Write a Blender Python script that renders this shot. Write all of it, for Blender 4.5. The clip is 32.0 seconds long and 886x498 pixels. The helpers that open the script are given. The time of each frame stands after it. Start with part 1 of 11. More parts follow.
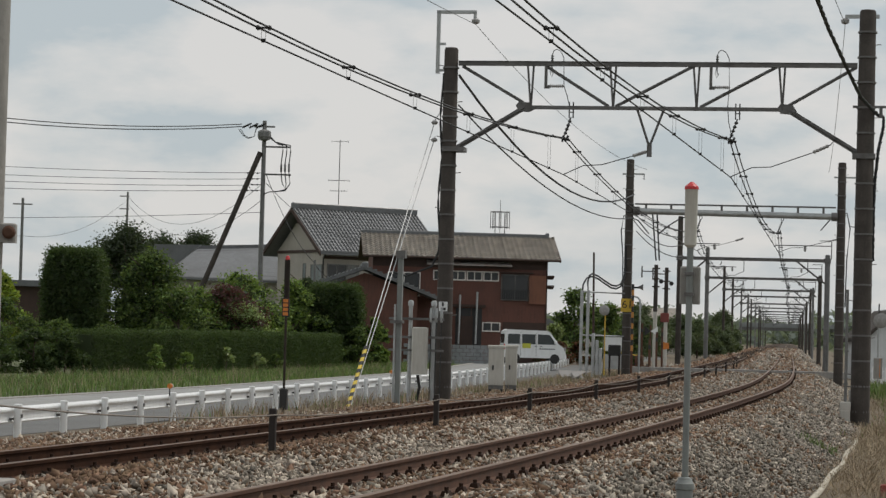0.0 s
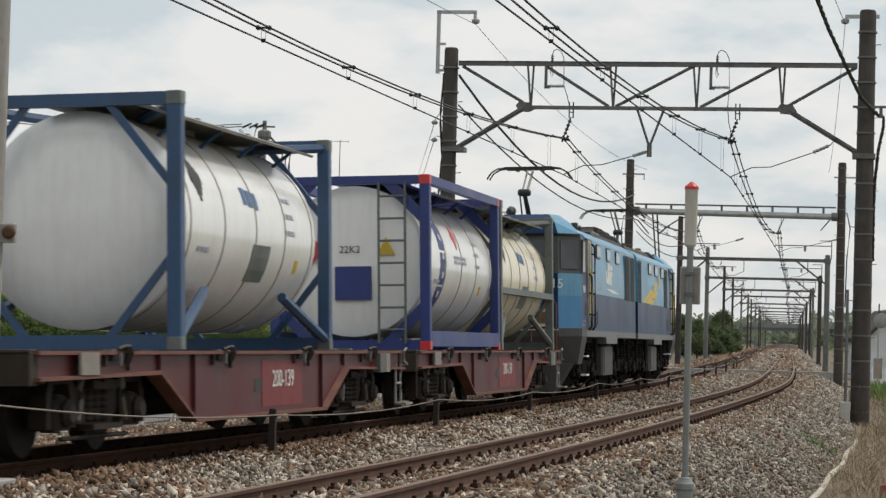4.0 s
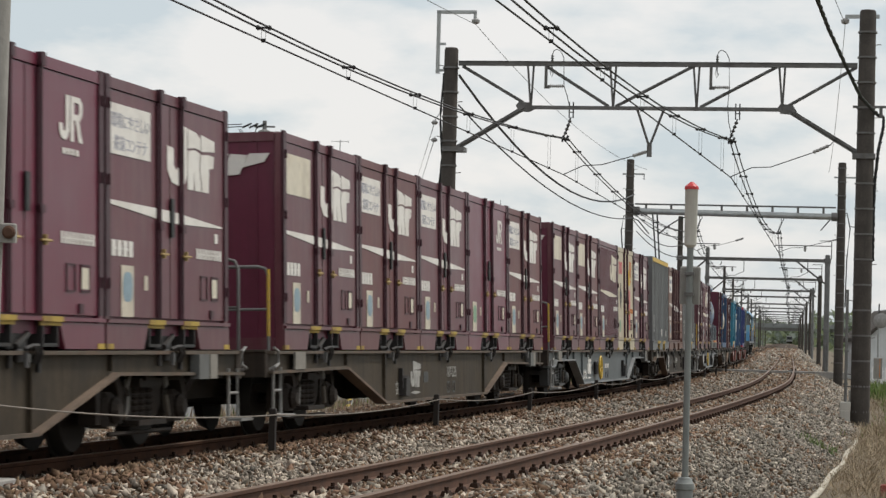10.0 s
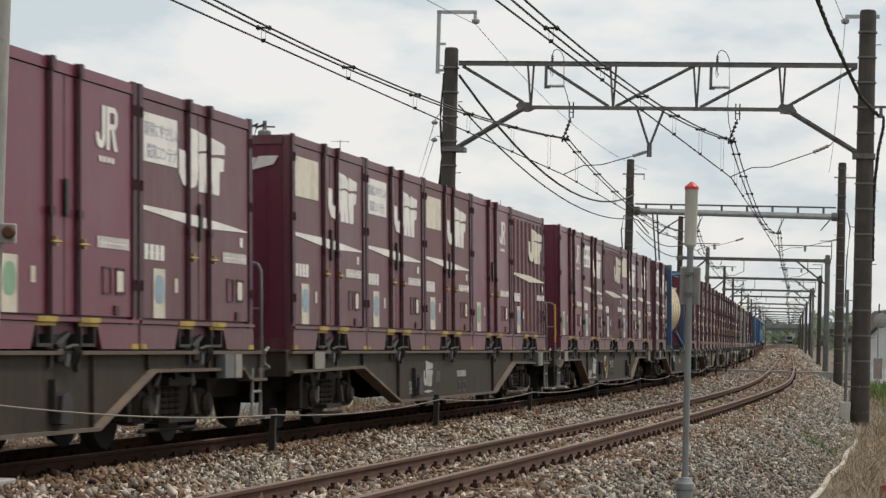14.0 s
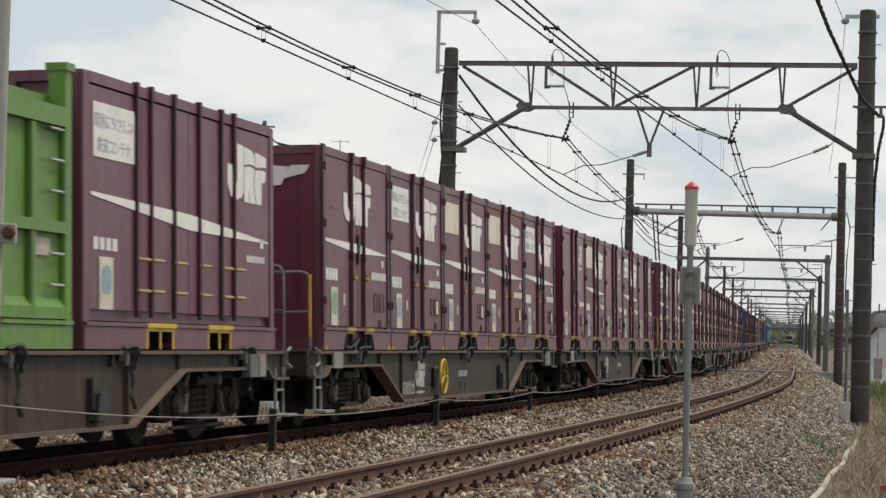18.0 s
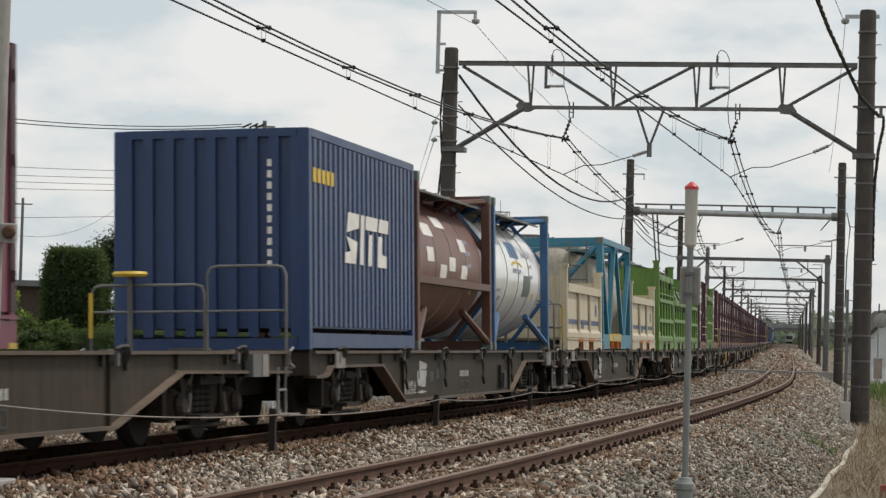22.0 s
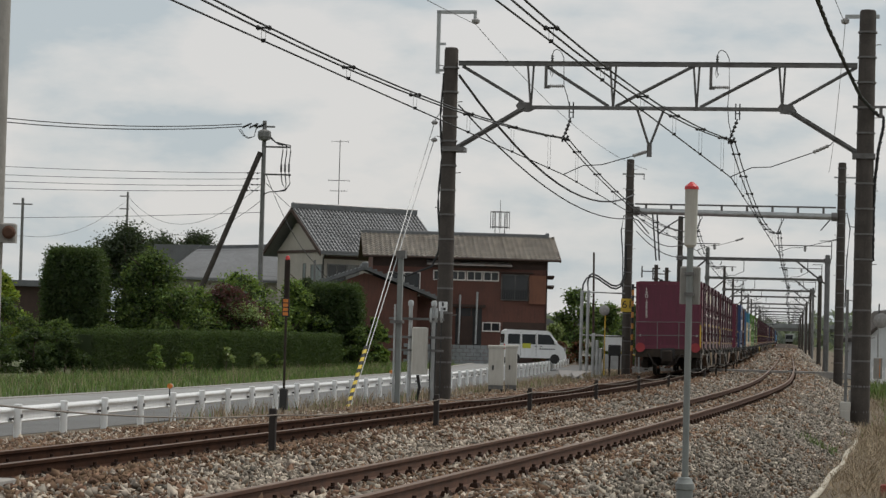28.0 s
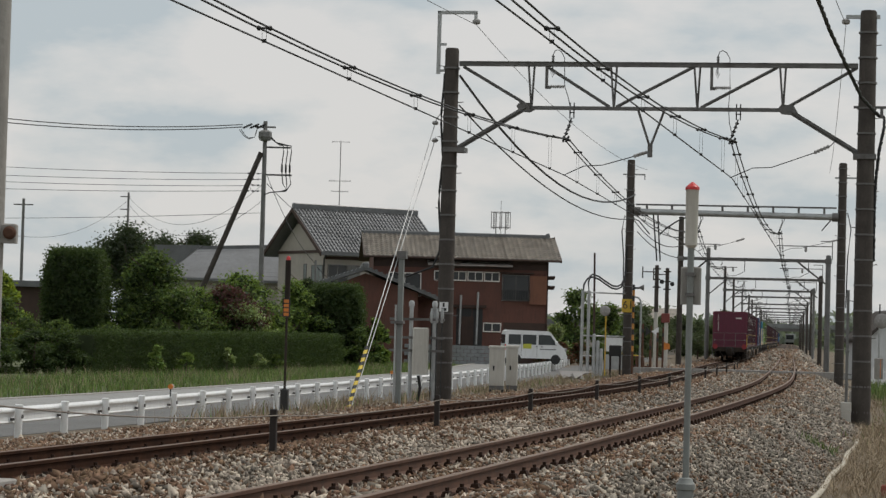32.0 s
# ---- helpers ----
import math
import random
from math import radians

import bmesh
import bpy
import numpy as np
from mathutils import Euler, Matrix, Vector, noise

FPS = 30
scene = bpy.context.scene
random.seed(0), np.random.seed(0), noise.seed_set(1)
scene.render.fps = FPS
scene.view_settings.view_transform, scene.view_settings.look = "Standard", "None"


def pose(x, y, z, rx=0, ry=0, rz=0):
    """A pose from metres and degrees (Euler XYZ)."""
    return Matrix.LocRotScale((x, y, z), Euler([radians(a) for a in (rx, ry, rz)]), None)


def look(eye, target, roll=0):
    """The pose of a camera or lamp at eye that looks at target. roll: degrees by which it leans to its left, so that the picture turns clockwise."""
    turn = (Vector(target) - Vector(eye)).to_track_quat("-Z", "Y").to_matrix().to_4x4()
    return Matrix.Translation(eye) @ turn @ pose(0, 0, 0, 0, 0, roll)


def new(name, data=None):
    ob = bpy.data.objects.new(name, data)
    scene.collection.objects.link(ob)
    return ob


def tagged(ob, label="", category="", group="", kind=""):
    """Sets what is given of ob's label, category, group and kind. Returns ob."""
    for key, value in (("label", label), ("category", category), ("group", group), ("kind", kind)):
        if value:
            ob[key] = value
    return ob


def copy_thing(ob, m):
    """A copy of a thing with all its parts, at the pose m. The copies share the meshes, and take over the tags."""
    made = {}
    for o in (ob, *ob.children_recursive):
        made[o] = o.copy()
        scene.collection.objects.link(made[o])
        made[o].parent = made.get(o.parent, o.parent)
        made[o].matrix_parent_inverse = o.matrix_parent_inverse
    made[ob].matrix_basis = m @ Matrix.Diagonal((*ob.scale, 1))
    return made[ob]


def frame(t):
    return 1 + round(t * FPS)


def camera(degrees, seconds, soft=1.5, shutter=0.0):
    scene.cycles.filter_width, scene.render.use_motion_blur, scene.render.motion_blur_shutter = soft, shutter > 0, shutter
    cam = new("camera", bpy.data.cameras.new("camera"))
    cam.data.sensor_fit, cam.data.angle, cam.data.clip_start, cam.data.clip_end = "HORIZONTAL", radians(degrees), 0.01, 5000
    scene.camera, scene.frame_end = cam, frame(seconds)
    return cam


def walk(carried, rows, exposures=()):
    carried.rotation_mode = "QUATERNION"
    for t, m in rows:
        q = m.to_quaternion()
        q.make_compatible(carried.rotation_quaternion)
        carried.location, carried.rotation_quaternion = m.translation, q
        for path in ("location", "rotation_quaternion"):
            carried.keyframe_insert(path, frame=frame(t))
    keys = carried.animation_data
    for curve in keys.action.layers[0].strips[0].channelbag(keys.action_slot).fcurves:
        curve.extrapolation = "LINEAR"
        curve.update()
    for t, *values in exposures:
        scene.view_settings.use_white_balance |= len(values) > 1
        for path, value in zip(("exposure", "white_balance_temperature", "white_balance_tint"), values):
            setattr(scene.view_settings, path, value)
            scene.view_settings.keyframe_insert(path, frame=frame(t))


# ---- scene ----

# ---- camera: it stands on the verge beside the line, held still ----
EYE_Z = 1.236
cam = camera(20.597, 32.0, soft=1.4, shutter=0.12)


def view(up, turn=0.0, lean=1.55):
    target = (math.sin(radians(turn)) * 100, math.cos(radians(turn)) * 100, EYE_Z + 100 * math.tan(radians(up)))
    return look((0, 0, EYE_Z), target, lean)


walk(cam, [(0, view(2.063)), (31.1, view(2.063)), (31.4, view(2.073, -0.018)), (32, view(2.073, -0.018))],
     exposures=[(0, -0.13), (1.2, -0.13), (2.0, -0.18), (3.0, 0.03), (5.5, 0.2), (19.0, 0.21), (20.0, 0.11), (21.0, 0.06), (22.0, 0.18), (23.5, 0.22), (25.5, 0.14), (27.5, -0.09), (29.0, -0.12), (32.0, -0.14)])

# ---- light: thin bright cloud with a veiled sun high on the right ----
SUN_AZ, SUN_EL = 62.0, 58.0
sun = new("sun", bpy.data.lights.new("sun", "SUN"))
sun.data.energy, sun.data.angle, sun.data.color = 1.9, radians(9), (1.0, 0.95, 0.88)
sun.matrix_world = look((math.sin(radians(SUN_AZ)) * math.cos(radians(SUN_EL)) * 50,
                         math.cos(radians(SUN_AZ)) * math.cos(radians(SUN_EL)) * 50, math.sin(radians(SUN_EL)) * 50), (0, 0, 0))

world = bpy.data.worlds.new("sky")
scene.world = world
world.use_nodes = True
wn, wl = world.node_tree.nodes, world.node_tree.links
wn.clear()
w_out, w_bg = wn.new("ShaderNodeOutputWorld"), wn.new("ShaderNodeBackground")
w_sky = wn.new("ShaderNodeTexSky")
w_sky.sky_type, w_sky.sun_disc = "NISHITA", False
w_sky.sun_elevation, w_sky.sun_rotation = radians(SUN_EL), radians(SUN_AZ)
w_sky.air_density, w_sky.dust_density, w_sky.ozone_density = 1.0, 2.0, 1.0
w_co = wn.new("ShaderNodeTexCoord")
w_map = wn.new("ShaderNodeMapping")
w_map.inputs["Scale"].default_value = (1.0, 1.0, 2.6)
w_map.inputs["Location"].default_value = (0.35, 0.0, 0.12)
w_n1, w_n2 = wn.new("ShaderNodeTexNoise"), wn.new("ShaderNodeTexNoise")
w_n1.inputs["Scale"].default_value, w_n1.inputs["Detail"].default_value, w_n1.inputs["Roughness"].default_value = 9.5, 8.0, 0.55
w_n2.inputs["Scale"].default_value, w_n2.inputs["Detail"].default_value = 22.0, 6.0
w_mix = wn.new("ShaderNodeMath")
w_mix.operation = "MULTIPLY_ADD"
w_mix.inputs[1].default_value = 0.35
w_ramp = wn.new("ShaderNodeValToRGB")
w_ramp.color_ramp.elements[0].position, w_ramp.color_ramp.elements[0].color = 0.58, (5.45, 6.05, 6.35, 1)
w_ramp.color_ramp.elements[1].position, w_ramp.color_ramp.elements[1].color = 0.78, (7.8, 7.65, 7.45, 1)
mid_stop = w_ramp.color_ramp.elements.new(0.67)
mid_stop.color = (6.75, 6.95, 6.95, 1)
w_lay = wn.new("ShaderNodeMixRGB")
w_lay.inputs["Fac"].default_value = 0.9
wl.new(w_co.outputs["Generated"], w_map.inputs["Vector"])
wl.new(w_map.outputs["Vector"], w_n1.inputs["Vector"])
wl.new(w_map.outputs["Vector"], w_n2.inputs["Vector"])
wl.new(w_n2.outputs["Fac"], w_mix.inputs[0])
wl.new(w_n1.outputs["Fac"], w_mix.inputs[2])
wl.new(w_mix.outputs[0], w_ramp.inputs["Fac"])
wl.new(w_sky.outputs["Color"], w_lay.inputs["Color1"])
wl.new(w_ramp.outputs["Color"], w_lay.inputs["Color2"])
wl.new(w_lay.outputs["Color"], w_bg.inputs["Color"])
w_bg.inputs["Strength"].default_value = 0.1
wl.new(w_bg.outputs["Background"], w_out.inputs["Surface"])


# ---- materials ----
def material(name, colour, rough=0.6, metal=0.0, shine=0.5, vary=0.25, scale=3.0, dirt=None, dirt_amount=0.4, streak=False,
             bump=0.0, bump_scale=60.0, island=0.0, each=0.0, coat=0.0, hue=0.0):
    """A painted, stained or grained surface: a broad mottling, a finer stain or streak of dirt, and a fine relief."""
    m = bpy.data.materials.new(name)
    m.use_nodes = True
    n, l = m.node_tree.nodes, m.node_tree.links
    b = n["Principled BSDF"]
    b.inputs["Metallic"].default_value = metal
    b.inputs["Coat Weight"].default_value = coat
    b.inputs["Specular IOR Level"].default_value = shine
    tc = n.new("ShaderNodeTexCoord")
    n1 = n.new("ShaderNodeTexNoise")
    n1.inputs["Scale"].default_value, n1.inputs["Detail"].default_value = scale, 6
    l.new(tc.outputs["Object"], n1.inputs["Vector"])
    hsv = n.new("ShaderNodeHueSaturation")
    hsv.inputs["Color"].default_value = (*colour, 1)
    mr = n.new("ShaderNodeMapRange")
    mr.inputs["From Min"].default_value, mr.inputs["From Max"].default_value = 0.25, 0.75
    mr.inputs["To Min"].default_value, mr.inputs["To Max"].default_value = 1 - vary, 1 + vary
    l.new(n1.outputs["Fac"], mr.inputs["Value"])
    value = mr.outputs["Result"]
    fine, fr = n.new("ShaderNodeTexNoise"), n.new("ShaderNodeMapRange")
    fine.inputs["Scale"].default_value, fine.inputs["Detail"].default_value, fine.inputs["Roughness"].default_value = scale * 9, 5, 0.7
    fr.inputs["From Min"].default_value, fr.inputs["From Max"].default_value = 0.3, 0.7
    fr.inputs["To Min"].default_value, fr.inputs["To Max"].default_value = 1 - 0.55 * vary, 1 + 0.45 * vary
    l.new(tc.outputs["Object"], fine.inputs["Vector"])
    l.new(fine.outputs["Fac"], fr.inputs["Value"])
    fm = n.new("ShaderNodeMath")
    fm.operation = "MULTIPLY"
    l.new(value, fm.inputs[0])
    l.new(fr.outputs["Result"], fm.inputs[1])
    value = fm.outputs[0]
    if island or each:
        src = n.new("ShaderNodeNewGeometry").outputs["Random Per Island"] if island else n.new("ShaderNodeObjectInfo").outputs["Random"]
        r2 = n.new("ShaderNodeMapRange")
        a = island or each
        r2.inputs["To Min"].default_value, r2.inputs["To Max"].default_value = 1 - a, 1 + a
        l.new(src, r2.inputs["Value"])
        mu = n.new("ShaderNodeMath")
        mu.operation = "MULTIPLY"
        l.new(value, mu.inputs[0])
        l.new(r2.outputs["Result"], mu.inputs[1])
        value = mu.outputs[0]
        if hue:
            r3 = n.new("ShaderNodeMapRange")
            r3.inputs["To Min"].default_value, r3.inputs["To Max"].default_value = 0.5 - hue, 0.5 + hue
            wn3 = n.new("ShaderNodeTexWhiteNoise")
            wn3.noise_dimensions = "1D"
            l.new(src, wn3.inputs["W"])
            l.new(wn3.outputs["Value"], r3.inputs["Value"])
            l.new(r3.outputs["Result"], hsv.inputs["Hue"])
    l.new(value, hsv.inputs["Value"])
    colour_out = hsv.outputs["Color"]
    if dirt:
        mp = n.new("ShaderNodeMapping")
        mp.inputs["Scale"].default_value = (6, 6, 0.7) if streak else (1.7, 1.7, 1.7)
        n2 = n.new("ShaderNodeTexNoise")
        n2.inputs["Scale"].default_value, n2.inputs["Detail"].default_value, n2.inputs["Roughness"].default_value = 1.6, 8, 0.65
        l.new(tc.outputs["Object"], mp.inputs["Vector"])
        l.new(mp.outputs["Vector"], n2.inputs["Vector"])
        dr = n.new("ShaderNodeMapRange")
        dr.inputs["From Min"].default_value, dr.inputs["From Max"].default_value = 0.45, 0.72
        dr.inputs["To Max"].default_value = dirt_amount
        l.new(n2.outputs["Fac"], dr.inputs["Value"])
        mx = n.new("ShaderNodeMixRGB")
        mx.inputs["Color2"].default_value = (*dirt, 1)
        l.new(dr.outputs["Result"], mx.inputs["Fac"])
        l.new(colour_out, mx.inputs["Color1"])
        colour_out = mx.outputs["Color"]
    l.new(colour_out, b.inputs["Base Color"])
    rr = n.new("ShaderNodeMapRange")
    rr.inputs["To Min"].default_value, rr.inputs["To Max"].default_value = max(0.03, rough - 0.12), min(1, rough + 0.12)
    l.new(n1.outputs["Fac"], rr.inputs["Value"])
    l.new(rr.outputs["Result"], b.inputs["Roughness"])
    if bump:
        n3 = n.new("ShaderNodeTexNoise")
        n3.inputs["Scale"].default_value, n3.inputs["Detail"].default_value = bump_scale, 4
        l.new(tc.outputs["Object"], n3.inputs["Vector"])
        bp = n.new("ShaderNodeBump")
        bp.inputs["Strength"].default_value, bp.inputs["Distance"].default_value = bump, 0.02
        l.new(n3.outputs["Fac"], bp.inputs["Height"])
        l.new(bp.outputs["Normal"], b.inputs["Normal"])
    return m


M = {}
# bed kept darker than its stones: shadow in the gaps, done by colour
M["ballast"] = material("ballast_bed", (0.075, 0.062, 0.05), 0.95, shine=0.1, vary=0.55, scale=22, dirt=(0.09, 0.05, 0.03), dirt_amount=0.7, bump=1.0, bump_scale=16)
M["stone"] = material("ballast_stone", (0.385, 0.332, 0.27), 0.9, shine=0.2, vary=0.25, scale=14, island=0.55, hue=0.008)
M["stone_grey"] = material("grey_ballast_stone", (0.235, 0.21, 0.176), 0.88, shine=0.2, vary=0.3, scale=14, island=0.6, hue=0.01)
M["stone_rusty"] = material("rusty_ballast_stone", (0.18, 0.115, 0.075), 0.92, shine=0.2, vary=0.25, scale=14, island=0.5, hue=0.01)
M["rail_rust"] = material("rust_brown_rail", (0.11, 0.06, 0.04), 0.8, shine=0.25, vary=0.3, scale=5, dirt=(0.07, 0.04, 0.03), dirt_amount=0.5)
M["rail_side"] = material("rusty_rail", (0.056, 0.027, 0.016), 0.9, shine=0.08, vary=0.35, scale=5, dirt=(0.028, 0.015, 0.011), dirt_amount=0.8)
M["rail_top"] = material("worn_rail_head", (0.13, 0.075, 0.045), 0.55, metal=0.1, vary=0.2, scale=2)
M["rail_shine"] = material("brown_rail_head", (0.155, 0.095, 0.06), 0.55, metal=0.1, vary=0.15, scale=2)
M["sleeper"] = material("dusty_concrete_sleeper", (0.11, 0.085, 0.065), 0.9, vary=0.3, scale=6, each=0.2, bump=0.3)
M["clip"] = material("rusted_clip", (0.035, 0.02, 0.014), 0.9, shine=0.15, vary=0.3, scale=20)
M["lane_pale"] = material("pale_lane_concrete", (0.27, 0.27, 0.26), 0.9, vary=0.15, scale=0.8, dirt=(0.16, 0.155, 0.14), dirt_amount=0.4, bump=0.2, bump_scale=90)
M["asphalt"] = material("worn_asphalt", (0.135, 0.135, 0.132), 0.9, vary=0.18, scale=0.8, dirt=(0.12, 0.115, 0.10), dirt_amount=0.5, bump=0.3, bump_scale=90)
M["grass"] = material("verge_grass_soil", (0.075, 0.095, 0.035), 0.95, vary=0.45, scale=0.7, dirt=(0.16, 0.13, 0.07), dirt_amount=0.4, bump=0.6, bump_scale=25)
M["dry"] = material("dry_grass_soil", (0.135, 0.102, 0.07), 0.95, vary=0.35, scale=1.2, dirt=(0.10, 0.11, 0.04), dirt_amount=0.45, bump=0.8, bump_scale=30)
M["field"] = material("field", (0.10, 0.12, 0.045), 0.95, vary=0.4, scale=0.05, dirt=(0.15, 0.13, 0.08), dirt_amount=0.5)
M["blade"] = material("grass_blade", (0.13, 0.195, 0.042), 0.7, vary=0.2, scale=0.8, island=0.45, hue=0.025)
M["straw"] = material("dry_grass_blade", (0.30, 0.235, 0.155), 0.85, vary=0.2, scale=0.8, island=0.4, hue=0.01)
M["concrete"] = material("weathered_concrete", (0.34, 0.325, 0.30), 0.85, vary=0.2, scale=2, dirt=(0.12, 0.11, 0.10), dirt_amount=0.6, streak=True, bump=0.2)
M["mast"] = material("dark_weathered_concrete", (0.07, 0.06, 0.053), 0.85, shine=0.25, vary=0.3, scale=2.5, dirt=(0.05, 0.045, 0.04), dirt_amount=0.6, streak=True, bump=0.2)
M["mast_grey"] = material("grey_steel_mast", (0.17, 0.17, 0.165), 0.6, vary=0.25, scale=2.0, dirt=(0.07, 0.06, 0.05), dirt_amount=0.5, streak=True)
M["beam"] = material("aged_galvanised_beam", (0.15, 0.145, 0.14), 0.5, metal=0.3, vary=0.3, scale=2.5, dirt=(0.06, 0.05, 0.045), dirt_amount=0.6)
M["galv"] = material("galvanised_steel", (0.42, 0.43, 0.43), 0.45, metal=0.4, vary=0.15, scale=4, dirt=(0.2, 0.19, 0.17), dirt_amount=0.35)
M["galv_dull"] = material("dull_bridge_parapet", (0.24, 0.25, 0.25), 0.7, vary=0.15, scale=0.3)
M["wire"] = material("black_wire", (0.022, 0.022, 0.023), 0.6, vary=0.2, scale=4)
M["thin"] = material("grey_wire", (0.10, 0.10, 0.10), 0.5, metal=0.4, vary=0.2, scale=4)
M["porcelain"] = material("grey_porcelain", (0.30, 0.29, 0.28), 0.25, vary=0.15, scale=9)
M["white"] = material("white_paint", (0.78, 0.79, 0.79), 0.4, vary=0.05, scale=2.5, dirt=(0.42, 0.40, 0.36), dirt_amount=0.28, streak=True)
M["red"] = material("red_plastic", (0.55, 0.03, 0.03), 0.35, vary=0.1, scale=6)
M["yellow"] = material("yellow_paint", (0.62, 0.40, 0.03), 0.5, vary=0.15, scale=4, dirt=(0.2, 0.12, 0.04), dirt_amount=0.4)
M["maroon_stake"] = material("faded_red_paint", (0.28, 0.06, 0.045), 0.7, vary=0.2, scale=6, dirt=(0.12, 0.05, 0.04), dirt_amount=0.5)
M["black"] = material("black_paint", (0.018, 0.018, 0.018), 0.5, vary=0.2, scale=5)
M["rust"] = material("rusted_steel", (0.11, 0.05, 0.028), 0.85, vary=0.4, scale=7, dirt=(0.03, 0.02, 0.015), dirt_amount=0.6)
M["orange"] = material("orange_paint", (0.62, 0.20, 0.03), 0.5, vary=0.15, scale=5)
M["cabinet"] = material("beige_cabinet_paint", (0.52, 0.50, 0.45), 0.5, vary=0.07, scale=3, dirt=(0.30, 0.26, 0.21), dirt_amount=0.4, streak=True)
M["pale_pipe"] = material("dusty_pale_pipe", (0.46, 0.42, 0.34), 0.8, vary=0.3, scale=9, dirt=(0.22, 0.18, 0.12), dirt_amount=0.8)
M["post_dark"] = material("tarred_post", (0.022, 0.016, 0.013), 0.75, vary=0.3, scale=9, dirt=(0.05, 0.03, 0.02), dirt_amount=0.4)
M["pole_grey"] = material("grey_painted_pole", (0.21, 0.225, 0.215), 0.55, vary=0.12, scale=3, dirt=(0.11, 0.10, 0.09), dirt_amount=0.4, streak=True)
M["bark"] = material("bark", (0.10, 0.075, 0.055), 0.9, vary=0.4, scale=8, bump=0.8, bump_scale=25)


def leaf_material(name, colour, rough=0.7, spread=0.45, hue=0.03):
    m = material(name, colour, rough, shine=0.4, vary=0.25, scale=0.9, island=spread, hue=hue)
    n, l = m.node_tree.nodes, m.node_tree.links
    b = n["Principled BSDF"]
    tr, mix = n.new("ShaderNodeBsdfTranslucent"), n.new("ShaderNodeMixShader")
    tr.inputs["Color"].default_value = (min(1, colour[0] * 1.9), min(1, colour[1] * 1.9), colour[2], 1)
    mix.inputs["Fac"].default_value = 0.3
    l.new(b.outputs["BSDF"], mix.inputs[1])
    l.new(tr.outputs["BSDF"], mix.inputs[2])
    l.new(mix.outputs["Shader"], n["Material Output"].inputs["Surface"])
    return m


M["leaf_bright"] = leaf_material("bright_leaf", (0.14, 0.205, 0.055), 0.8, spread=0.65)
M["leaf_mid"] = leaf_material("mid_green_leaf", (0.092, 0.136, 0.04), 0.8, spread=0.7)
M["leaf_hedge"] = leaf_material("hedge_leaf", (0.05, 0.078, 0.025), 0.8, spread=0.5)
# greyed, low-contrast green that holds the haze over the further trees
M["leaf_haze"] = leaf_material("dull_green_leaf", (0.085, 0.11, 0.062), spread=0.35)
M["leaf_russet"] = leaf_material("russet_leaf", (0.12, 0.055, 0.035))
# pale grey-green: distance haze put into the base colour
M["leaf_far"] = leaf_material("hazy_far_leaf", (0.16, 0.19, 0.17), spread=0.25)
# darker leaf for plant interiors, with the inner shade in its colour
M["leaf_shade"] = leaf_material("dark_green_leaf", (0.038, 0.06, 0.022))
M["leaf_lime"] = leaf_material("lime_leaf", (0.20, 0.26, 0.035))
M["leaf_red"] = leaf_material("red_leaf", (0.085, 0.038, 0.038), hue=0.015)
M["leaf_silver"] = leaf_material("silvery_leaf", (0.22, 0.28, 0.13), 0.35, spread=0.6)
M["needle"] = leaf_material("pine_needles", (0.05, 0.066, 0.042))


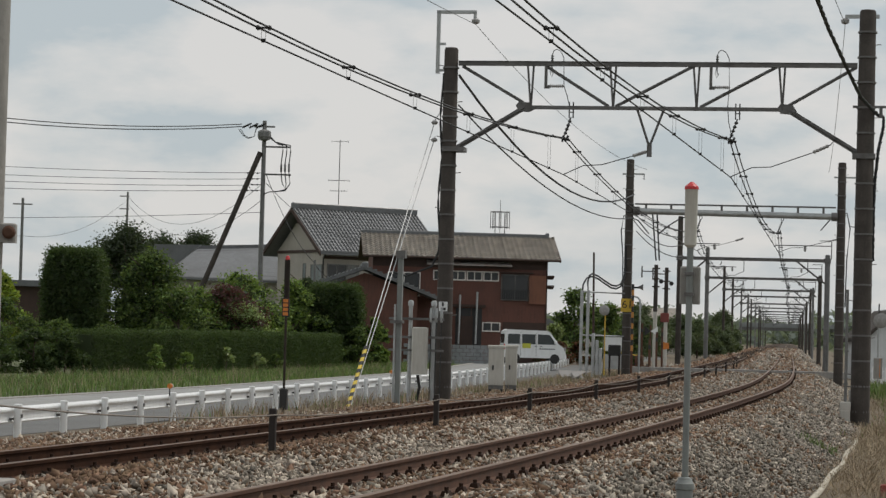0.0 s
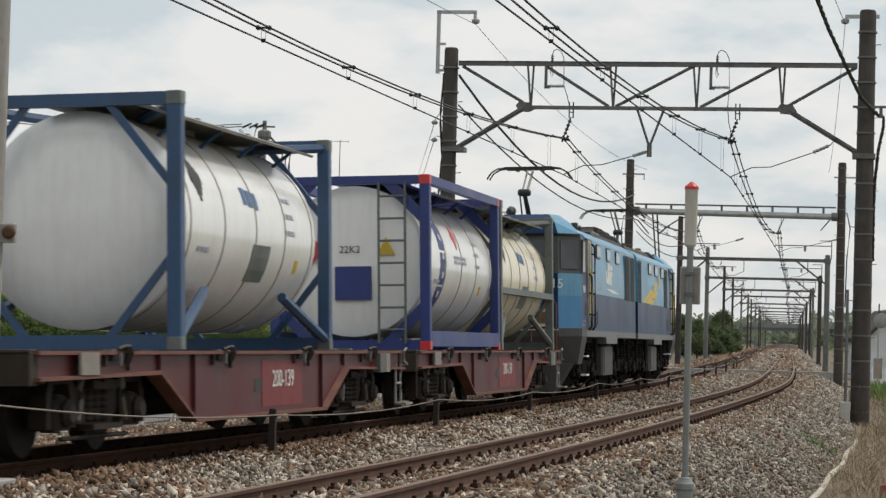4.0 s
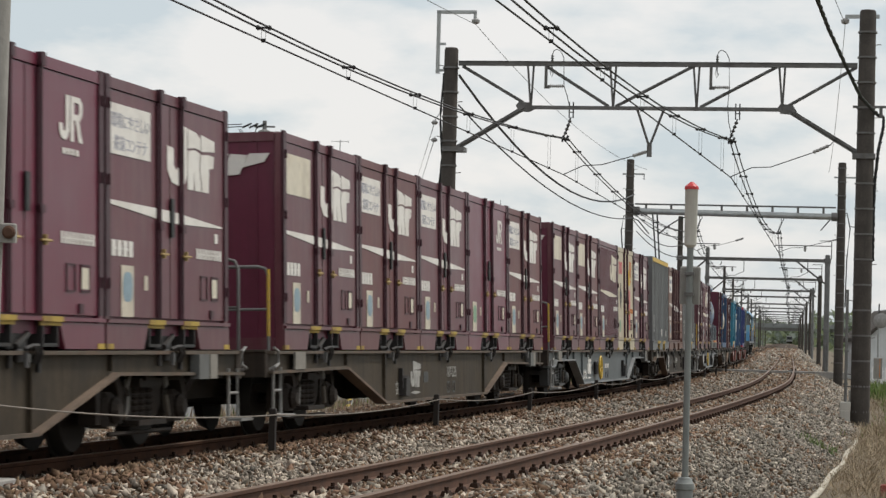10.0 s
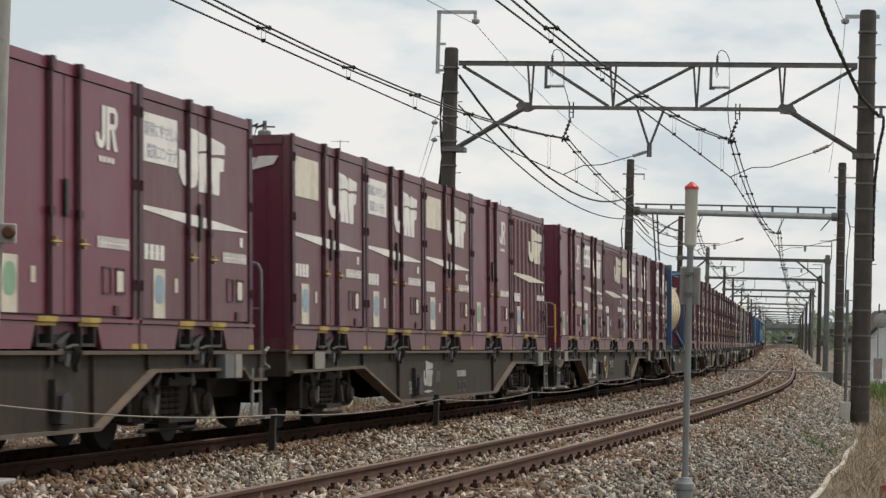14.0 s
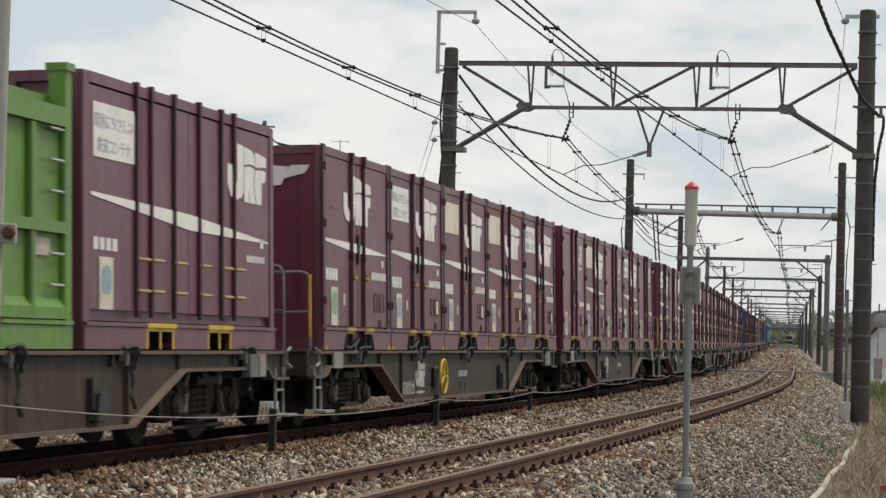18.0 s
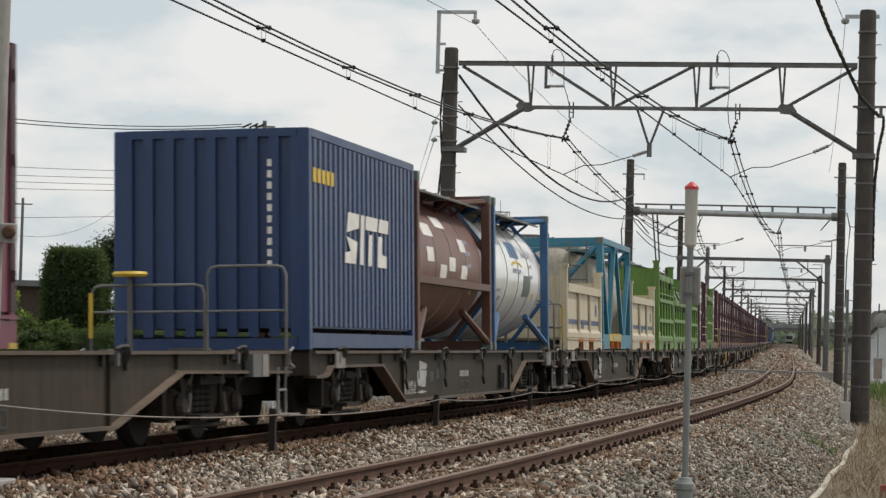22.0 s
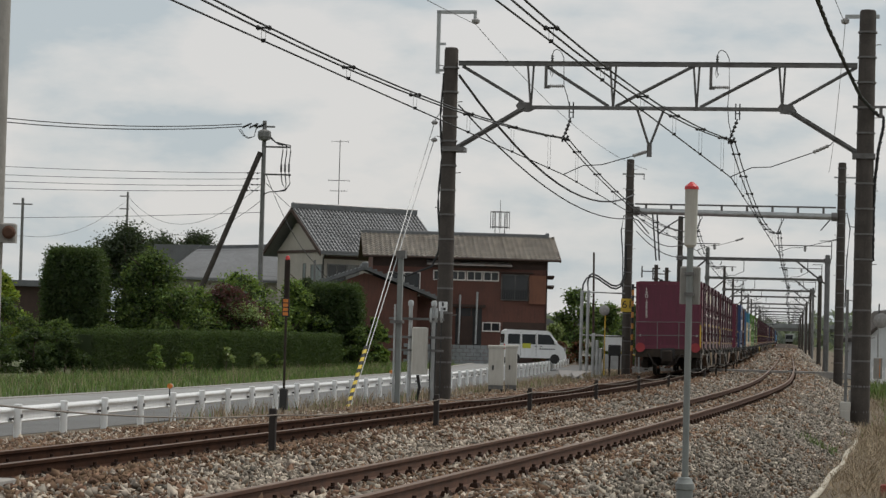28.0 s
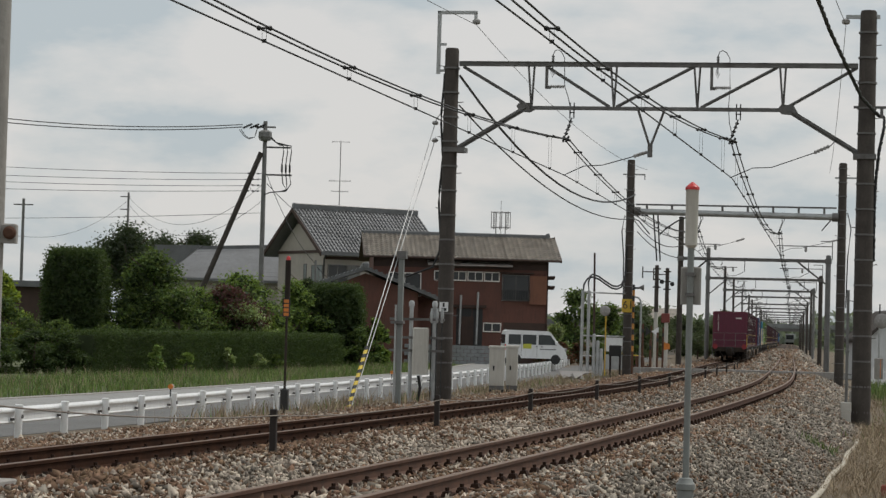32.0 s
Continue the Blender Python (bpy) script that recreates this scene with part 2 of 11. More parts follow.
# ---- mesh building ----
class Mesh:
    """Collects boxes, tubes and sweeps, then becomes one mesh."""

    def __init__(self):
        self.v, self.f, self.m = [], [], []

    def add(self, verts, faces, slot=0):
        k = len(self.v)
        self.v += [tuple(p) for p in verts]
        self.f += [[i + k for i in f] for f in faces]
        self.m += [slot] * len(faces)
        return self

    def box(self, x0, x1, y0, y1, z0, z1, slot=0, taper=0.0):
        t = taper
        v = [(x0, y0, z0), (x1, y0, z0), (x1, y1, z0), (x0, y1, z0),
             (x0 + t, y0 + t, z1), (x1 - t, y0 + t, z1), (x1 - t, y1 - t, z1), (x0 + t, y1 - t, z1)]
        return self.add(v, [(3, 2, 1, 0), (4, 5, 6, 7), (0, 1, 5, 4), (1, 2, 6, 5), (2, 3, 7, 6), (3, 0, 4, 7)], slot)

    def chamfer(self, x0, x1, y0, y1, z0, z1, c=0.02, slot=0):
        """A box with its upright edges and its top cut back by c."""
        poly = [(x0 + c, y0), (x1 - c, y0), (x1, y0 + c), (x1, y1 - c), (x1 - c, y1), (x0 + c, y1), (x0, y1 - c), (x0, y0 + c)]
        mx, my = (x0 + x1) / 2, (y0 + y1) / 2
        rings = []
        for z, k in ((z0, 0.0), (z1 - c, 0.0), (z1, c)):
            rings.append([(x - math.copysign(min(k, abs(x - mx)), x - mx), y - math.copysign(min(k, abs(y - my)), y - my), z) for x, y in poly])
        v = rings[0] + rings[1] + rings[2]
        f = [tuple(reversed(range(8))), tuple(range(16, 24))]
        for r in (0, 8):
            f += [(r + i, r + (i + 1) % 8, r + 8 + (i + 1) % 8, r + 8 + i) for i in range(8)]
        return self.add(v, f, slot)

    def tube(self, p, q, r, r2=None, n=10, slot=0, caps=True):
        p, q = Vector(p), Vector(q)
        r2 = r if r2 is None else r2
        d = (q - p).normalized()
        a = d.orthogonal().normalized()
        b = d.cross(a)
        v = []
        for c, rr in ((p, r), (q, r2)):
            for i in range(n):
                w = 2 * math.pi * (i + 0.5) / n
                v.append(c + rr * (math.cos(w) * a + math.sin(w) * b))
        f = [(i, (i + 1) % n, n + (i + 1) % n, n + i) for i in range(n)]
        if caps:
            f += [tuple(reversed(range(n))), tuple(range(n, 2 * n))]
        return self.add(v, f, slot)

    def path(self, pts, r, n=6, slot=0):
        """A wire or pipe through points."""
        pts = [Vector(p) for p in pts]
        v, f = [], []
        for i, p in enumerate(pts):
            d = (pts[min(i + 1, len(pts) - 1)] - pts[max(i - 1, 0)]).normalized()
            a = d.cross(Vector((0, 0, 1)))
            a = a.normalized() if a.length > 1e-3 else d.orthogonal().normalized()
            b = d.cross(a)
            v += [p + r * (math.cos(2 * math.pi * k / n) * a + math.sin(2 * math.pi * k / n) * b) for k in range(n)]
        for i in range(len(pts) - 1):
            f += [(i * n + k, i * n + (k + 1) % n, (i + 1) * n + (k + 1) % n, (i + 1) * n + k) for k in range(n)]
        f += [tuple(reversed(range(n))), tuple(range(len(v) - n, len(v)))]
        return self.add(v, f, slot)

    def prism(self, poly, a, b, axis="y", slot=0):
        """A polygon, given in the two other axes, drawn out from a to b along one axis."""
        def at(u, w, t):
            return {"x": (t, u, w), "y": (u, t, w), "z": (u, w, t)}[axis]
        n = len(poly)
        v = [at(u, w, a) for u, w in poly] + [at(u, w, b) for u, w in poly]
        f = [tuple(range(n)), tuple(reversed(range(n, 2 * n)))] + [(i, n + i, n + (i + 1) % n, (i + 1) % n) for i in range(n)]
        return self.add(v, f, slot)

    def lathe(self, profile, c=(0, 0, 0), axis="z", n=24, slot=0):
        """A profile of (distance along the axis, radius) turned round it."""
        v, f = [], []
        for t, r in profile:
            for i in range(n):
                w = 2 * math.pi * i / n
                u, s2 = r * math.cos(w), r * math.sin(w)
                v.append({"x": (c[0] + t, c[1] + u, c[2] + s2), "y": (c[0] + u, c[1] + t, c[2] + s2), "z": (c[0] + u, c[1] + s2, c[2] + t)}[axis])
        for j in range(len(profile) - 1):
            f += [(j * n + i, j * n + (i + 1) % n, (j + 1) * n + (i + 1) % n, (j + 1) * n + i) for i in range(n)]
        f += [tuple(reversed(range(n))), tuple(range(len(v) - n, len(v)))]
        return self.add(v, f, slot)

    def ring(self, radius, r, n=22, k=8, slot=0):
        """A hoop round the y axis."""
        v, f = [], []
        for i in range(n):
            a = 2 * math.pi * i / n
            for j in range(k):
                w = 2 * math.pi * j / k
                q = radius + r * math.cos(w)
                v.append((q * math.cos(a), r * math.sin(w), q * math.sin(a)))
        for i in range(n):
            for j in range(k):
                f.append((i * k + j, i * k + (j + 1) % k, ((i + 1) % n) * k + (j + 1) % k, ((i + 1) % n) * k + j))
        return self.add(v, f, slot)

    def data(self, name, mats, smooth=False):
        me = bpy.data.meshes.new(name)
        me.from_pydata(self.v, [], self.f)
        for m in mats if isinstance(mats, (list, tuple)) else [mats]:
            me.materials.append(m)
        me.polygons.foreach_set("material_index", self.m)
        bm = bmesh.new()
        bm.from_mesh(me)
        bmesh.ops.recalc_face_normals(bm, faces=bm.faces)
        bm.to_mesh(me)
        bm.free()
        if smooth:
            me.polygons.foreach_set("use_smooth", [True] * len(me.polygons))
            me.set_sharp_from_angle(angle=radians(40))
        return me


def part(name, mesh, mats, parent=None, label="", smooth=False, at=None):
    """Links what a Mesh holds, or finished mesh data, as one object, under a thing or a part."""
    ob = new(name, mesh if isinstance(mesh, bpy.types.Mesh) else mesh.data(name, mats, smooth))
    if parent:
        ob.parent = parent
    if at is not None:
        ob.matrix_basis = at
    return tagged(ob, label=label)


def thing(name, label, category, m=None, group="", kind=""):
    ob = new(name)
    ob.empty_display_size = 0.3
    if m is not None:
        ob.matrix_basis = m
    return tagged(ob, label, category, group, kind)


def solid(name, mesh, mats, label, category, group="", kind="", smooth=False, at=None):
    return tagged(part(name, mesh, mats, None, "", smooth, at), label, category, group, kind)


def bulk(name, verts, quads, mats, slots=None):
    """A large mesh from arrays: verts (n, 3), quads (m, 4)."""
    me = bpy.data.meshes.new(name)
    me.vertices.add(len(verts))
    me.vertices.foreach_set("co", np.asarray(verts, dtype=np.float32).ravel())
    k = quads.shape[1]
    me.loops.add(quads.size)
    me.loops.foreach_set("vertex_index", np.asarray(quads, dtype=np.int32).ravel())
    me.polygons.add(len(quads))
    me.polygons.foreach_set("loop_start", np.arange(0, quads.size, k, dtype=np.int32))
    me.polygons.foreach_set("loop_total", np.full(len(quads), k, dtype=np.int32))
    for m in mats:
        me.materials.append(m)
    if slots is not None:
        me.polygons.foreach_set("material_index", np.asarray(slots, dtype=np.int32))
    me.update(calc_edges=True)
    me.validate()
    return me


def letters(text, height, mat, parent, m, name="lettering", squeeze=1.0):
    """Raised lettering in the built-in font, as a mesh."""
    cu = bpy.data.curves.new(name, "FONT")
    cu.body, cu.size, cu.extrude, cu.align_x = text, height * 1.38, 0.002, "CENTER"
    ob = bpy.data.objects.new(name, cu)
    me = bpy.data.meshes.new_from_object(ob)
    bpy.data.objects.remove(ob)
    me.materials.clear()
    me.materials.append(mat)
    me.transform(Matrix.Diagonal((squeeze, 1, 1, 1)))
    return part(name, me, mat, parent, "", at=m)


# ---- the line: centre of the far track, by distance along it ----
KNOTS = [-60, 0, 15, 30, 45, 60, 75, 90, 110, 140, 1000]
BENDS = [-0.617, -0.8315, -0.7563, -0.6529, -1.2099, -0.7731, -0.1178, -0.1484, -0.0803, 0.0, 0.0]
S0, STEP = -620.0, 0.5
_s = np.arange(S0, 1900, STEP)
_phi = np.cumsum(np.interp(_s, KNOTS, np.array(BENDS) / 1000)) * STEP
_i0 = int(np.searchsorted(_s, 0))
_phi += 0.2055 - _phi[_i0]
_x, _y = np.cumsum(np.sin(_phi)) * STEP, np.cumsum(np.cos(_phi)) * STEP
_x += -2.6544 - _x[_i0]
_y += 29.6684 - _y[_i0]
SPACING = 3.96


def rise(s):
    return float(np.interp(s, [50, 90, 150, 400, 1900], [0, 0.04, 0.092, 0.76, 4.0]))


def cant(s):
    return float(np.interp(s, [30, 70, 110], [0.0347, 0.0162, 0.0]))


def heading(s):
    return float(np.interp(s, _s, _phi))


def spot(s, off, z=0.0):
    """A place by distance along the line, metres to the right of the far track's centre, and height over its rails."""
    h = heading(s)
    return Vector((np.interp(s, _s, _x) + off * math.cos(h), np.interp(s, _s, _y) - off * math.sin(h), z + rise(s)))


def stand(s, off, z=0.0, turn=0.0):
    """The pose of a thing beside the line: x along it, y to the left."""
    return Matrix.Translation(spot(s, off, z)) @ Matrix.Rotation(math.pi / 2 - heading(s) + radians(turn), 4, "Z")


def on_rail(s, track=0, lift=0.0):
    """The pose of a cross-section of a track: x ahead, y to the left, leaning with the cant."""
    base = SPACING * track
    return stand(s, base, lift + 0.044 * track) @ Matrix.Rotation(-cant(s), 4, "X")


def ride(s_mid, half):
    """The pose of a vehicle that stands on the far track on two bogies."""
    a, b = on_rail(s_mid - half), on_rail(s_mid + half)
    mid, ahead = (a.translation + b.translation) / 2, (b.translation - a.translation).normalized()
    left = ((a.to_3x3() @ Vector((0, 1, 0))) + (b.to_3x3() @ Vector((0, 1, 0)))).normalized()
    up = ahead.cross(left).normalized()
    left = up.cross(ahead)
    return Matrix.Translation(mid) @ Matrix((ahead, left, up)).transposed().to_4x4()


# ---- ground: one sheet, by distance along the line and across it ----
ACROSS = [(-3000, -1.2, 3), (-700, -1.0, 3), (-150, -0.9, 3), (-60, -0.85, 3), (-36, -0.8, 0), (-26, -0.76, 0), (-21, -0.74, 0), (-17, -0.70, 0), (-14.6, -0.66, 0),
          (-10, -0.66, 0), (-6.6, -0.62, 1), (-5.4, -0.50, 1), (-4.2, -0.42, 1), (-3.3, -0.40, 2), (-2.5, -0.27, 2), (-1.6, -0.17, 2), (-0.6, -0.185, 2), (0.6, -0.18, 2),
          (1.2, -0.15, 2), (1.6, -0.13, 2), (2.36, -0.12, 2), (3.3, -0.15, 2), (4.55, -0.15, 2), (5.56, -0.14, 2), (6.2, -0.38, 2), (6.9, -0.70, 1), (8.2, -0.82, 1),
          (10.5, -0.86, 1), (14, -0.88, 0), (30, -0.9, 0), (90, -1.0, 3), (600, -1.1, 3), (3000, -1.2, 3)]
ALONG = [-600, -300, -120, -60] + list(range(-40, 160, 4)) + [180, 210, 250, 300, 400, 550, 800, 1200, 1850]


def bed_lean(s, off):
    """How the ballast follows the cant of both tracks."""
    return np.interp(s, [30, 70, 110], [0.0347, 0.0162, 0.0]) * np.interp(off, [-3.3, -1.6, 1.6, 2.36, 5.56, 7.0], [0, -1.6, 1.6, -1.6, 1.6, 0])


def ground_height(s, off):
    k = float(np.interp(s, [95, 130], [0.0, 1.0])) if off < -5 else 0.0
    z = float(np.interp(off, [a[0] for a in ACROSS], [a[1] for a in ACROSS])) + bed_lean(s, off)
    return z + 0.45 * k * max(0.0, min(1.0, (-5 - off) / 3))


def build_ground():
    verts, faces, slots = [], [], []
    cols = len(ACROSS)
    for s in ALONG:
        for off, z, _ in ACROSS:
            near = max(-40, min(40, off))
            p = spot(s, near, 0)
            side = Vector((math.cos(0.15), -math.sin(0.15), 0)) * (off - near)
            fade = 1.0 if abs(off) < 100 else 0.4
            verts.append((p.x + side.x, p.y + side.y, ground_height(s, off) + rise(s) * fade))
    for i in range(len(ALONG) - 1):
        for j in range(cols - 1):
            faces.append((i * cols + j, i * cols + j + 1, (i + 1) * cols + j + 1, (i + 1) * cols + j))
            slots.append(ACROSS[j][2] if ACROSS[j][0] >= 0 or ACROSS[j + 1][0] > 0 else ACROSS[j + 1][2] if ACROSS[j + 1][0] < -3 else ACROSS[j][2])
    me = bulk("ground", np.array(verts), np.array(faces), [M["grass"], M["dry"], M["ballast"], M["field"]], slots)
    tagged(new("ground", me), "ballast, dry verge and grass beside the railway", "ground", kind="structure")


build_ground()


def strip(name, stations, left, right, thick, mat, label, category, level):
    """A slab that follows the line between two offsets."""
    b = Mesh()
    v, f = [], []
    for s in stations:
        for off in (left, right):
            p = spot(s, off, level(s, off))
            v += [p, p - Vector((0, 0, thick))]
    for i in range(len(stations) - 1):
        a, c = i * 4, i * 4 + 4
        f += [(a, a + 2, c + 2, c), (a + 1, c + 1, c + 3, a + 3), (a, c, c + 1, a + 1), (a + 2, a + 3, c + 3, c + 2)]
    n = len(v)
    f += [(0, 1, 3, 2), (n - 4, n - 2, n - 1, n - 3)]
    b.add(v, f)
    return solid(name, b, mat, label, category, kind="structure")


strip("pavement", list(range(-60, 200, 6)), -14.4, -10.8, 0.3, M["lane_pale"], "pale concrete-topped side of the lane", "pavement", lambda s, o: ground_height(s, o) + 0.02)
strip("road", list(range(-60, 200, 6)), -10.8, -6.7, 0.3, M["asphalt"], "worn grey asphalt lane beside the line", "road", lambda s, o: ground_height(s, o) + 0.012)
strip("kerb", list(range(-60, 200, 6)), -14.7, -14.4, 0.3, M["concrete"], "low concrete kerb along the lane", "kerb", lambda s, o: ground_height(s, o) + 0.05)
solid("cable_pipe", Mesh().path([spot(s, 7.02 + 0.02 * math.sin(s * 0.7), ground_height(s, 7.02) + 0.05 + 0.02 * math.sin(s * 0.9)) for s in np.arange(-20, 22.5, 1.0)], 0.042, 10), M["pale_pipe"], "pale dusty pipe along the ballast foot", "edging", kind="structure", smooth=True)
strip("crossing_edge", [87.0, 87.9], -3.4, 7.0, 0.3, M["concrete"], "pale concrete edge of the level crossing", "level crossing", lambda s, o: 0.03)
strip("crossing_deck", [88, 90, 92, 94, 96], -3.4, 7.0, 0.25, M["asphalt"], "level crossing deck across both tracks", "level crossing", lambda s, o: 0.012 if -2 < o < 6.5 else -0.05)


# ---- tracks ----
RAIL = [(-0.055, -0.15), (0.055, -0.15), (0.055, -0.138), (0.011, -0.118), (0.011, -0.045), (0.032, -0.035), (0.034, -0.006), (0.028, 0.0),
        (-0.028, 0.0), (-0.034, -0.006), (-0.032, -0.035), (-0.011, -0.045), (-0.011, -0.118), (-0.055, -0.138)]


def rail_mesh(track, side, top):
    stations = list(np.arange(-70, 130, 2.0)) + list(np.arange(130, 420, 10.0)) + [500, 600, 700, 900, 1200]
    n, v, f, sl = len(RAIL), [], [], []
    for s in stations:
        m = on_rail(float(s), track)
        v += [tuple(m @ Vector((0, -side * 0.566 + y, z))) for y, z in RAIL]
    b = Mesh()
    b.add(v, [])
    for i in range(len(stations) - 1):
        for k in range(n):
            b.f.append([i * n + k, i * n + (k + 1) % n, (i + 1) * n + (k + 1) % n, (i + 1) * n + k])
            b.m.append(1 if k in (6, 7, 8) else 0)
    return b


def build_track(track, top):
    t = thing("railway_track", "curved narrow-gauge track with rusty rails in stone ballast", "railway track", kind="structure", group="running lines")
    for side in (-1, 1):
        part("rail", rail_mesh(track, side, top), [M["rail_rust" if track else "rail_side"], top], t)
    sl = Mesh()
    sl.prism([(-0.12, -0.32), (0.12, -0.32), (0.105, -0.152), (-0.105, -0.152)], -1.0, 1.0, "y")
    for side in (-1, 1):
        for d in (-0.095, 0.095):
            sl.box(-0.07, 0.07, side * 0.566 + d - 0.045, side * 0.566 + d + 0.045, -0.152, -0.105, 1, 0.018)
            sl.tube((0, side * 0.566 + d, -0.105), (0, side * 0.566 + d, -0.075), 0.02, n=6, slot=1)
    me = sl.data("sleeper", [M["sleeper"], M["clip"]])
    for k in range(210):
        part("sleeper", me, None, t, at=on_rail(-20 + k * 0.6, track))
    return t


build_track(0, M["rail_top"])
build_track(1, M["rail_shine"])


def stones(name, count, s_lo, s_hi, off_lo, off_hi, size, mats, rng, rusty=0.3):
    """Loose broken stones, each an uneven block, thinning to nothing on the rails."""
    lump = np.array([(-1, -0.7, -0.2), (0.2, -1, 0.3), (1, 0.1, -0.3), (-0.1, 1, 0.2), (-0.15, 0.1, 1), (0.1, -0.1, -1)], dtype=float)
    tris = np.array([(0, 1, 4), (1, 2, 4), (2, 3, 4), (3, 0, 4), (1, 0, 5), (2, 1, 5), (3, 2, 5), (0, 3, 5)])
    s = rng.uniform(s_lo, s_hi, count)
    off = rng.uniform(off_lo, off_hi, count)
    for c in (0.0, SPACING):
        for r in (-0.566, 0.566):
            near = np.abs(off - c - r) < 0.085
            off = np.where(near, c + r + np.sign(off - c - r) * rng.uniform(0.09, 0.25, count), off)
    in_gauge = (np.abs(off) < 0.5) | (np.abs(off - SPACING) < 0.5)
    ss = np.interp(s, _s, _x), np.interp(s, _s, _y), np.interp(s, _s, _phi)
    z = np.interp(off, [a[0] for a in ACROSS], [a[1] for a in ACROSS]) + np.interp(s, [50, 90, 150, 400], [0, 0.04, 0.092, 0.76])
    z = z + bed_lean(s, off)
    z = z + rng.uniform(-0.03, 0.04, count) + np.where(np.abs(off) < 0.5, rng.uniform(-0.06, -0.01, count), np.where(in_gauge, rng.uniform(0.0, 0.028, count), 0)) + 0.025 * np.sin(s * 2.1 + off * 3.3) * (np.abs(off - 2.0) < 0.8)
    pos = np.stack([ss[0] + off * np.cos(ss[2]), ss[1] - off * np.sin(ss[2]), z], 1)
    pts = lump[None] * rng.uniform(0.55, 1.45, (count, 6, 1)) * rng.uniform(0.45, 1.5, (count, 1, 3)) * size * rng.uniform(0.6, 1.6, (count, 1, 1)) * np.array([1.2, 1, 0.7])
    ax = rng.normal(size=(count, 3))
    ax /= np.linalg.norm(ax, axis=1)[:, None]
    an = rng.uniform(0, 3.14, count)[:, None, None]
    cr = np.cross(ax[:, None, :], pts)
    dot = (pts * ax[:, None, :]).sum(2, keepdims=True)
    pts = pts * np.cos(an) + cr * np.sin(an) + ax[:, None, :] * dot * (1 - np.cos(an))
    verts = (pts + pos[:, None, :]).reshape(-1, 3)
    faces = (tris[None] + (np.arange(count) * 6)[:, None, None]).reshape(-1, 3)
    # rust-brown crowds the far track, also to darken it like the train's shadow
    near_far = np.abs(off + 0.05) < 1.25
    chance = rng.uniform(0, 1, count)
    patch = 0.25 * np.sin(s * 0.9 + off * 1.7) + 0.15 * np.sin(s * 2.3 - off * 2.9)
    brown = chance < np.where(near_far, 0.9, np.interp(off, [-4, -1.3, 1.2, 1.6, 1.9, 2.6, 3.3, 4.9, 5.4, 5.9], [0.6, 0.92, 0.95, 0.7, 0.38, 0.22, 0.6, 0.6, 0.4, 0.12])) + patch * 0.6
    # grey stones grow commoner with distance along the line
    far_grey = np.interp(s, [9, 26], [0.15, 0.8])
    grey = ~brown & (rng.uniform(0, 1, count) < np.maximum(far_grey, np.interp(off, [4.6, 5.3, 6.0], [0.15, 0.6, 0.85])))
    # slot 3, between the far rails: the train's shadow as stone colour
    tagged(new(name, bulk(name, verts, faces, mats, np.repeat(np.where((np.abs(off) < 0.8) & (chance < 0.85), 3, brown.astype(int) + 2 * grey.astype(int)), 8))), "grey and rust-brown broken stone ballast round the tracks", "ballast", kind="stuff")


_rng = np.random.default_rng(5)
# near-black stone that carries the shade beneath the passing wagons
M["stone_shaded"] = material("oily_ballast_stone", (0.06, 0.043, 0.032), 0.85, shine=0.2, vary=0.3, scale=14, island=0.5)
GRAVEL = [M["stone"], M["stone_rusty"], M["stone_grey"], M["stone_shaded"]]
stones("ballast_stones", 145000, -7, 18, -4.7, 7.0, 0.023, GRAVEL, _rng)
stones("ballast_stones", 36000, -15, -7, -1.6, 7.0, 0.0275, GRAVEL, _rng)
stones("ballast_stones", 72000, 18, 50, -4.2, 7.0, 0.031, GRAVEL, _rng)
stones("ballast_stones", 30000, 50, 86.8, -3.3, 7.0, 0.045, GRAVEL, _rng)
stones("ballast_stones", 16000, 97, 190, -3.3, 7.0, 0.08, GRAVEL, _rng)
stones("ballast_stones", 14000, 190, 400, -3.3, 7.0, 0.15, GRAVEL, _rng)


# ---- overhead line masts and beams ----
def concrete_mast(s, off, z, height, radius, label, bands=True, mat="mast"):
    t = thing("line_mast", label, "mast", stand(s, off, z), group="overhead line masts")
    b = Mesh()
    b.lathe([(-0.6, radius * 1.12), (height - 0.05, radius * 0.93), (height, radius * 0.8)], n=20)
    part("shaft", b, M[mat], t, smooth=True)
    if bands:
        me = Mesh().lathe([(-0.022, radius * 1.1), (0.022, radius * 1.1)], n=16).data("band", M["beam"])
        for k in range(int(height / 0.62)):
            if 0.4 + k * 0.62 < height - 0.2:
                part("band", me, None, t, at=pose(0, 0, 0.4 + k * 0.62))
        ped = Mesh().tube((0, radius * 0.9, 0), (0, radius + 0.13, 0.02), 0.011, n=6).data("step_bolt", M["beam"])
        for k in range(int(height / 0.9)):
            part("step_bolt", ped, None, t, at=pose(0, 0, 1.3 + k * 0.9, 0, 0, 180 * (k % 2) + 20) if 1.3 + k * 0.9 < height else pose(0, 0, 1.0))
    return t


GANTRIES = [31.8 + 49.3 * k for k in range(14)]
concrete_mast(GANTRIES[0], -3.42, -0.42, 8.97, 0.19, "dark banded concrete overhead line mast")
concrete_mast(GANTRIES[0], 6.95, -0.72, 10.25, 0.215, "dark banded concrete overhead line mast")
concrete_mast(GANTRIES[1], -2.95, -0.4, 9.85, 0.185, "dark concrete overhead line mast with a yellow plate")
concrete_mast(GANTRIES[1], 6.5, -0.5, 9.95, 0.19, "dark banded concrete overhead line mast")


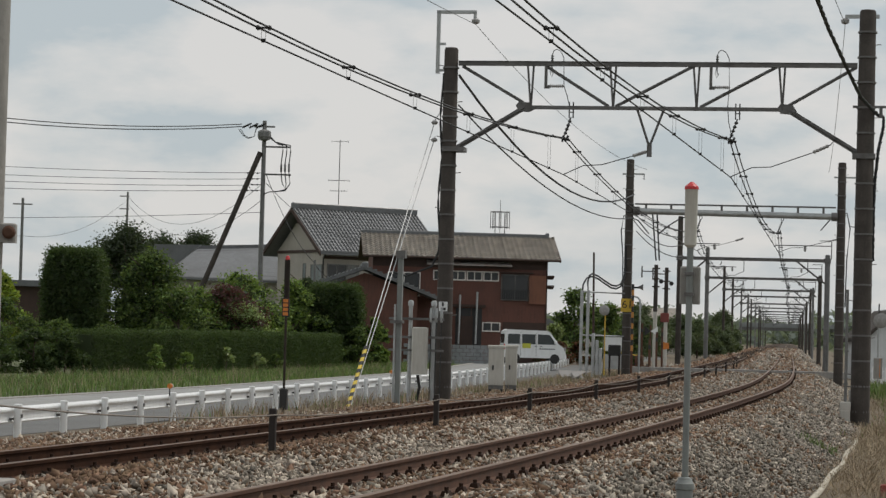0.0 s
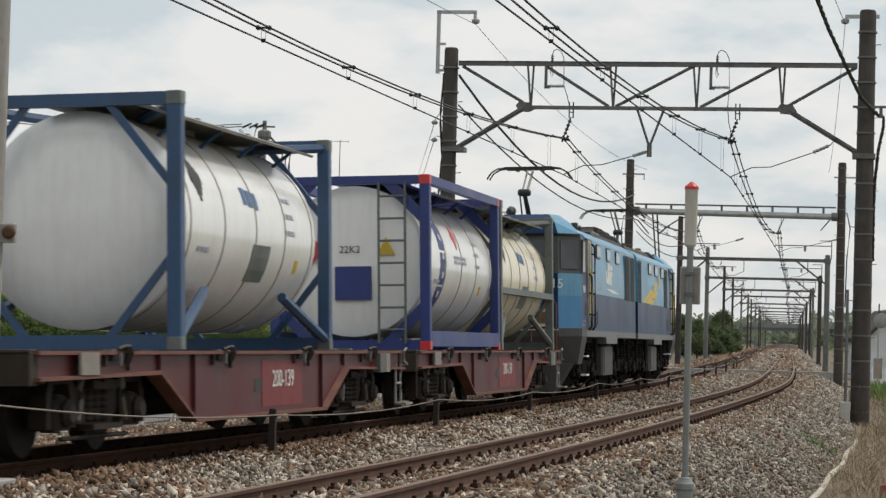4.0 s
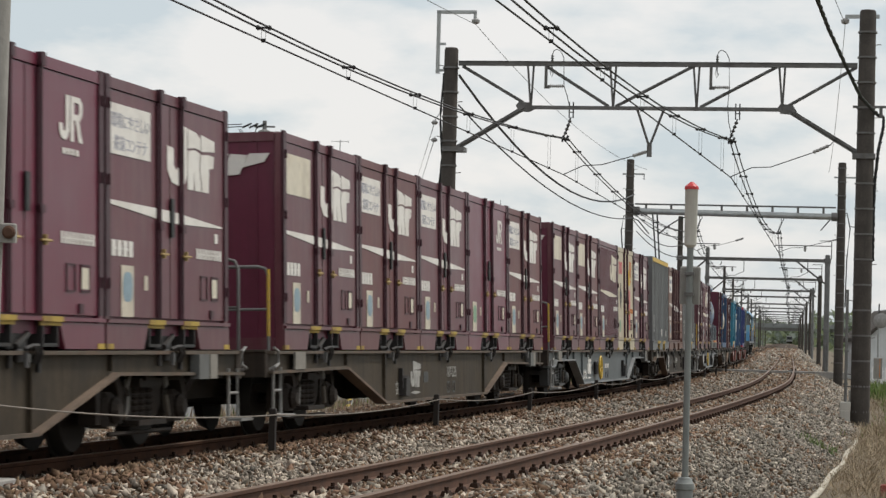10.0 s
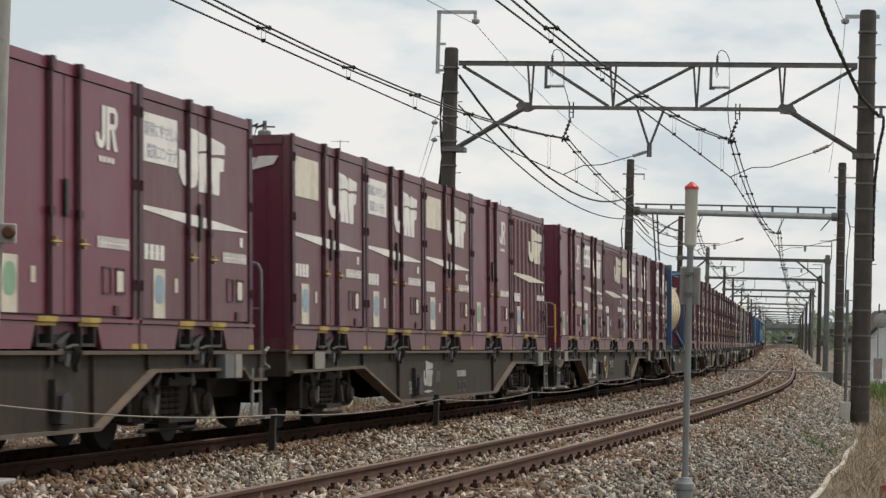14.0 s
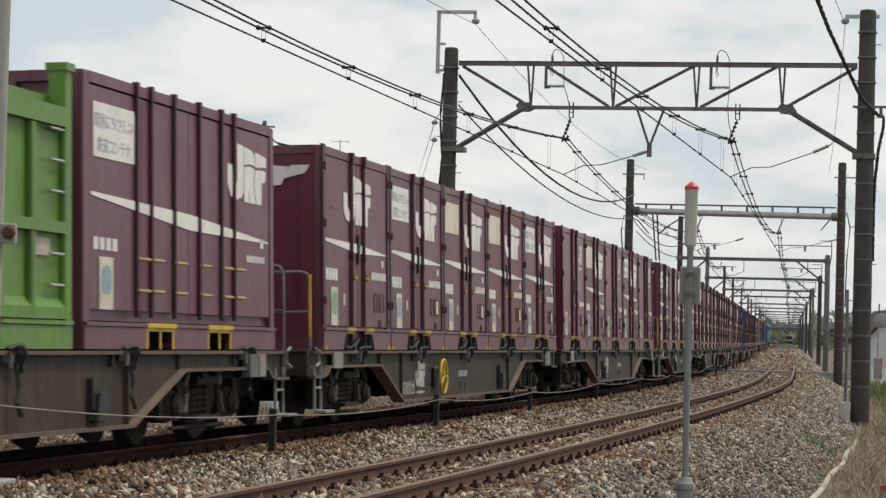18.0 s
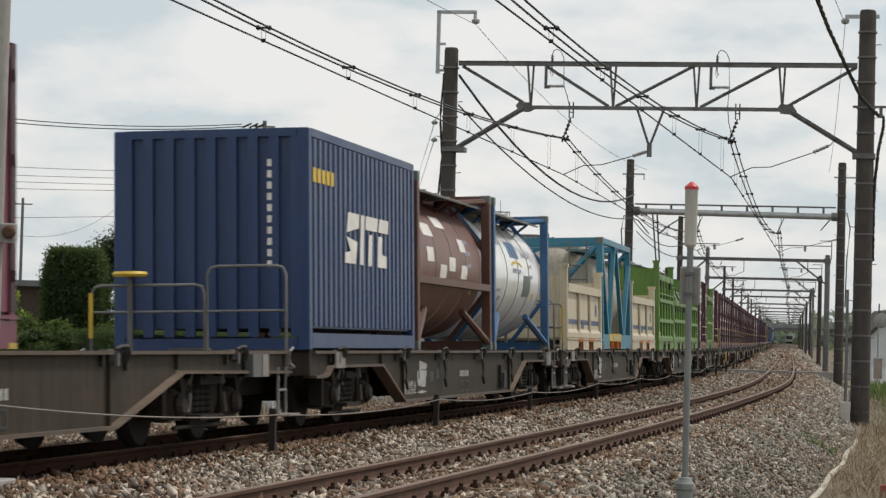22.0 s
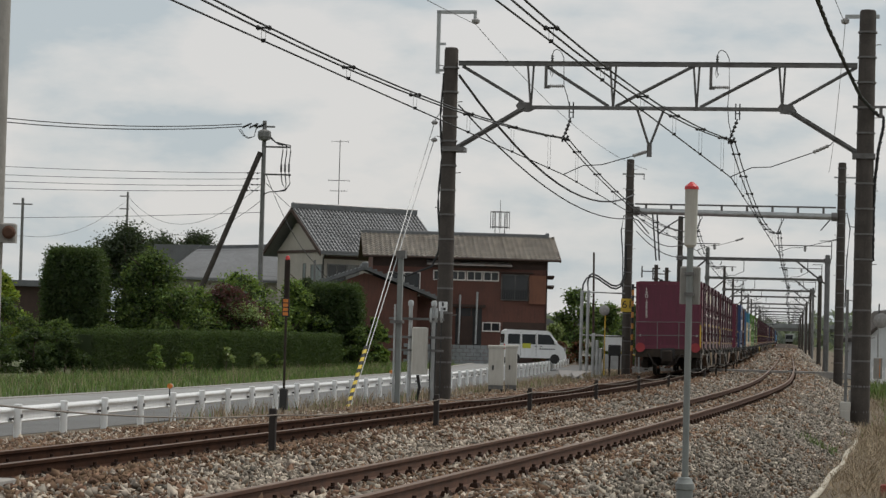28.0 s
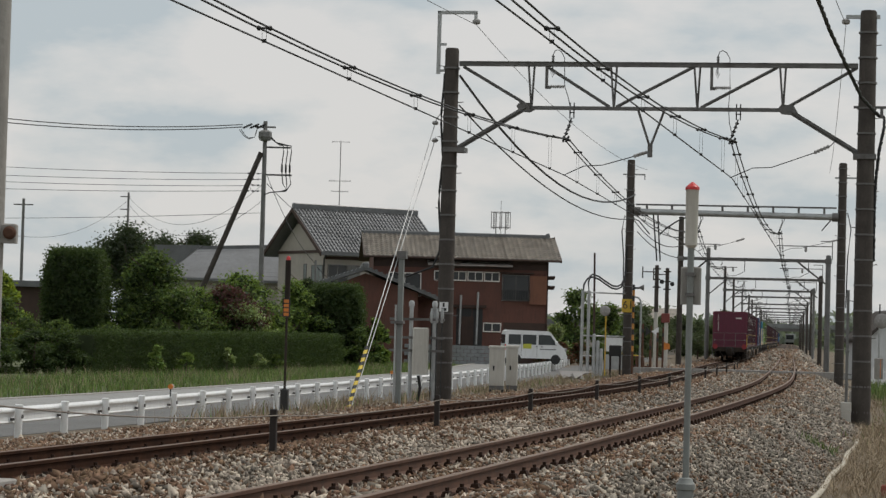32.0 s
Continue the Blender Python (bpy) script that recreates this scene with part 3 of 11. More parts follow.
def l_bar(b, p, q, w, slot=0):
    """An angle bar between two points."""
    p, q = Vector(p), Vector(q)
    d = (q - p).normalized()
    side = d.cross(Vector((1, 0, 0))).normalized()
    for a, c in ((Vector((1, 0, 0)) * w, side * 0.012), (Vector((1, 0, 0)) * 0.012, side * w)):
        pts = [p - a / 2 - c / 2, p + a / 2 - c / 2, p + a / 2 + c / 2, p - a / 2 + c / 2]
        pts += [x + (q - p) for x in pts]
        b.add(pts, [(3, 2, 1, 0), (4, 5, 6, 7), (0, 1, 5, 4), (1, 2, 6, 5), (2, 3, 7, 6), (3, 0, 4, 7)], slot)


def truss_gantry(s):
    """The nearest portal: a trussed beam on two knees."""
    t = thing("trussed_beam", "grey steel trussed overhead line beam between two masts", "gantry", stand(s, 0, 0), group="overhead line beams")
    yl, yr = 3.22, -6.72
    top, low = 8.16, 7.06
    b = Mesh()
    b.box(-0.06, 0.06, yr, yl, top - 0.055, top + 0.045)
    b.box(-0.09, 0.09, yr, yl, top + 0.048, top + 0.06)
    part("top_chord", b, M["beam"], t)
    b = Mesh()
    b.box(-0.05, 0.05, -4.9, 1.36, low - 0.045, low + 0.045)
    part("bottom_chord", b, M["beam"], t)
    for y in (1.36, -0.72, -2.8, -4.91):
        for x, dy in ((0.03, -0.05), (-0.03, 0.09)):
            b = Mesh()
            l_bar(b, (x, y, low), (x, y + dy, top - 0.05), 0.052)
            part("upright", b, M["beam"], t)
    for p, q in (((3.12, 8.09), (1.55, 7.18)), ((0.99, 8.1), (-0.61, 7.1)), ((-2.7, 8.12), (-0.78, 7.1)), ((-4.76, 8.12), (-2.89, 7.1)), ((-6.7, 8.12), (-5.03, 7.14))):
        b = Mesh()
        l_bar(b, (0, p[0], p[1]), (0, q[0], q[1]), 0.08)
        part("brace", b, M["beam"], t)
    for y0, z0, y1 in ((3.3, 5.97, 1.5), (-6.9, 5.93, -5.03)):
        b = Mesh()
        l_bar(b, (0, y0, z0), (0, y1, low), 0.13)
        part("knee", b, M["beam"], t)
        b = Mesh()
        b.prism([(y1 - 0.24, low - 0.05), (y1 - 0.1, low - 0.12), (y1 + 0.16, low - 0.1), (y1 + 0.24, low + 0.04), (y1 + 0.16, low + 0.14), (y1 - 0.14, low + 0.12)], -0.03, 0.03, "x")
        part("gusset", b, M["beam"], t)
        part("mast_band", Mesh().box(-0.24, 0.24, y0 - 0.3, y0 + 0.26, z0 - 0.06, z0 + 0.06), M["beam"], t)
    b = Mesh()
    l_bar(b, (0, -1.3, low + 0.06), (0, -1.62, 6.18), 0.06)
    l_bar(b, (0, -2.02, low + 0.06), (0, -1.68, 6.18), 0.06)
    b.box(-0.03, 0.03, -1.71, -1.59, 5.85, 6.2)
    part("drop_bracket", b, M["beam"], t)
    for y, dz, tail in ((0.99, 0.0, ((0.53, 7.6), (0.44, 7.35), (0.38, 7.1), (0.37, 6.62), (0.5, 6.34))), (-3.14, 0.0, ((-3.6, 7.6), (-3.57, 7.13), (-3.6, 6.75), (-3.69, 6.36)))):
        b = Mesh()
        b.box(-0.035, 0.035, y - 0.035, y + 0.035, 7.55, 8.13)
        b.box(-0.035, 0.035, y - 0.1, y + 0.035, 7.54, 7.62)
        hang = part("insulator_bracket", b, M["beam"], t)
        b = Mesh()
        b.tube((0, y - 0.06, 7.6), (0, y - 0.48, 7.6), 0.016, n=6)
        for k in range(7):
            b.lathe([(-0.02, 0.025), (0, 0.052), (0.02, 0.025)], (0, y - 0.12 - 0.05 * k, 7.6), "y", 10)
        part("insulator", b, M["porcelain"], hang)
        b = Mesh()
        for k in range(3):
            b.lathe([(-0.03, 0.018), (0, 0.042), (0.03, 0.018)], (0, y - 0.15, 8.24 + 0.06 * k), "z", 10)
        b.tube((0, y - 0.15, 7.92), (0, y - 0.15, 8.42), 0.012, n=6)
        part("pin_insulator", b, M["thin"], hang)
        b = Mesh()
        b.path([(0, y - 0.15, 8.4), (0, y - 0.19, 8.5), (0, y - 0.27, 8.53), (0, y - 0.36, 8.47), (0, y - 0.44, 8.32)] + [(0, a, c) for a, c in tail], 0.011)
        b.path([(0, y - 0.15, 8.15), (0, y - 0.1, 7.95), (0, y - 0.14, 7.84), (0, y - 0.2, 7.95)], 0.009)
        part("jumper", b, M["wire"], hang)
    return t


truss_gantry(GANTRIES[0])
_p = thing("feeder_bracket", "galvanised hooked bracket with a feeder insulator on the mast top", "bracket", stand(GANTRIES[0], -3.42, 0), group="feeder brackets")
b = Mesh()
b.box(-0.045, 0.045, 0.30, 0.39, 7.9, 9.5)
b.box(-0.045, 0.045, -0.62, 0.39, 9.42, 9.5)
b.box(-0.045, 0.045, -0.62, -0.55, 9.3, 9.45)
for z in (7.95, 8.62):
    b.box(-0.03, 0.03, 0.15, 0.36, z, z + 0.06)
part("arm", b, M["galv"], _p)
part("insulator", Mesh().lathe([(-0.08, 0.05), (-0.05, 0.1), (0.02, 0.105), (0.06, 0.05)], (0, -0.6, 9.24), n=14), M["porcelain"], _p, smooth=True)
_p = thing("feeder_bracket", "galvanised bracket with a feeder insulator on the mast top", "bracket", stand(GANTRIES[0], 6.95, 0), group="feeder brackets")
b = Mesh()
b.box(-0.04, 0.04, -0.28, 0.55, 9.33, 9.42)
part("arm", b, M["galv"], _p)
part("insulator", Mesh().lathe([(-0.08, 0.05), (-0.05, 0.1), (0.02, 0.105), (0.06, 0.05)], (0, 0.55, 9.27), n=14), M["porcelain"], _p, smooth=True)


def tube_gantry(s):
    """The second portal: a bright tube with a rail over it."""
    t = thing("tubular_beam", "bright galvanised tubular overhead line beam", "gantry", stand(s, 0, 0), group="overhead line beams")
    b = Mesh()
    b.tube((0, 2.75, 7.12), (0, -6.3, 7.02), 0.14, n=16)
    part("tube", b, M["galv"], t, smooth=True)
    b = Mesh()
    b.box(-0.06, 0.06, -6.25, 2.7, 7.40, 7.47)
    part("rail_bar", b, M["beam"], t)
    me = Mesh().box(-0.04, 0.04, -0.05, 0.05, 7.14, 7.42).data("stay", M["beam"])
    for k in range(8):
        part("stay", me, None, t, at=pose(0, 2.2 - k * 1.13, 0))
    for y, z in ((2.62, 7.12), (-6.2, 7.02)):
        part("clamp", Mesh().lathe([(-0.14, 0.2), (0.14, 0.2)], (0, y, z), "y", 14), M["beam"], t)
    return t


tube_gantry(GANTRIES[1])


def far_gantry(k, s):
    """A beam between a tall mast on the far side and a short one on the near side."""
    t = thing("overhead_portal", "far steel overhead line portal over both tracks", "gantry", stand(s, 0, 0), group="far overhead portals")
    low = 6.72 if k != 3 else 6.9
    # some posts take the lighter grey, which stands in for distance haze
    for y, h, grey in ((2.95 - 0.12 * (k % 3), 9.4 - 0.12 * min(k, 4), k % 3 == 1), (-6.56 - 0.12 * (k % 2), 7.08 if k != 3 else 7.9, k in (0, 2, 5))):
        b = Mesh()
        b.tube((0, y, -1.2), (0, y, h), 0.19 if k < 2 else 0.15, 0.17 if k < 2 else 0.13, 10)
        b.lathe([(h, 0.13), (h + 0.04, 0.1), (h + 0.05, 0.01)], (0, y, 0), n=10)
        part("post", b, M["mast_grey" if grey else "mast"], t, smooth=True)
        part("band", Mesh().lathe([(low - 0.16, 0.23), (low + 0.16, 0.23)], (0, y, 0), n=10), M["beam"], t)
    b = Mesh()
    b.box(-0.07, 0.07, -6.56, 2.9, low - 0.1, low + 0.09)
    b.box(-0.1, 0.1, -6.56, 2.9, low + 0.09, low + 0.11)
    part("beam", b, M["beam"], t)
    for y0, y1 in ((-6.4, -4.57), (2.85, 1.2)):
        b = Mesh()
        l_bar(b, (0, y0, low - 1.46), (0, y1, low - 0.05), 0.11)
        part("brace", b, M["beam"], t)
    for y0, y1, pot in ((2.9, 0.39, 0.72), (-3.22, -6.8, -5.1)):
        b = Mesh()
        b.box(-0.03, 0.03, min(y0, y1), max(y0, y1), 7.65, 7.71)
        if y0 < 0:
            b.box(-0.03, 0.03, -6.83, -6.77, 6.84, 8.04)
            b.box(-0.03, 0.03, -6.8, -6.03, 7.99, 8.04)
        part("feeder_arm", b, M["beam"], t)
        part("insulator", Mesh().lathe([(-0.36, 0.04), (-0.3, 0.09), (-0.06, 0.09), (0, 0.04)], (0, pot, 7.66), n=10), M["porcelain"], t)
    for y in (0.3, -3.8):
        b = Mesh()
        b.path([(0, y, low - 0.08), (0, y - 0.06, low - 0.25), (0, y + 0.04, 6.32)], 0.03)
        part("hanger", b, M["beam"], t)
        b = Mesh()
        b.path([(0, y + 0.05, 5.4), (0, y - 0.5, 5.65), (0, y - 0.95, 5.67), (0, y - 1.5, 5.95)], 0.018)
        b.path([(0, y - 1.5, 5.95), (0, y - 1.5, low - 0.1)], 0.025)
        part("steady_arm", b, M["wire"], t)


for k, s in enumerate(GANTRIES[2:]):
    far_gantry(k, s)


# ---- wires ----
def span(b, p, q, sag, r, n=14, slot=0):
    p, q = Vector(p), Vector(q)
    b.path([p.lerp(q, i / n) - Vector((0, 0, 4 * sag * (i / n) * (1 - i / n))) for i in range(n + 1)], r, 5, slot)


def catenary(track, ends):
    """A contact wire and twin messenger, straight from support to support."""
    posts = [GANTRIES[0] - 49.3 * 2, GANTRIES[0] - 49.3] + GANTRIES
    t = thing("catenary", "black contact wire hung from a twin messenger wire", "overhead wire", group="overhead wires")
    drop = Mesh().box(-0.034, -0.028, -0.003, 0.003, -1, 0).box(0.028, 0.034, -0.003, 0.003, -1, 0).data("dropper", M["thin"])
    spacer = Mesh().box(-0.1, 0.1, -0.03, 0.03, -0.012, 0.012)
    for lat in (-0.08, 0.08):
        spacer.lathe([(-0.05, 0.02), (-0.03, 0.036), (0.03, 0.036), (0.05, 0.02)], (lat, 0, 0), "y", 8)
    spacer = spacer.data("clamp", M["wire"])
    foot = Mesh().box(-0.03, 0.03, -0.03, 0.03, -0.02, 0.03).data("foot_clamp", M["wire"])
    for i, (a, c) in enumerate(zip(posts[:-1], posts[1:])):
        o0 = ends[i] if i < len(ends) else ends[-2 + i % 2]
        o1 = ends[i + 1] if i + 1 < len(ends) else ends[-2 + (i + 1) % 2]
        n, near = (16, True) if a < 140 else (6, False)
        wide = 0.1 if i < 2 else 0.06
        for lat in (-wide, wide):
            p, q = spot(a, o0 + lat, 6.28), spot(c, o1 + (lat if i != 1 else lat * 0.6), 6.28)
            part("messenger_wire", Mesh().path([p.lerp(q, k / n) - Vector((0, 0, 4 * 0.74 * (k / n) * (1 - k / n))) for k in range(n + 1)], 0.016 if near else 0.022, 5), M["wire"], t)
        p, q = spot(a, o0, 5.36), spot(c, o1, 5.36)
        part("contact_wire", Mesh().path([p.lerp(q, k / n) for k in range(n + 1)], 0.014 if near else 0.02, 5), M["wire"], t)
        if near and i:
            top0, top1 = spot(a, o0, 6.28), spot(c, o1, 6.28)
            for k in range(10):
                u = (k + 0.5) / 10
                top = top0.lerp(top1, u) - Vector((0, 0, 4 * 0.74 * u * (1 - u)))
                low = p.lerp(q, u).z
                part("dropper", drop, None, t, at=Matrix.Translation(top) @ Matrix.Diagonal((1, 1, max(0.1, top.z - low), 1)))
                part("clamp", spacer, None, t, at=Matrix.Translation(top))
                part("foot_clamp", foot, None, t, at=Matrix.Translation((top.x, top.y, low)))
    for g, off in zip(GANTRIES[:2], ends[2:4]):
        m = stand(g, off)
        b = Mesh()
        for y in (-0.07, -0.17):
            b.tube(m @ Vector((0, y, 7.2)), m @ Vector((0, y, 6.8)), 0.017, n=6)
        b.tube(m @ Vector((0, -0.19, 6.95)), m @ Vector((0, -0.05, 6.95)), 0.014, n=6)
        b.tube(m @ Vector((0, -0.12, 6.82)), m @ Vector((0, 0.05, 6.34)), 0.018, n=6)
        part("shackle", b, M["wire"], t)
        b = Mesh()
        for k in range(4):
            b.lathe([(-0.035, 0.025), (0, 0.055), (0.035, 0.025)], m @ Vector((0, -0.09 + 0.035 * k, 6.72 - 0.1 * k)), "z", 10)
        part("suspension_insulator", b, M["thin"], t)
        b = Mesh()
        b.tube(m @ Vector((0, -0.1, 6.24)), m @ Vector((0, 0.1, 6.32)), 0.035, n=8)
        b.tube(m @ Vector((0, -0.06, 6.36)), m @ Vector((0, 0.02, 6.2)), 0.03, n=8)
        b.tube(m @ Vector((0, 0.06, 6.36)), m @ Vector((0, 0.09, 6.2)), 0.028, n=8)
        part("wire_clamp", b, M["wire"], t)
        if track == 0:
            bends = [(0.04, 5.38), (-0.45, 5.61), (-0.92, 5.64), (-1.67, 5.86), (-2.06, 5.99)]
        elif g == GANTRIES[0]:
            bends = [(0.05, 5.37), (-0.5, 5.62), (-0.96, 5.64), (-1.96, 6.0), (-2.4, 6.2), (-2.56, 6.38)]
        else:
            bends = [(0.05, 5.37), (-0.5, 5.6), (-0.96, 5.62), (-2.1, 5.9), (-2.7, 6.05)]
        b = Mesh()
        b.path([m @ Vector((0, y, z)) for y, z in bends], 0.013)
        arm = part("steady_arm", b, M["wire"], t)
        b = Mesh()
        lo, hi = Vector((0, *bends[3])), Vector((0, *bends[4]))
        for k in range(5):
            b.lathe([(-0.02, 0.018), (0, 0.048), (0.02, 0.018)], m @ (lo.lerp(hi, 0.15 + 0.17 * k)), "y", 8)
        part("arm_insulator", b, M["porcelain"], arm)
    return t


catenary(0, [-0.5, -0.91, -0.45, 0.15, -0.2, 0.2, -0.2, 0.2])
catenary(1, [3.6, 3.2, 3.7, 3.78, 3.9, 4.1, 3.8, 4.1])


def wire_thing(name, label, segs, r, mat="wire"):
    b = Mesh()
    for p, q, sag in segs:
        span(b, p, q, sag, r)
    return solid(name, b, M[mat], label, "cable", group="line cables")


G0, G1 = GANTRIES[0], GANTRIES[1]
wire_thing("feeder_wire", "thin grey feeder wire along the masts", [(spot(G0 - 49.3, -3.2, 9.2), spot(G0, -2.82, 9.15), 0.5), (spot(G0, -2.82, 9.15), spot(G1, -2.2, 9.0), 0.6)], 0.008, "thin")
wire_thing("feeder_wire", "thin grey feeder wire along the masts", [(spot(G0 - 49.3, 6.2, 9.2), spot(G0, 6.4, 9.2), 0.5), (spot(G0, 6.4, 9.2), spot(G1, 5.9, 9.0), 0.6)], 0.008, "thin")
wire_thing("feeder_cable", "heavy black feeder cable slung between the masts", [(spot(G0, -3.2, 7.85), spot(G1, -2.75, 7.87), 1.4)], 0.035)
wire_thing("feeder_cable", "black feeder cable slung between the masts", [(spot(G0, -3.2, 7.1), spot(G1, -2.75, 6.8), 0.9)], 0.022)
_run = [Vector(p) for p in ((3.6, 33.0, 8.6), (6.11, 43.6, 8.58), (7.51, 49.6, 8.33), (8.23, 52.6, 8.11), (9.07, 55.6, 7.75), (9.88, 58.1, 7.24), (10.56, 59.6, 6.96))]
_run += [stand(G0, 0) @ Vector((0, y, z)) for y, z in ((-7.38, 6.9), (-7.38, 6.66), (-7.27, 6.09), (-7.2, 5.34), (-7.18, 4.6), (-7.18, 3.2))]
_fine = [a.lerp(c, k / 8) for a, c in zip(_run[:-1], _run[1:]) for k in range(8)]
_c = thing("feeder_cable", "thick black twisted cable dropping onto the mast", "cable", group="line cables")
for k in range(3):
    part("strand", Mesh().path([q + Vector((0.026 * math.cos(i * 1.3 + k * 2.09), 0, 0.026 * math.sin(i * 1.3 + k * 2.09))) for i, q in enumerate(_fine)], 0.027, 6), M["wire"], _c, smooth=True)
part("clamp_arm", Mesh().box(-0.03, 0.03, -0.62, 0.22, 7.12, 7.18).box(-0.03, 0.03, -0.5, -0.42, 6.88, 7.14), M["beam"], _c, at=stand(G0, 6.85))
b = Mesh()
b.path([stand(G0, -3.42) @ Vector((-0.05, 0.2 + 0.03 * math.sin(z * 3), z)) for z in np.arange(7.9, 3.3, -0.25)] + [stand(G0, -3.42) @ Vector((-0.05, 0.35, 3.0)), stand(G0, -3.42) @ Vector((-0.05, 1.0, 2.75)), stand(G0, -3.42) @ Vector((-0.05, 1.35, 2.85))], 0.03, 6)
solid("mast_cable", b, M["wire"], "black cable clipped down the mast", "cable", group="line cables")
for g, off in ((G1, -2.95), (G1, 6.5)):
    _p = thing("feeder_bracket", "short galvanised bracket near the mast top", "bracket", stand(g, off, 0), group="feeder brackets")
    b = Mesh()
    b.box(-0.04, 0.04, -0.65, 0.35, 8.75, 8.82)
    b.box(-0.04, 0.04, -0.65, -0.6, 8.55, 8.8)
    part("arm", b, M["galv"], _p)
for off, z0, z1, y in ((-2.95, 7.0, 5.0, 0.35), (6.5, 7.3, 5.2, -0.4)):
    b = Mesh()
    m = stand(G1, off)
    b.path([m @ Vector((0, -0.9 * np.sign(y), z0 - 0.9)), m @ Vector((0, -0.4 * np.sign(y), z0 - 0.3)), m @ Vector((0, 0.25 * np.sign(y), z0 - 0.1)), m @ Vector((0, y, z0 - 0.8)), m @ Vector((0, y * 0.7, z1)), m @ Vector((0, y * 0.6, z1 - 2.2))], 0.03, 6)
    solid("mast_cable", b, M["wire"], "black cable looped round the mast", "cable", group="line cables")
m = stand(G1, 0)
for i, (p, q, sag) in enumerate((((0, 2.7, 7.0), (1.5, 0.0, 6.2), 0.5), ((0, 2.75, 6.7), (2.5, 0.2, 6.0), 0.7), ((0, 2.6, 6.2), (9.0, 0.4, 5.5), 0.5), ((0, 1.9, 7.0), (0, 1.7, 4.9), 0.0), ((0, 1.7, 7.0), (0, 1.55, 4.9), 0.0), ((0, 0.4, 6.9), (0, 1.6, 6.1), -0.1))):
    wire_thing("jumper_wire", "loose black jumper wire by the second mast", [(m @ Vector(p), m @ Vector(q), sag)], 0.022 if i < 3 else 0.035)


# ---- the train ----
M["maroon"] = material("maroon_container_paint", (0.118, 0.034, 0.046), 0.42, vary=0.16, scale=1.2, dirt=(0.17, 0.09, 0.085), dirt_amount=0.55, streak=True, each=0.08)
M["maroon_b"] = material("faded_maroon_paint", (0.135, 0.047, 0.05), 0.5, vary=0.16, scale=1.2, dirt=(0.19, 0.105, 0.085), dirt_amount=0.5, streak=True, each=0.08)
M["maroon_c"] = material("fresh_maroon_paint", (0.138, 0.018, 0.041), 0.35, vary=0.1, scale=1.2, dirt=(0.16, 0.06, 0.07), dirt_amount=0.3, streak=True, each=0.06)
# deeper maroon with dark streaks: the ends' lack of sun and sheen, as colour
M["maroon_end"] = material("maroon_end_paint", (0.12, 0.017, 0.04), 0.5, vary=0.12, scale=1.0, dirt=(0.05, 0.016, 0.02), dirt_amount=0.4, streak=True)
M["end_steel"] = material("dark_dirty_steel", (0.04, 0.031, 0.024), 0.8, shine=0.25, vary=0.3, scale=3, dirt=(0.075, 0.055, 0.04), dirt_amount=0.5, streak=True)
M["box_card"] = material("dull_card_plate", (0.24, 0.22, 0.19), 0.7, vary=0.2, scale=6)
M["bronze"] = material("worn_bronze_wheel", (0.30, 0.22, 0.13), 0.5, metal=0.2, vary=0.25, scale=6, dirt=(0.09, 0.06, 0.04), dirt_amount=0.6)
M["seam"] = material("dark_maroon_steel", (0.05, 0.012, 0.02), 0.5, vary=0.2, scale=3)
M["brown_box"] = material("brown_container_paint", (0.15, 0.068, 0.047), 0.5, vary=0.15, scale=1.2, dirt=(0.24, 0.14, 0.10), dirt_amount=0.5, streak=True)
M["purple_box"] = material("plum_container_paint", (0.125, 0.036, 0.06), 0.42, vary=0.12, scale=1.2, dirt=(0.2, 0.11, 0.11), dirt_amount=0.45, streak=True)
M["mark"] = material("worn_white_marking", (0.78, 0.75, 0.70), 0.55, vary=0.08, scale=5, dirt=(0.42, 0.34, 0.30), dirt_amount=0.35)
M["mark_dull"] = material("faded_white_stencil", (0.42, 0.41, 0.38), 0.65, vary=0.25, scale=8, dirt=(0.15, 0.13, 0.11), dirt_amount=0.5)
M["mark_cream"] = material("cream_marking", (0.68, 0.62, 0.50), 0.55, vary=0.1, scale=5, dirt=(0.32, 0.25, 0.18), dirt_amount=0.5)
M["print"] = material("bluish_print", (0.36, 0.36, 0.42), 0.6, vary=0.2, scale=9)
M["tag_blue"] = material("faded_blue_label", (0.26, 0.36, 0.42), 0.5, vary=0.25, scale=9)
M["tag_green"] = material("green_label", (0.22, 0.38, 0.24), 0.5, vary=0.2, scale=6)
M["grey_box"] = material("grey_container_paint", (0.155, 0.16, 0.16), 0.5, vary=0.15, scale=1.0, dirt=(0.075, 0.065, 0.055), dirt_amount=0.6, streak=True)
M["blue_box"] = material("navy_container_paint", (0.018, 0.045, 0.13), 0.4, vary=0.12, scale=1.0, dirt=(0.05, 0.07, 0.12), dirt_amount=0.4, streak=True)
M["cream_box"] = material("cream_container_paint", (0.55, 0.475, 0.335), 0.45, vary=0.1, scale=1.0, dirt=(0.24, 0.185, 0.12), dirt_amount=0.5, streak=True)
M["green_box"] = material("grass_green_container_paint", (0.115, 0.225, 0.035), 0.45, vary=0.22, scale=1.0, dirt=(0.075, 0.105, 0.035), dirt_amount=0.5, streak=True)
M["frame_blue"] = material("blue_frame_paint", (0.03, 0.08, 0.17), 0.45, vary=0.15, scale=2, dirt=(0.05, 0.05, 0.06), dirt_amount=0.4)
M["frame_purple"] = material("violet_blue_frame_paint", (0.022, 0.04, 0.18), 0.42, vary=0.12, scale=2, dirt=(0.05, 0.05, 0.09), dirt_amount=0.3)
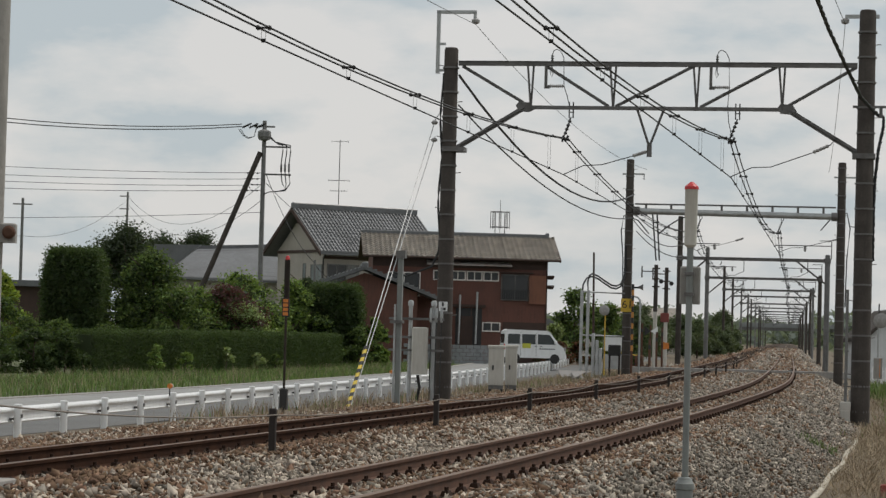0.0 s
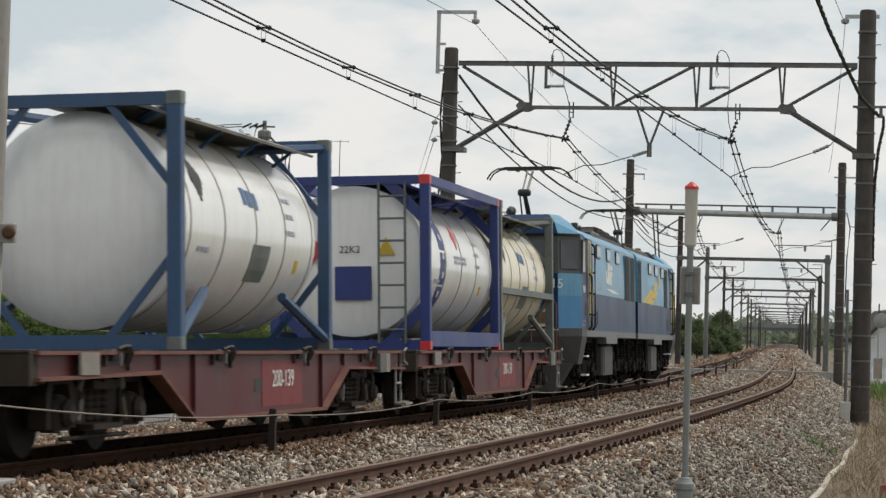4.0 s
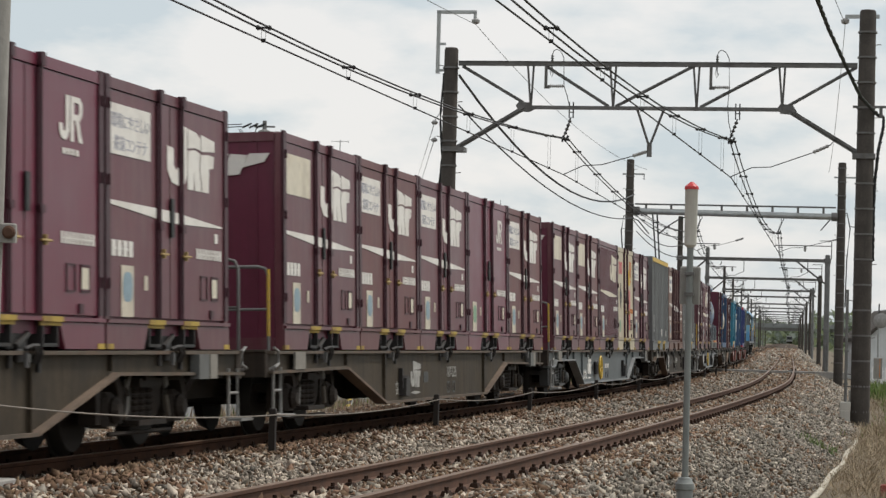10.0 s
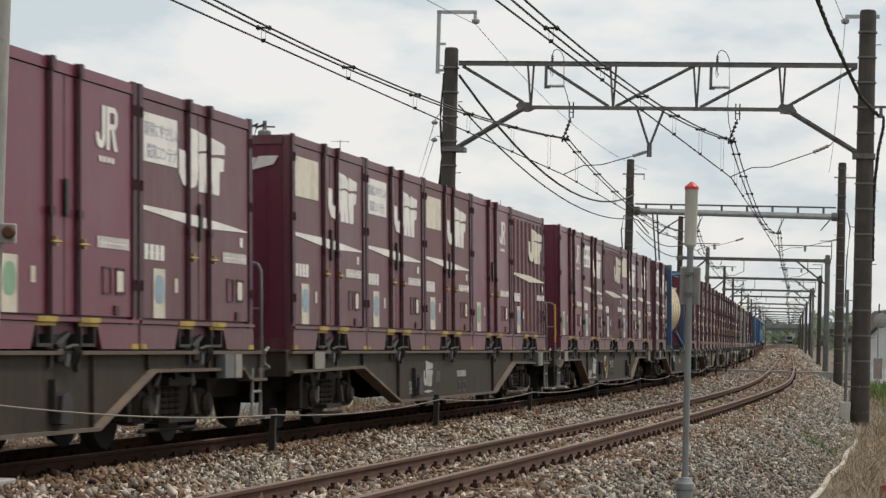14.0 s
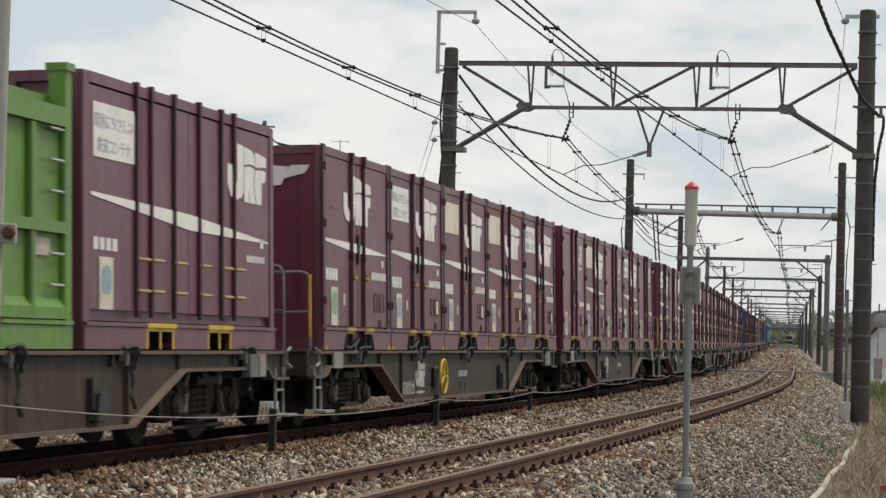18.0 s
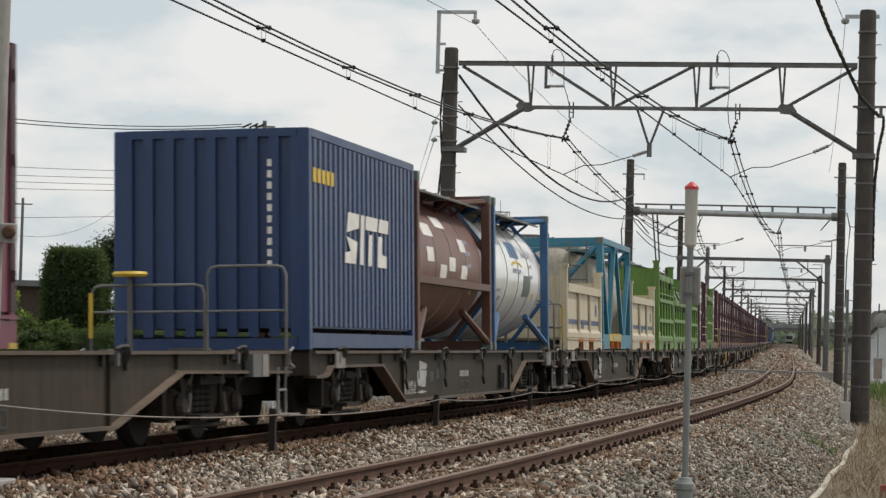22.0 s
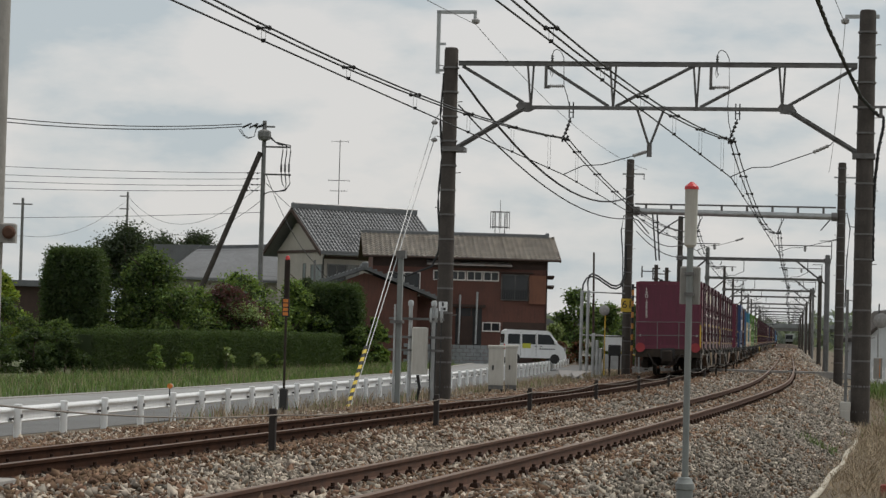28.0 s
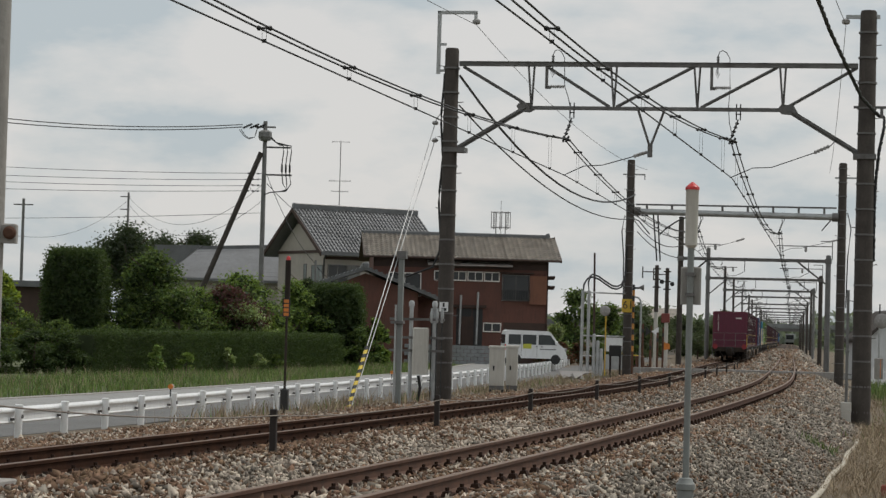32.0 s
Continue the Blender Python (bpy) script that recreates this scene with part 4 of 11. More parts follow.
M["frame_bright"] = material("bright_blue_frame_paint", (0.03, 0.11, 0.25), 0.42, vary=0.12, scale=2, dirt=(0.05, 0.06, 0.09), dirt_amount=0.35)
M["frame_turq"] = material("turquoise_frame_paint", (0.03, 0.18, 0.27), 0.42, vary=0.12, scale=2, dirt=(0.08, 0.16, 0.2), dirt_amount=0.35)
M["frame_grey"] = material("grey_green_frame_paint", (0.13, 0.15, 0.14), 0.5, vary=0.2, scale=2, dirt=(0.06, 0.05, 0.05), dirt_amount=0.5)
M["frame_brown"] = material("brown_frame_paint", (0.12, 0.05, 0.035), 0.5, vary=0.2, scale=2, dirt=(0.05, 0.03, 0.02), dirt_amount=0.4)
M["tank_white"] = material("white_tank_paint", (0.82, 0.815, 0.79), 0.22, vary=0.05, scale=0.8, dirt=(0.52, 0.47, 0.4), dirt_amount=0.2, streak=True, coat=0.4)
M["tank_cream"] = material("cream_tank_paint", (0.77, 0.71, 0.54), 0.22, vary=0.07, scale=0.8, dirt=(0.46, 0.37, 0.24), dirt_amount=0.3, streak=True)
M["tank_yellow"] = material("yellow_cream_tank_paint", (0.68, 0.52, 0.27), 0.38, vary=0.07, scale=0.8, dirt=(0.4, 0.27, 0.12), dirt_amount=0.4, streak=True)
M["tank_beige"] = material("beige_tank_paint", (0.46, 0.41, 0.33), 0.45, vary=0.1, scale=0.8, dirt=(0.22, 0.17, 0.12), dirt_amount=0.5, streak=True)
M["tank_brown"] = material("brown_tank_paint", (0.15, 0.06, 0.045), 0.4, vary=0.1, scale=0.8, dirt=(0.22, 0.11, 0.08), dirt_amount=0.4, streak=True)
M["tank_grey"] = material("grey_tank_paint", (0.42, 0.42, 0.40), 0.4, vary=0.1, scale=0.8, dirt=(0.22, 0.2, 0.17), dirt_amount=0.5, streak=True)
M["hopper_grey"] = material("dusty_grey_frame", (0.13, 0.13, 0.12), 0.6, vary=0.2, scale=2, dirt=(0.06, 0.055, 0.05), dirt_amount=0.6, streak=True)
M["bogie_pipe"] = material("dull_grey_pipe", (0.15, 0.175, 0.195), 0.45, vary=0.15, scale=3, dirt=(0.08, 0.07, 0.06), dirt_amount=0.5)
M["walk_grey"] = material("dusty_walkway_sheet", (0.27, 0.255, 0.23), 0.6, vary=0.25, scale=2, dirt=(0.12, 0.1, 0.08), dirt_amount=0.6)
M["tank_seam"] = material("dull_tank_seam", (0.27, 0.24, 0.19), 0.5, vary=0.2, scale=3)
M["tank_blue"] = material("blue_tank_paint", (0.035, 0.125, 0.26), 0.3, vary=0.12, scale=0.8, dirt=(0.03, 0.06, 0.12), dirt_amount=0.55, streak=True)
M["wagon_brown"] = material("weathered_grey_brown_wagon", (0.057, 0.044, 0.030), 0.65, shine=0.2, vary=0.32, scale=1.5, dirt=(0.02, 0.015, 0.011), dirt_amount=0.75, streak=True, each=0.22)
M["wagon_blue"] = material("blue_grey_wagon_paint", (0.095, 0.108, 0.113), 0.5, vary=0.12, scale=1.5, dirt=(0.07, 0.06, 0.05), dirt_amount=0.4, streak=True)
M["wagon_red"] = material("brick_red_wagon_paint", (0.085, 0.011, 0.013), 0.5, vary=0.18, scale=1.5, dirt=(0.045, 0.014, 0.013), dirt_amount=0.55, streak=True)
# oily brown, taken darker to include the shade beneath the wagons
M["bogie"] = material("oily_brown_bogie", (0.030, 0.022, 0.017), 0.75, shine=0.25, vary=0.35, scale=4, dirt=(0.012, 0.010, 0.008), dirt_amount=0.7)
M["flange"] = material("dusty_rust_flange", (0.17, 0.12, 0.085), 0.8, vary=0.25, scale=3, dirt=(0.07, 0.05, 0.04), dirt_amount=0.6)
M["flange_grey"] = material("worn_grey_flange", (0.24, 0.25, 0.25), 0.6, vary=0.25, scale=3, dirt=(0.1, 0.09, 0.08), dirt_amount=0.5)
M["flange_red"] = material("dusty_red_flange", (0.17, 0.07, 0.05), 0.8, vary=0.25, scale=3, dirt=(0.1, 0.04, 0.03), dirt_amount=0.6)
M["step_grey"] = material("worn_pale_step", (0.27, 0.265, 0.25), 0.6, vary=0.2, scale=6, dirt=(0.08, 0.06, 0.05), dirt_amount=0.7)
M["lever"] = material("pale_worn_steel", (0.16, 0.145, 0.125), 0.6, metal=0.2, vary=0.3, scale=8, dirt=(0.05, 0.035, 0.025), dirt_amount=0.7)
M["lock_black"] = material("greasy_black_steel", (0.022, 0.02, 0.02), 0.6, vary=0.3, scale=8, dirt=(0.05, 0.04, 0.03), dirt_amount=0.5)
M["card_grey"] = material("grey_card_box", (0.12, 0.122, 0.115), 0.65, vary=0.2, scale=6, dirt=(0.07, 0.06, 0.05), dirt_amount=0.6)
M["red_board"] = material("fresh_red_paint", (0.17, 0.016, 0.018), 0.5, vary=0.12, scale=4)
M["flange_top"] = material("dusty_top_flange", (0.10, 0.078, 0.058), 0.8, vary=0.3, scale=3, dirt=(0.16, 0.09, 0.055), dirt_amount=0.6)
M["bogie_grey"] = material("grey_bogie", (0.058, 0.058, 0.056), 0.6, vary=0.2, scale=4, dirt=(0.04, 0.035, 0.03), dirt_amount=0.6)
# next two: near-black because the underside's shade is put into the colour
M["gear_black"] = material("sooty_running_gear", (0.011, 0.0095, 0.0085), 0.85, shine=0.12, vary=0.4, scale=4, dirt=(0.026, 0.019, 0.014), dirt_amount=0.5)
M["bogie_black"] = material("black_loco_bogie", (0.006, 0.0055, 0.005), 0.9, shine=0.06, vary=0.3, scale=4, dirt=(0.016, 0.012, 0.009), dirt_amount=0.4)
M["wheel"] = material("dark_wheel_steel", (0.024, 0.02, 0.017), 0.7, metal=0.1, shine=0.2, vary=0.2, scale=6)
M["tread"] = material("wheel_tread", (0.35, 0.33, 0.31), 0.35, metal=0.9, vary=0.1, scale=6)
M["loco_light"] = material("sky_blue_loco_paint", (0.115, 0.3, 0.45), 0.35, shine=0.3, vary=0.06, scale=0.7, dirt=(0.09, 0.17, 0.23), dirt_amount=0.4, streak=True, coat=0.1)
M["loco_dark"] = material("deep_blue_loco_paint", (0.004, 0.028, 0.092), 0.36, shine=0.2, vary=0.15, scale=0.7, dirt=(0.008, 0.038, 0.092), dirt_amount=0.6, streak=True)
M["loco_mid"] = material("mid_blue_loco_paint", (0.06, 0.22, 0.42), 0.33, vary=0.08, scale=0.7, dirt=(0.05, 0.15, 0.28), dirt_amount=0.5, streak=True)
M["loco_nose"] = material("dark_grey_nose", (0.05, 0.052, 0.055), 0.5, vary=0.15, scale=1.2, dirt=(0.09, 0.075, 0.06), dirt_amount=0.6, streak=True)
M["loco_grey"] = material("grey_loco_skirt", (0.165, 0.172, 0.172), 0.5, vary=0.15, scale=1, dirt=(0.14, 0.12, 0.1), dirt_amount=0.5, streak=True)
M["slat"] = material("grey_slat", (0.045, 0.05, 0.053), 0.6, vary=0.15, scale=8)
M["side_glass"] = material("pale_side_glass", (0.23, 0.26, 0.26), 0.15, vary=0.2, scale=2)
M["cab_glass"] = material("smoked_cab_glass", (0.03, 0.034, 0.036), 0.07, vary=0.1, scale=2)
M["lamp_amber"] = material("amber_lamp_recess", (0.16, 0.10, 0.06), 0.3, vary=0.3, scale=8)
M["door_cream"] = material("cream_door_edge", (0.55, 0.47, 0.24), 0.5, vary=0.12, scale=3, dirt=(0.2, 0.16, 0.08), dirt_amount=0.5, streak=True)
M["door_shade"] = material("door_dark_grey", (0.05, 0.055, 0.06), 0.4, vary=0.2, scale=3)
M["louvre"] = material("dark_louvre", (0.012, 0.013, 0.015), 0.6, shine=0.2, vary=0.2, scale=5)
M["worn_yellow"] = material("worn_yellow_edging", (0.42, 0.29, 0.06), 0.7, vary=0.25, scale=5, dirt=(0.13, 0.06, 0.04), dirt_amount=0.8)
M["brass"] = material("dull_brass_handle", (0.42, 0.30, 0.12), 0.5, metal=0.3, vary=0.2, scale=8)
M["gold"] = material("gold_yellow_paint", (0.65, 0.44, 0.05), 0.5, vary=0.12, scale=4)
M["window"] = material("dark_glazing", (0.022, 0.025, 0.027), 0.08, vary=0.1, scale=2)
M["soot"] = material("roof_soot", (0.055, 0.05, 0.047), 0.8, vary=0.3, scale=3)

BOX_W, BOX_H = 2.45, 2.5


def rounded(x0, x1, z0, z1, r, n=4):
    """The outline of a rectangle with rounded corners."""
    pts = []
    for cx, cz, a0 in ((x1 - r, z1 - r, 0), (x0 + r, z1 - r, 90), (x0 + r, z0 + r, 180), (x1 - r, z0 + r, 270)):
        for k in range(n + 1):
            a = radians(a0 + 90 * k / n)
            pts.append((cx + r * math.cos(a), cz + r * math.sin(a)))
    return pts


def bogie(parent, x, mat, gauge_r=0.43):
    """A cast side frame with arched pedestals over the axle boxes, a spring nest, brake gear and two wheelsets."""
    b = Mesh()
    for y in (-0.92, 0.92):
        o = math.copysign(1, y)
        b.prism([(-0.62, 0.48), (-0.4, 0.3), (0.4, 0.3), (0.62, 0.48), (0.62, 0.66), (0.42, 0.74), (-0.42, 0.74), (-0.62, 0.66)], y - 0.06, y + 0.06, "y")
        for dx in (-0.95, 0.95):
            outer = [(dx - 0.36, 0.3), (dx - 0.36, 0.6), (dx - 0.27, 0.78), (dx - 0.12, 0.85), (dx + 0.12, 0.85), (dx + 0.27, 0.78), (dx + 0.36, 0.6), (dx + 0.36, 0.3)]
            inner = [(dx + 0.24, 0.3), (dx + 0.24, 0.58), (dx + 0.17, 0.69), (dx - 0.17, 0.69), (dx - 0.24, 0.58), (dx - 0.24, 0.3)]
            b.prism(outer + inner, y - 0.085, y + 0.085, "y")
            b.chamfer(dx - 0.17, dx + 0.17, y - 0.12, y + 0.12, 0.28, 0.6, 0.05)
            b.lathe([(-0.05, 0.12), (0.0, 0.13), (0.05, 0.08)] if o > 0 else [(-0.05, 0.08), (0.0, 0.13), (0.05, 0.12)], (dx, y + o * 0.15, 0.43), "y", 12)
        for dx in (-0.2, 0.0, 0.2):
            for k in range(5):
                b.lathe([(-0.024, 0.06), (0.0, 0.085), (0.024, 0.06)], (dx, y + o * 0.03, 0.36 + 0.06 * k), n=8)
        b.box(-0.34, 0.34, min(y, y + o * 0.17), max(y, y + o * 0.17), 0.64, 0.72)
        b.box(-0.4, 0.4, min(y, y + o * 0.19), max(y, y + o * 0.19), 0.27, 0.32)
        b.tube((-0.9, y + o * 0.05, 0.2), (0.9, y + o * 0.05, 0.2), 0.022, n=6)
    b.box(-0.3, 0.3, -0.95, 0.95, 0.55, 0.8)
    b.box(-1.25, -1.15, -0.86, 0.86, 0.5, 0.6)
    b.box(1.15, 1.25, -0.86, 0.86, 0.5, 0.6)
    b.tube((-1.45, -0.5, 0.52), (1.45, -0.5, 0.52), 0.03, n=6)
    o = part("bogie", b, M[mat], parent, at=pose(x, 0, 0))
    w = Mesh()
    for y in (-1, 1):
        w.lathe([(-0.065, gauge_r - 0.04), (0.02, gauge_r), (0.05, gauge_r), (0.055, gauge_r + 0.025), (0.07, gauge_r + 0.025)] if y > 0 else
                [(-0.07, gauge_r + 0.025), (-0.055, gauge_r + 0.025), (-0.05, gauge_r), (-0.02, gauge_r), (0.065, gauge_r - 0.04)], (0, -y * 0.58 * 1.0, 0), "y", 24)
    w.tube((0, -0.9, 0), (0, 0.9, 0), 0.075, n=10)
    me = w.data("wheelset", [M["wheel"]], True)
    lv = Mesh().path([(0, 0, 0.34), (0.03, -0.02, 0.2), (-0.02, -0.03, 0.1), (0.05, -0.02, -0.02), (0.16, 0.0, -0.1)], 0.03, 6).data("brake_lever", [M["lever"]], True)
    bl = Mesh().prism([(-0.06, -0.18), (0.06, -0.16), (0.1, 0.18), (0.0, 0.2)], -0.09, 0.09, "y").data("brake_block", [M["lever"]])
    for dx in (-0.95, 0.95):
        part("wheelset", me, None, o, at=pose(dx, 0, gauge_r))
        part("brake_lever", lv, None, o, at=pose(dx * 0.52, -1.04, 0.45, 0, 0, 0 if dx > 0 else 180))
        part("brake_block", bl, None, o, at=pose(dx * 0.47, -0.7, 0.42, 0, 0, 0 if dx > 0 else 180))
    return o


def sill_profile(half, ta, la, lb, tb, drop):
    """The lower edge of a wagon's side, from the rear end forward; drop: the ends hang lower than the span over the bogies."""
    if drop:
        return [(-half, 0.67), (-half + 0.5, 0.67), (-half + 0.68, 0.7), (-half + 0.85, 0.79), (-ta, 0.79), (-la, 0.28), (lb, 0.28), (tb, 0.79),
                (half - 0.85, 0.79), (half - 0.68, 0.7), (half - 0.5, 0.67), (half, 0.67)]
    return [(-half, 0.74), (-ta, 0.77), (-la, 0.28), (lb, 0.28), (tb, 0.77), (half, 0.74)]


def end_ladder(t, x, y, out):
    """A step of bent bar with a grab loop, hung at the corner of a platform."""
    s = math.copysign(1, y)
    ladder = part("end_ladder", Mesh().path([(x - 0.16, y, 0.8), (x - 0.16, y, 0.27), (x + 0.16, y, 0.27), (x + 0.16, y, 0.8)], 0.02, 6), M["step_grey"], t)
    part("rung", Mesh().tube((x - 0.16, y, 0.54), (x + 0.16, y, 0.54), 0.017, n=6), M["step_grey"], ladder)
    part("tread_plate", Mesh().box(x - 0.21, x + 0.21, min(y, y + s * 0.16), max(y, y + s * 0.16), 0.245, 0.275), M["step_grey"], ladder)
    part("grab_loop", Mesh().path([(x + out * 0.3, y, 0.78), (x + out * 0.3, y + s * 0.06, 0.8), (x + out * 0.3 - out * 0.16, y + s * 0.06, 0.84), (x + out * 0.14, y + s * 0.06, 0.98), (x + out * 0.3, y + s * 0.05, 1.02)], 0.018, 6), M["step_grey"], t)


def container_lock(t, x, long_load):
    """A dark clamp under a container's middle with a yellow-tipped lever; for long boxes it hangs on a chain."""
    b = Mesh()
    b.chamfer(x - 0.15, x + 0.15, -1.25, -1.08, 0.89, 1.0, 0.03)
    for dx in (0.02, 0.12):
        b.path([(x + dx - 0.1, -1.25, 1.0), (x + dx, -1.29, 1.03), (x + dx + 0.08, -1.29, 0.97), (x + dx + 0.1, -1.25, 0.88)], 0.02, 6)
    for dx in (-0.3, 0.34):
        b.box(x + dx - 0.02, x + dx + 0.02, -1.22, -1.19, 0.8 if dx > 0 else 0.84, 0.96)
    if long_load:
        b.path([(x + 0.1, -1.24, 0.9), (x + 0.13, -1.26, 0.7), (x + 0.08, -1.26, 0.56), (x + 0.18, -1.26, 0.45)], 0.022, 6)
    lock = part("container_lock", b, M["lock_black"], t)
    part("lock_lever", Mesh().prism([(x - 0.1, 0.85), (x - 0.06, 0.84), (x - 0.03, 0.95), (x - 0.07, 0.97)], -1.28, -1.255, "y"), M["beam"], lock)


def build_wagon(length, body, bogie_mat, label, mark, brake=None, kind="106", platform=-1, number="", shift=0.0, boxes=5, tail=False):
    """A flat wagon: fish-bellied sides, dark ends, one of them with a platform, rails and ladders (platform: its end), two bogies."""
    t = thing("container_wagon", label, "railway wagon", group="freight train")
    half = length / 2 - 0.55
    red = body is M["wagon_red"]
    ta, la, lb, tb = (6.0, 4.55, 4.35, 5.9) if kind == "106" else (6.05, 3.8, 3.75, 5.75) if kind == "107" else (3.75, 2.6, 2.6, 3.75)
    low = sill_profile(half, ta, la, lb, tb, kind == "106")
    for y, near in ((-1.16, True), (1.16, False)):
        b = Mesh()
        b.prism([(half, 0.98), (-half, 0.98)] + low, y - 0.02, y + 0.02, "y")
        for x in (-la + 0.05, lb - 0.05, -ta + 0.1, tb - 0.1):
            b.box(x - 0.012, x + 0.012, y - 0.06, y + 0.04, 0.8 if abs(x) > la + 0.3 else 0.3, 0.95)
        side = part("side_sill", b, body, t)
        part("top_flange", Mesh().box(-half, half, y - 0.09, y + 0.05, 0.95, 0.985), M["flange_red" if red else "flange_top"], side)
        if not near:
            continue
        for (x0, z0), (x1, z1) in zip(low[:-1], low[1:]):
            part("bottom_flange", Mesh().prism([(x0, z0 - 0.015), (x1, z1 - 0.015), (x1, z1 + 0.018), (x0, z0 + 0.018)], y - 0.1, y + 0.07, "y"), M["flange_red" if red else "flange_grey" if body is M["wagon_blue"] else "flange" if abs(z1 - z0) > 0.3 else "flange_top"], side)
        yo = y - 0.022
        kx, ex, sx, nx = (-4.35, -3.45, -2.6, 0.2) if kind == "106" else (-2.95, -1.95, -1.05, 1.0) if kind == "107" else (-2.3, -1.2, -0.3, 0.85)
        if kind != "red":
            b = Mesh()
            emblem(b, ex, 0.46, 0.68, 0.38, yo)
            b.prism([(ex, 0.385), (ex + 0.3, 0.41), (ex + 0.7, 0.385), (ex + 0.3, 0.36)], yo - 0.004, yo, "y")
            part("emblem", b, mark, side)
            letters("突放禁止", 0.155, mark, side, Matrix.Translation((kx + 0.42, yo, 0.38)) @ Matrix.Rotation(math.pi / 2, 4, "X"))
            b = Mesh()
            for dx in (0.0, 0.42):
                for k in range(2):
                    b.box(nx - 0.3 + dx + 0.17 * k, nx - 0.26 + dx + 0.17 * k, yo - 0.003, yo, 0.34, 0.52)
                for zz in (0.34, 0.49):
                    b.box(nx - 0.26 + dx, nx - 0.13 + dx, yo - 0.003, yo, zz, zz + 0.03)
            part("label_frame", b, M["black"], side)
        if number:
            letters(number, 0.17 if not red else 0.2, mark, side, Matrix.Translation((nx, yo - 0.012, 0.58)) @ Matrix.Rotation(math.pi / 2, 4, "X"))
        else:
            b = Mesh()
            text_bars(b, nx - 0.38, 0.58, 0.76, 0.16, yo, 7, 1, 0.6)
            part("stencil", b, mark, side)
        for k, x in enumerate((sx, sx + 0.5) if kind == "106" else (sx,)):
            part("sill_slot", Mesh().prism(rounded(x, x + (0.34 if k == 0 else 0.26), 0.52 + 0.04 * k, 0.68 + 0.04 * k, 0.045), yo - 0.002, yo + 0.01, "y"), M["black"], side)
        if kind != "red":
            x = -la + 1.1 if kind == "107" else lb - 1.0
            b = Mesh()
            b.prism([(x - 0.03, 0.36), (x + 0.24, 0.34), (x + 0.26, 0.56), (x + 0.16, 0.64), (x + 0.02, 0.6)], yo - 0.1, yo, "y")
            b.box(x - 0.06, x - 0.01, yo - 0.06, yo, 0.46, 0.74)
            part("wheel_scotch", b, M["lock_black"], side)
    b = Mesh()
    b.box(-half, half, -1.1, 1.1, 0.86, 0.94)
    for k in range(9):
        x = -half + 0.4 + k * (2 * half - 0.8) / 8
        b.box(x - 0.08, x + 0.08, -1.12, 1.12, 0.7, 0.9)
    b.box(-half, half, -0.25, 0.25, 0.45, 0.86)
    part("underframe", b, M["bogie"], t)
    for sgn in (-1, 1):
        b = Mesh()
        b.chamfer(sgn * half - 0.1, sgn * half + 0.1, -1.2, 1.2, 0.69, 1.0, 0.012)
        b.tube((sgn * (half + 0.1), -1.2, 0.98), (sgn * (half + 0.1), 1.2, 0.98), 0.02, n=6)
        beam = part("end_beam", b, M["end_steel"], t)
        part("coupler_guide", Mesh().chamfer(sgn * (half + 0.1) - 0.05, sgn * (half + 0.1) + 0.05, -0.27, 0.27, 0.64, 1.03, 0.03), M["lock_black"], beam)
        b = Mesh()
        b.box(min(sgn * half, sgn * length / 2), max(sgn * half, sgn * length / 2), -0.14, 0.14, 0.62, 0.88)
        b.chamfer(sgn * length / 2 - 0.12, sgn * length / 2 + 0.06, -0.19, 0.19, 0.56, 0.96, 0.05)
        part("coupler", b, M["bogie"], t)
        if sgn == platform:
            for y in (-1.22, 1.22):
                end_ladder(t, sgn * (half - 0.3), y, sgn)
        for yh, dy in ((-0.55, 0.5), (-0.35, 0.42), (0.75, -0.4)):
            b = Mesh()
            b.path([(sgn * (half + 0.08), yh, 0.78), (sgn * (half + 0.2), yh + dy * 0.1, 0.8), (sgn * (half + 0.27), yh + dy * 0.3, 0.66), (sgn * (half + 0.28), yh + dy * 0.6, 0.45), (sgn * (half + 0.26), yh + dy, 0.34)], 0.026, 8)
            hose = part("brake_hose", b, M["post_dark"], t, smooth=True)
            part("hose_coupling", Mesh().chamfer(sgn * (half + 0.26) - 0.05, sgn * (half + 0.26) + 0.05, yh + dy - 0.05, yh + dy + 0.05, 0.28, 0.36, 0.02), M["rust"], hose)
    if tail:
        part("grab_post", Mesh().tube((-half - 0.09, -1.2, 1.05), (-half - 0.09, -1.2, 1.9), 0.028, n=8), M["yellow"], t)
    elif kind != "red":
        xe = platform * (half - 0.03)
        if platform < 0:
            part("grab_post", Mesh().tube((xe, -1.2, 1.15), (xe, -1.2, 1.9), 0.02, n=8), M["yellow"], t)
        b = Mesh()
        for ya, yb, zt in ((-1.2, -0.5, 1.93),) if platform < 0 else ((-1.2, -0.25, 1.97), (-0.22, 1.17, 1.76)):
            b = Mesh()
            b.path([(xe, ya, 0.95), (xe, ya, zt - 0.1), (xe, ya + 0.04, zt - 0.02), (xe, ya + 0.12, zt), (xe, yb - 0.12, zt), (xe, yb - 0.04, zt - 0.02), (xe, yb, zt - 0.1), (xe, yb, 0.95)], 0.019, 8)
            b.tube((xe, ya, 1.45), (xe, yb, 1.45), 0.016, n=6)
            part("end_handrail", b, M["mast_grey"], t, smooth=True)
        if platform > 0:
            part("hand_wheel", Mesh().lathe([(1.86, 0.19), (1.89, 0.21), (1.92, 0.19)], (half - 0.12, 0.66, 0), n=18), M["gold"], t, smooth=True)
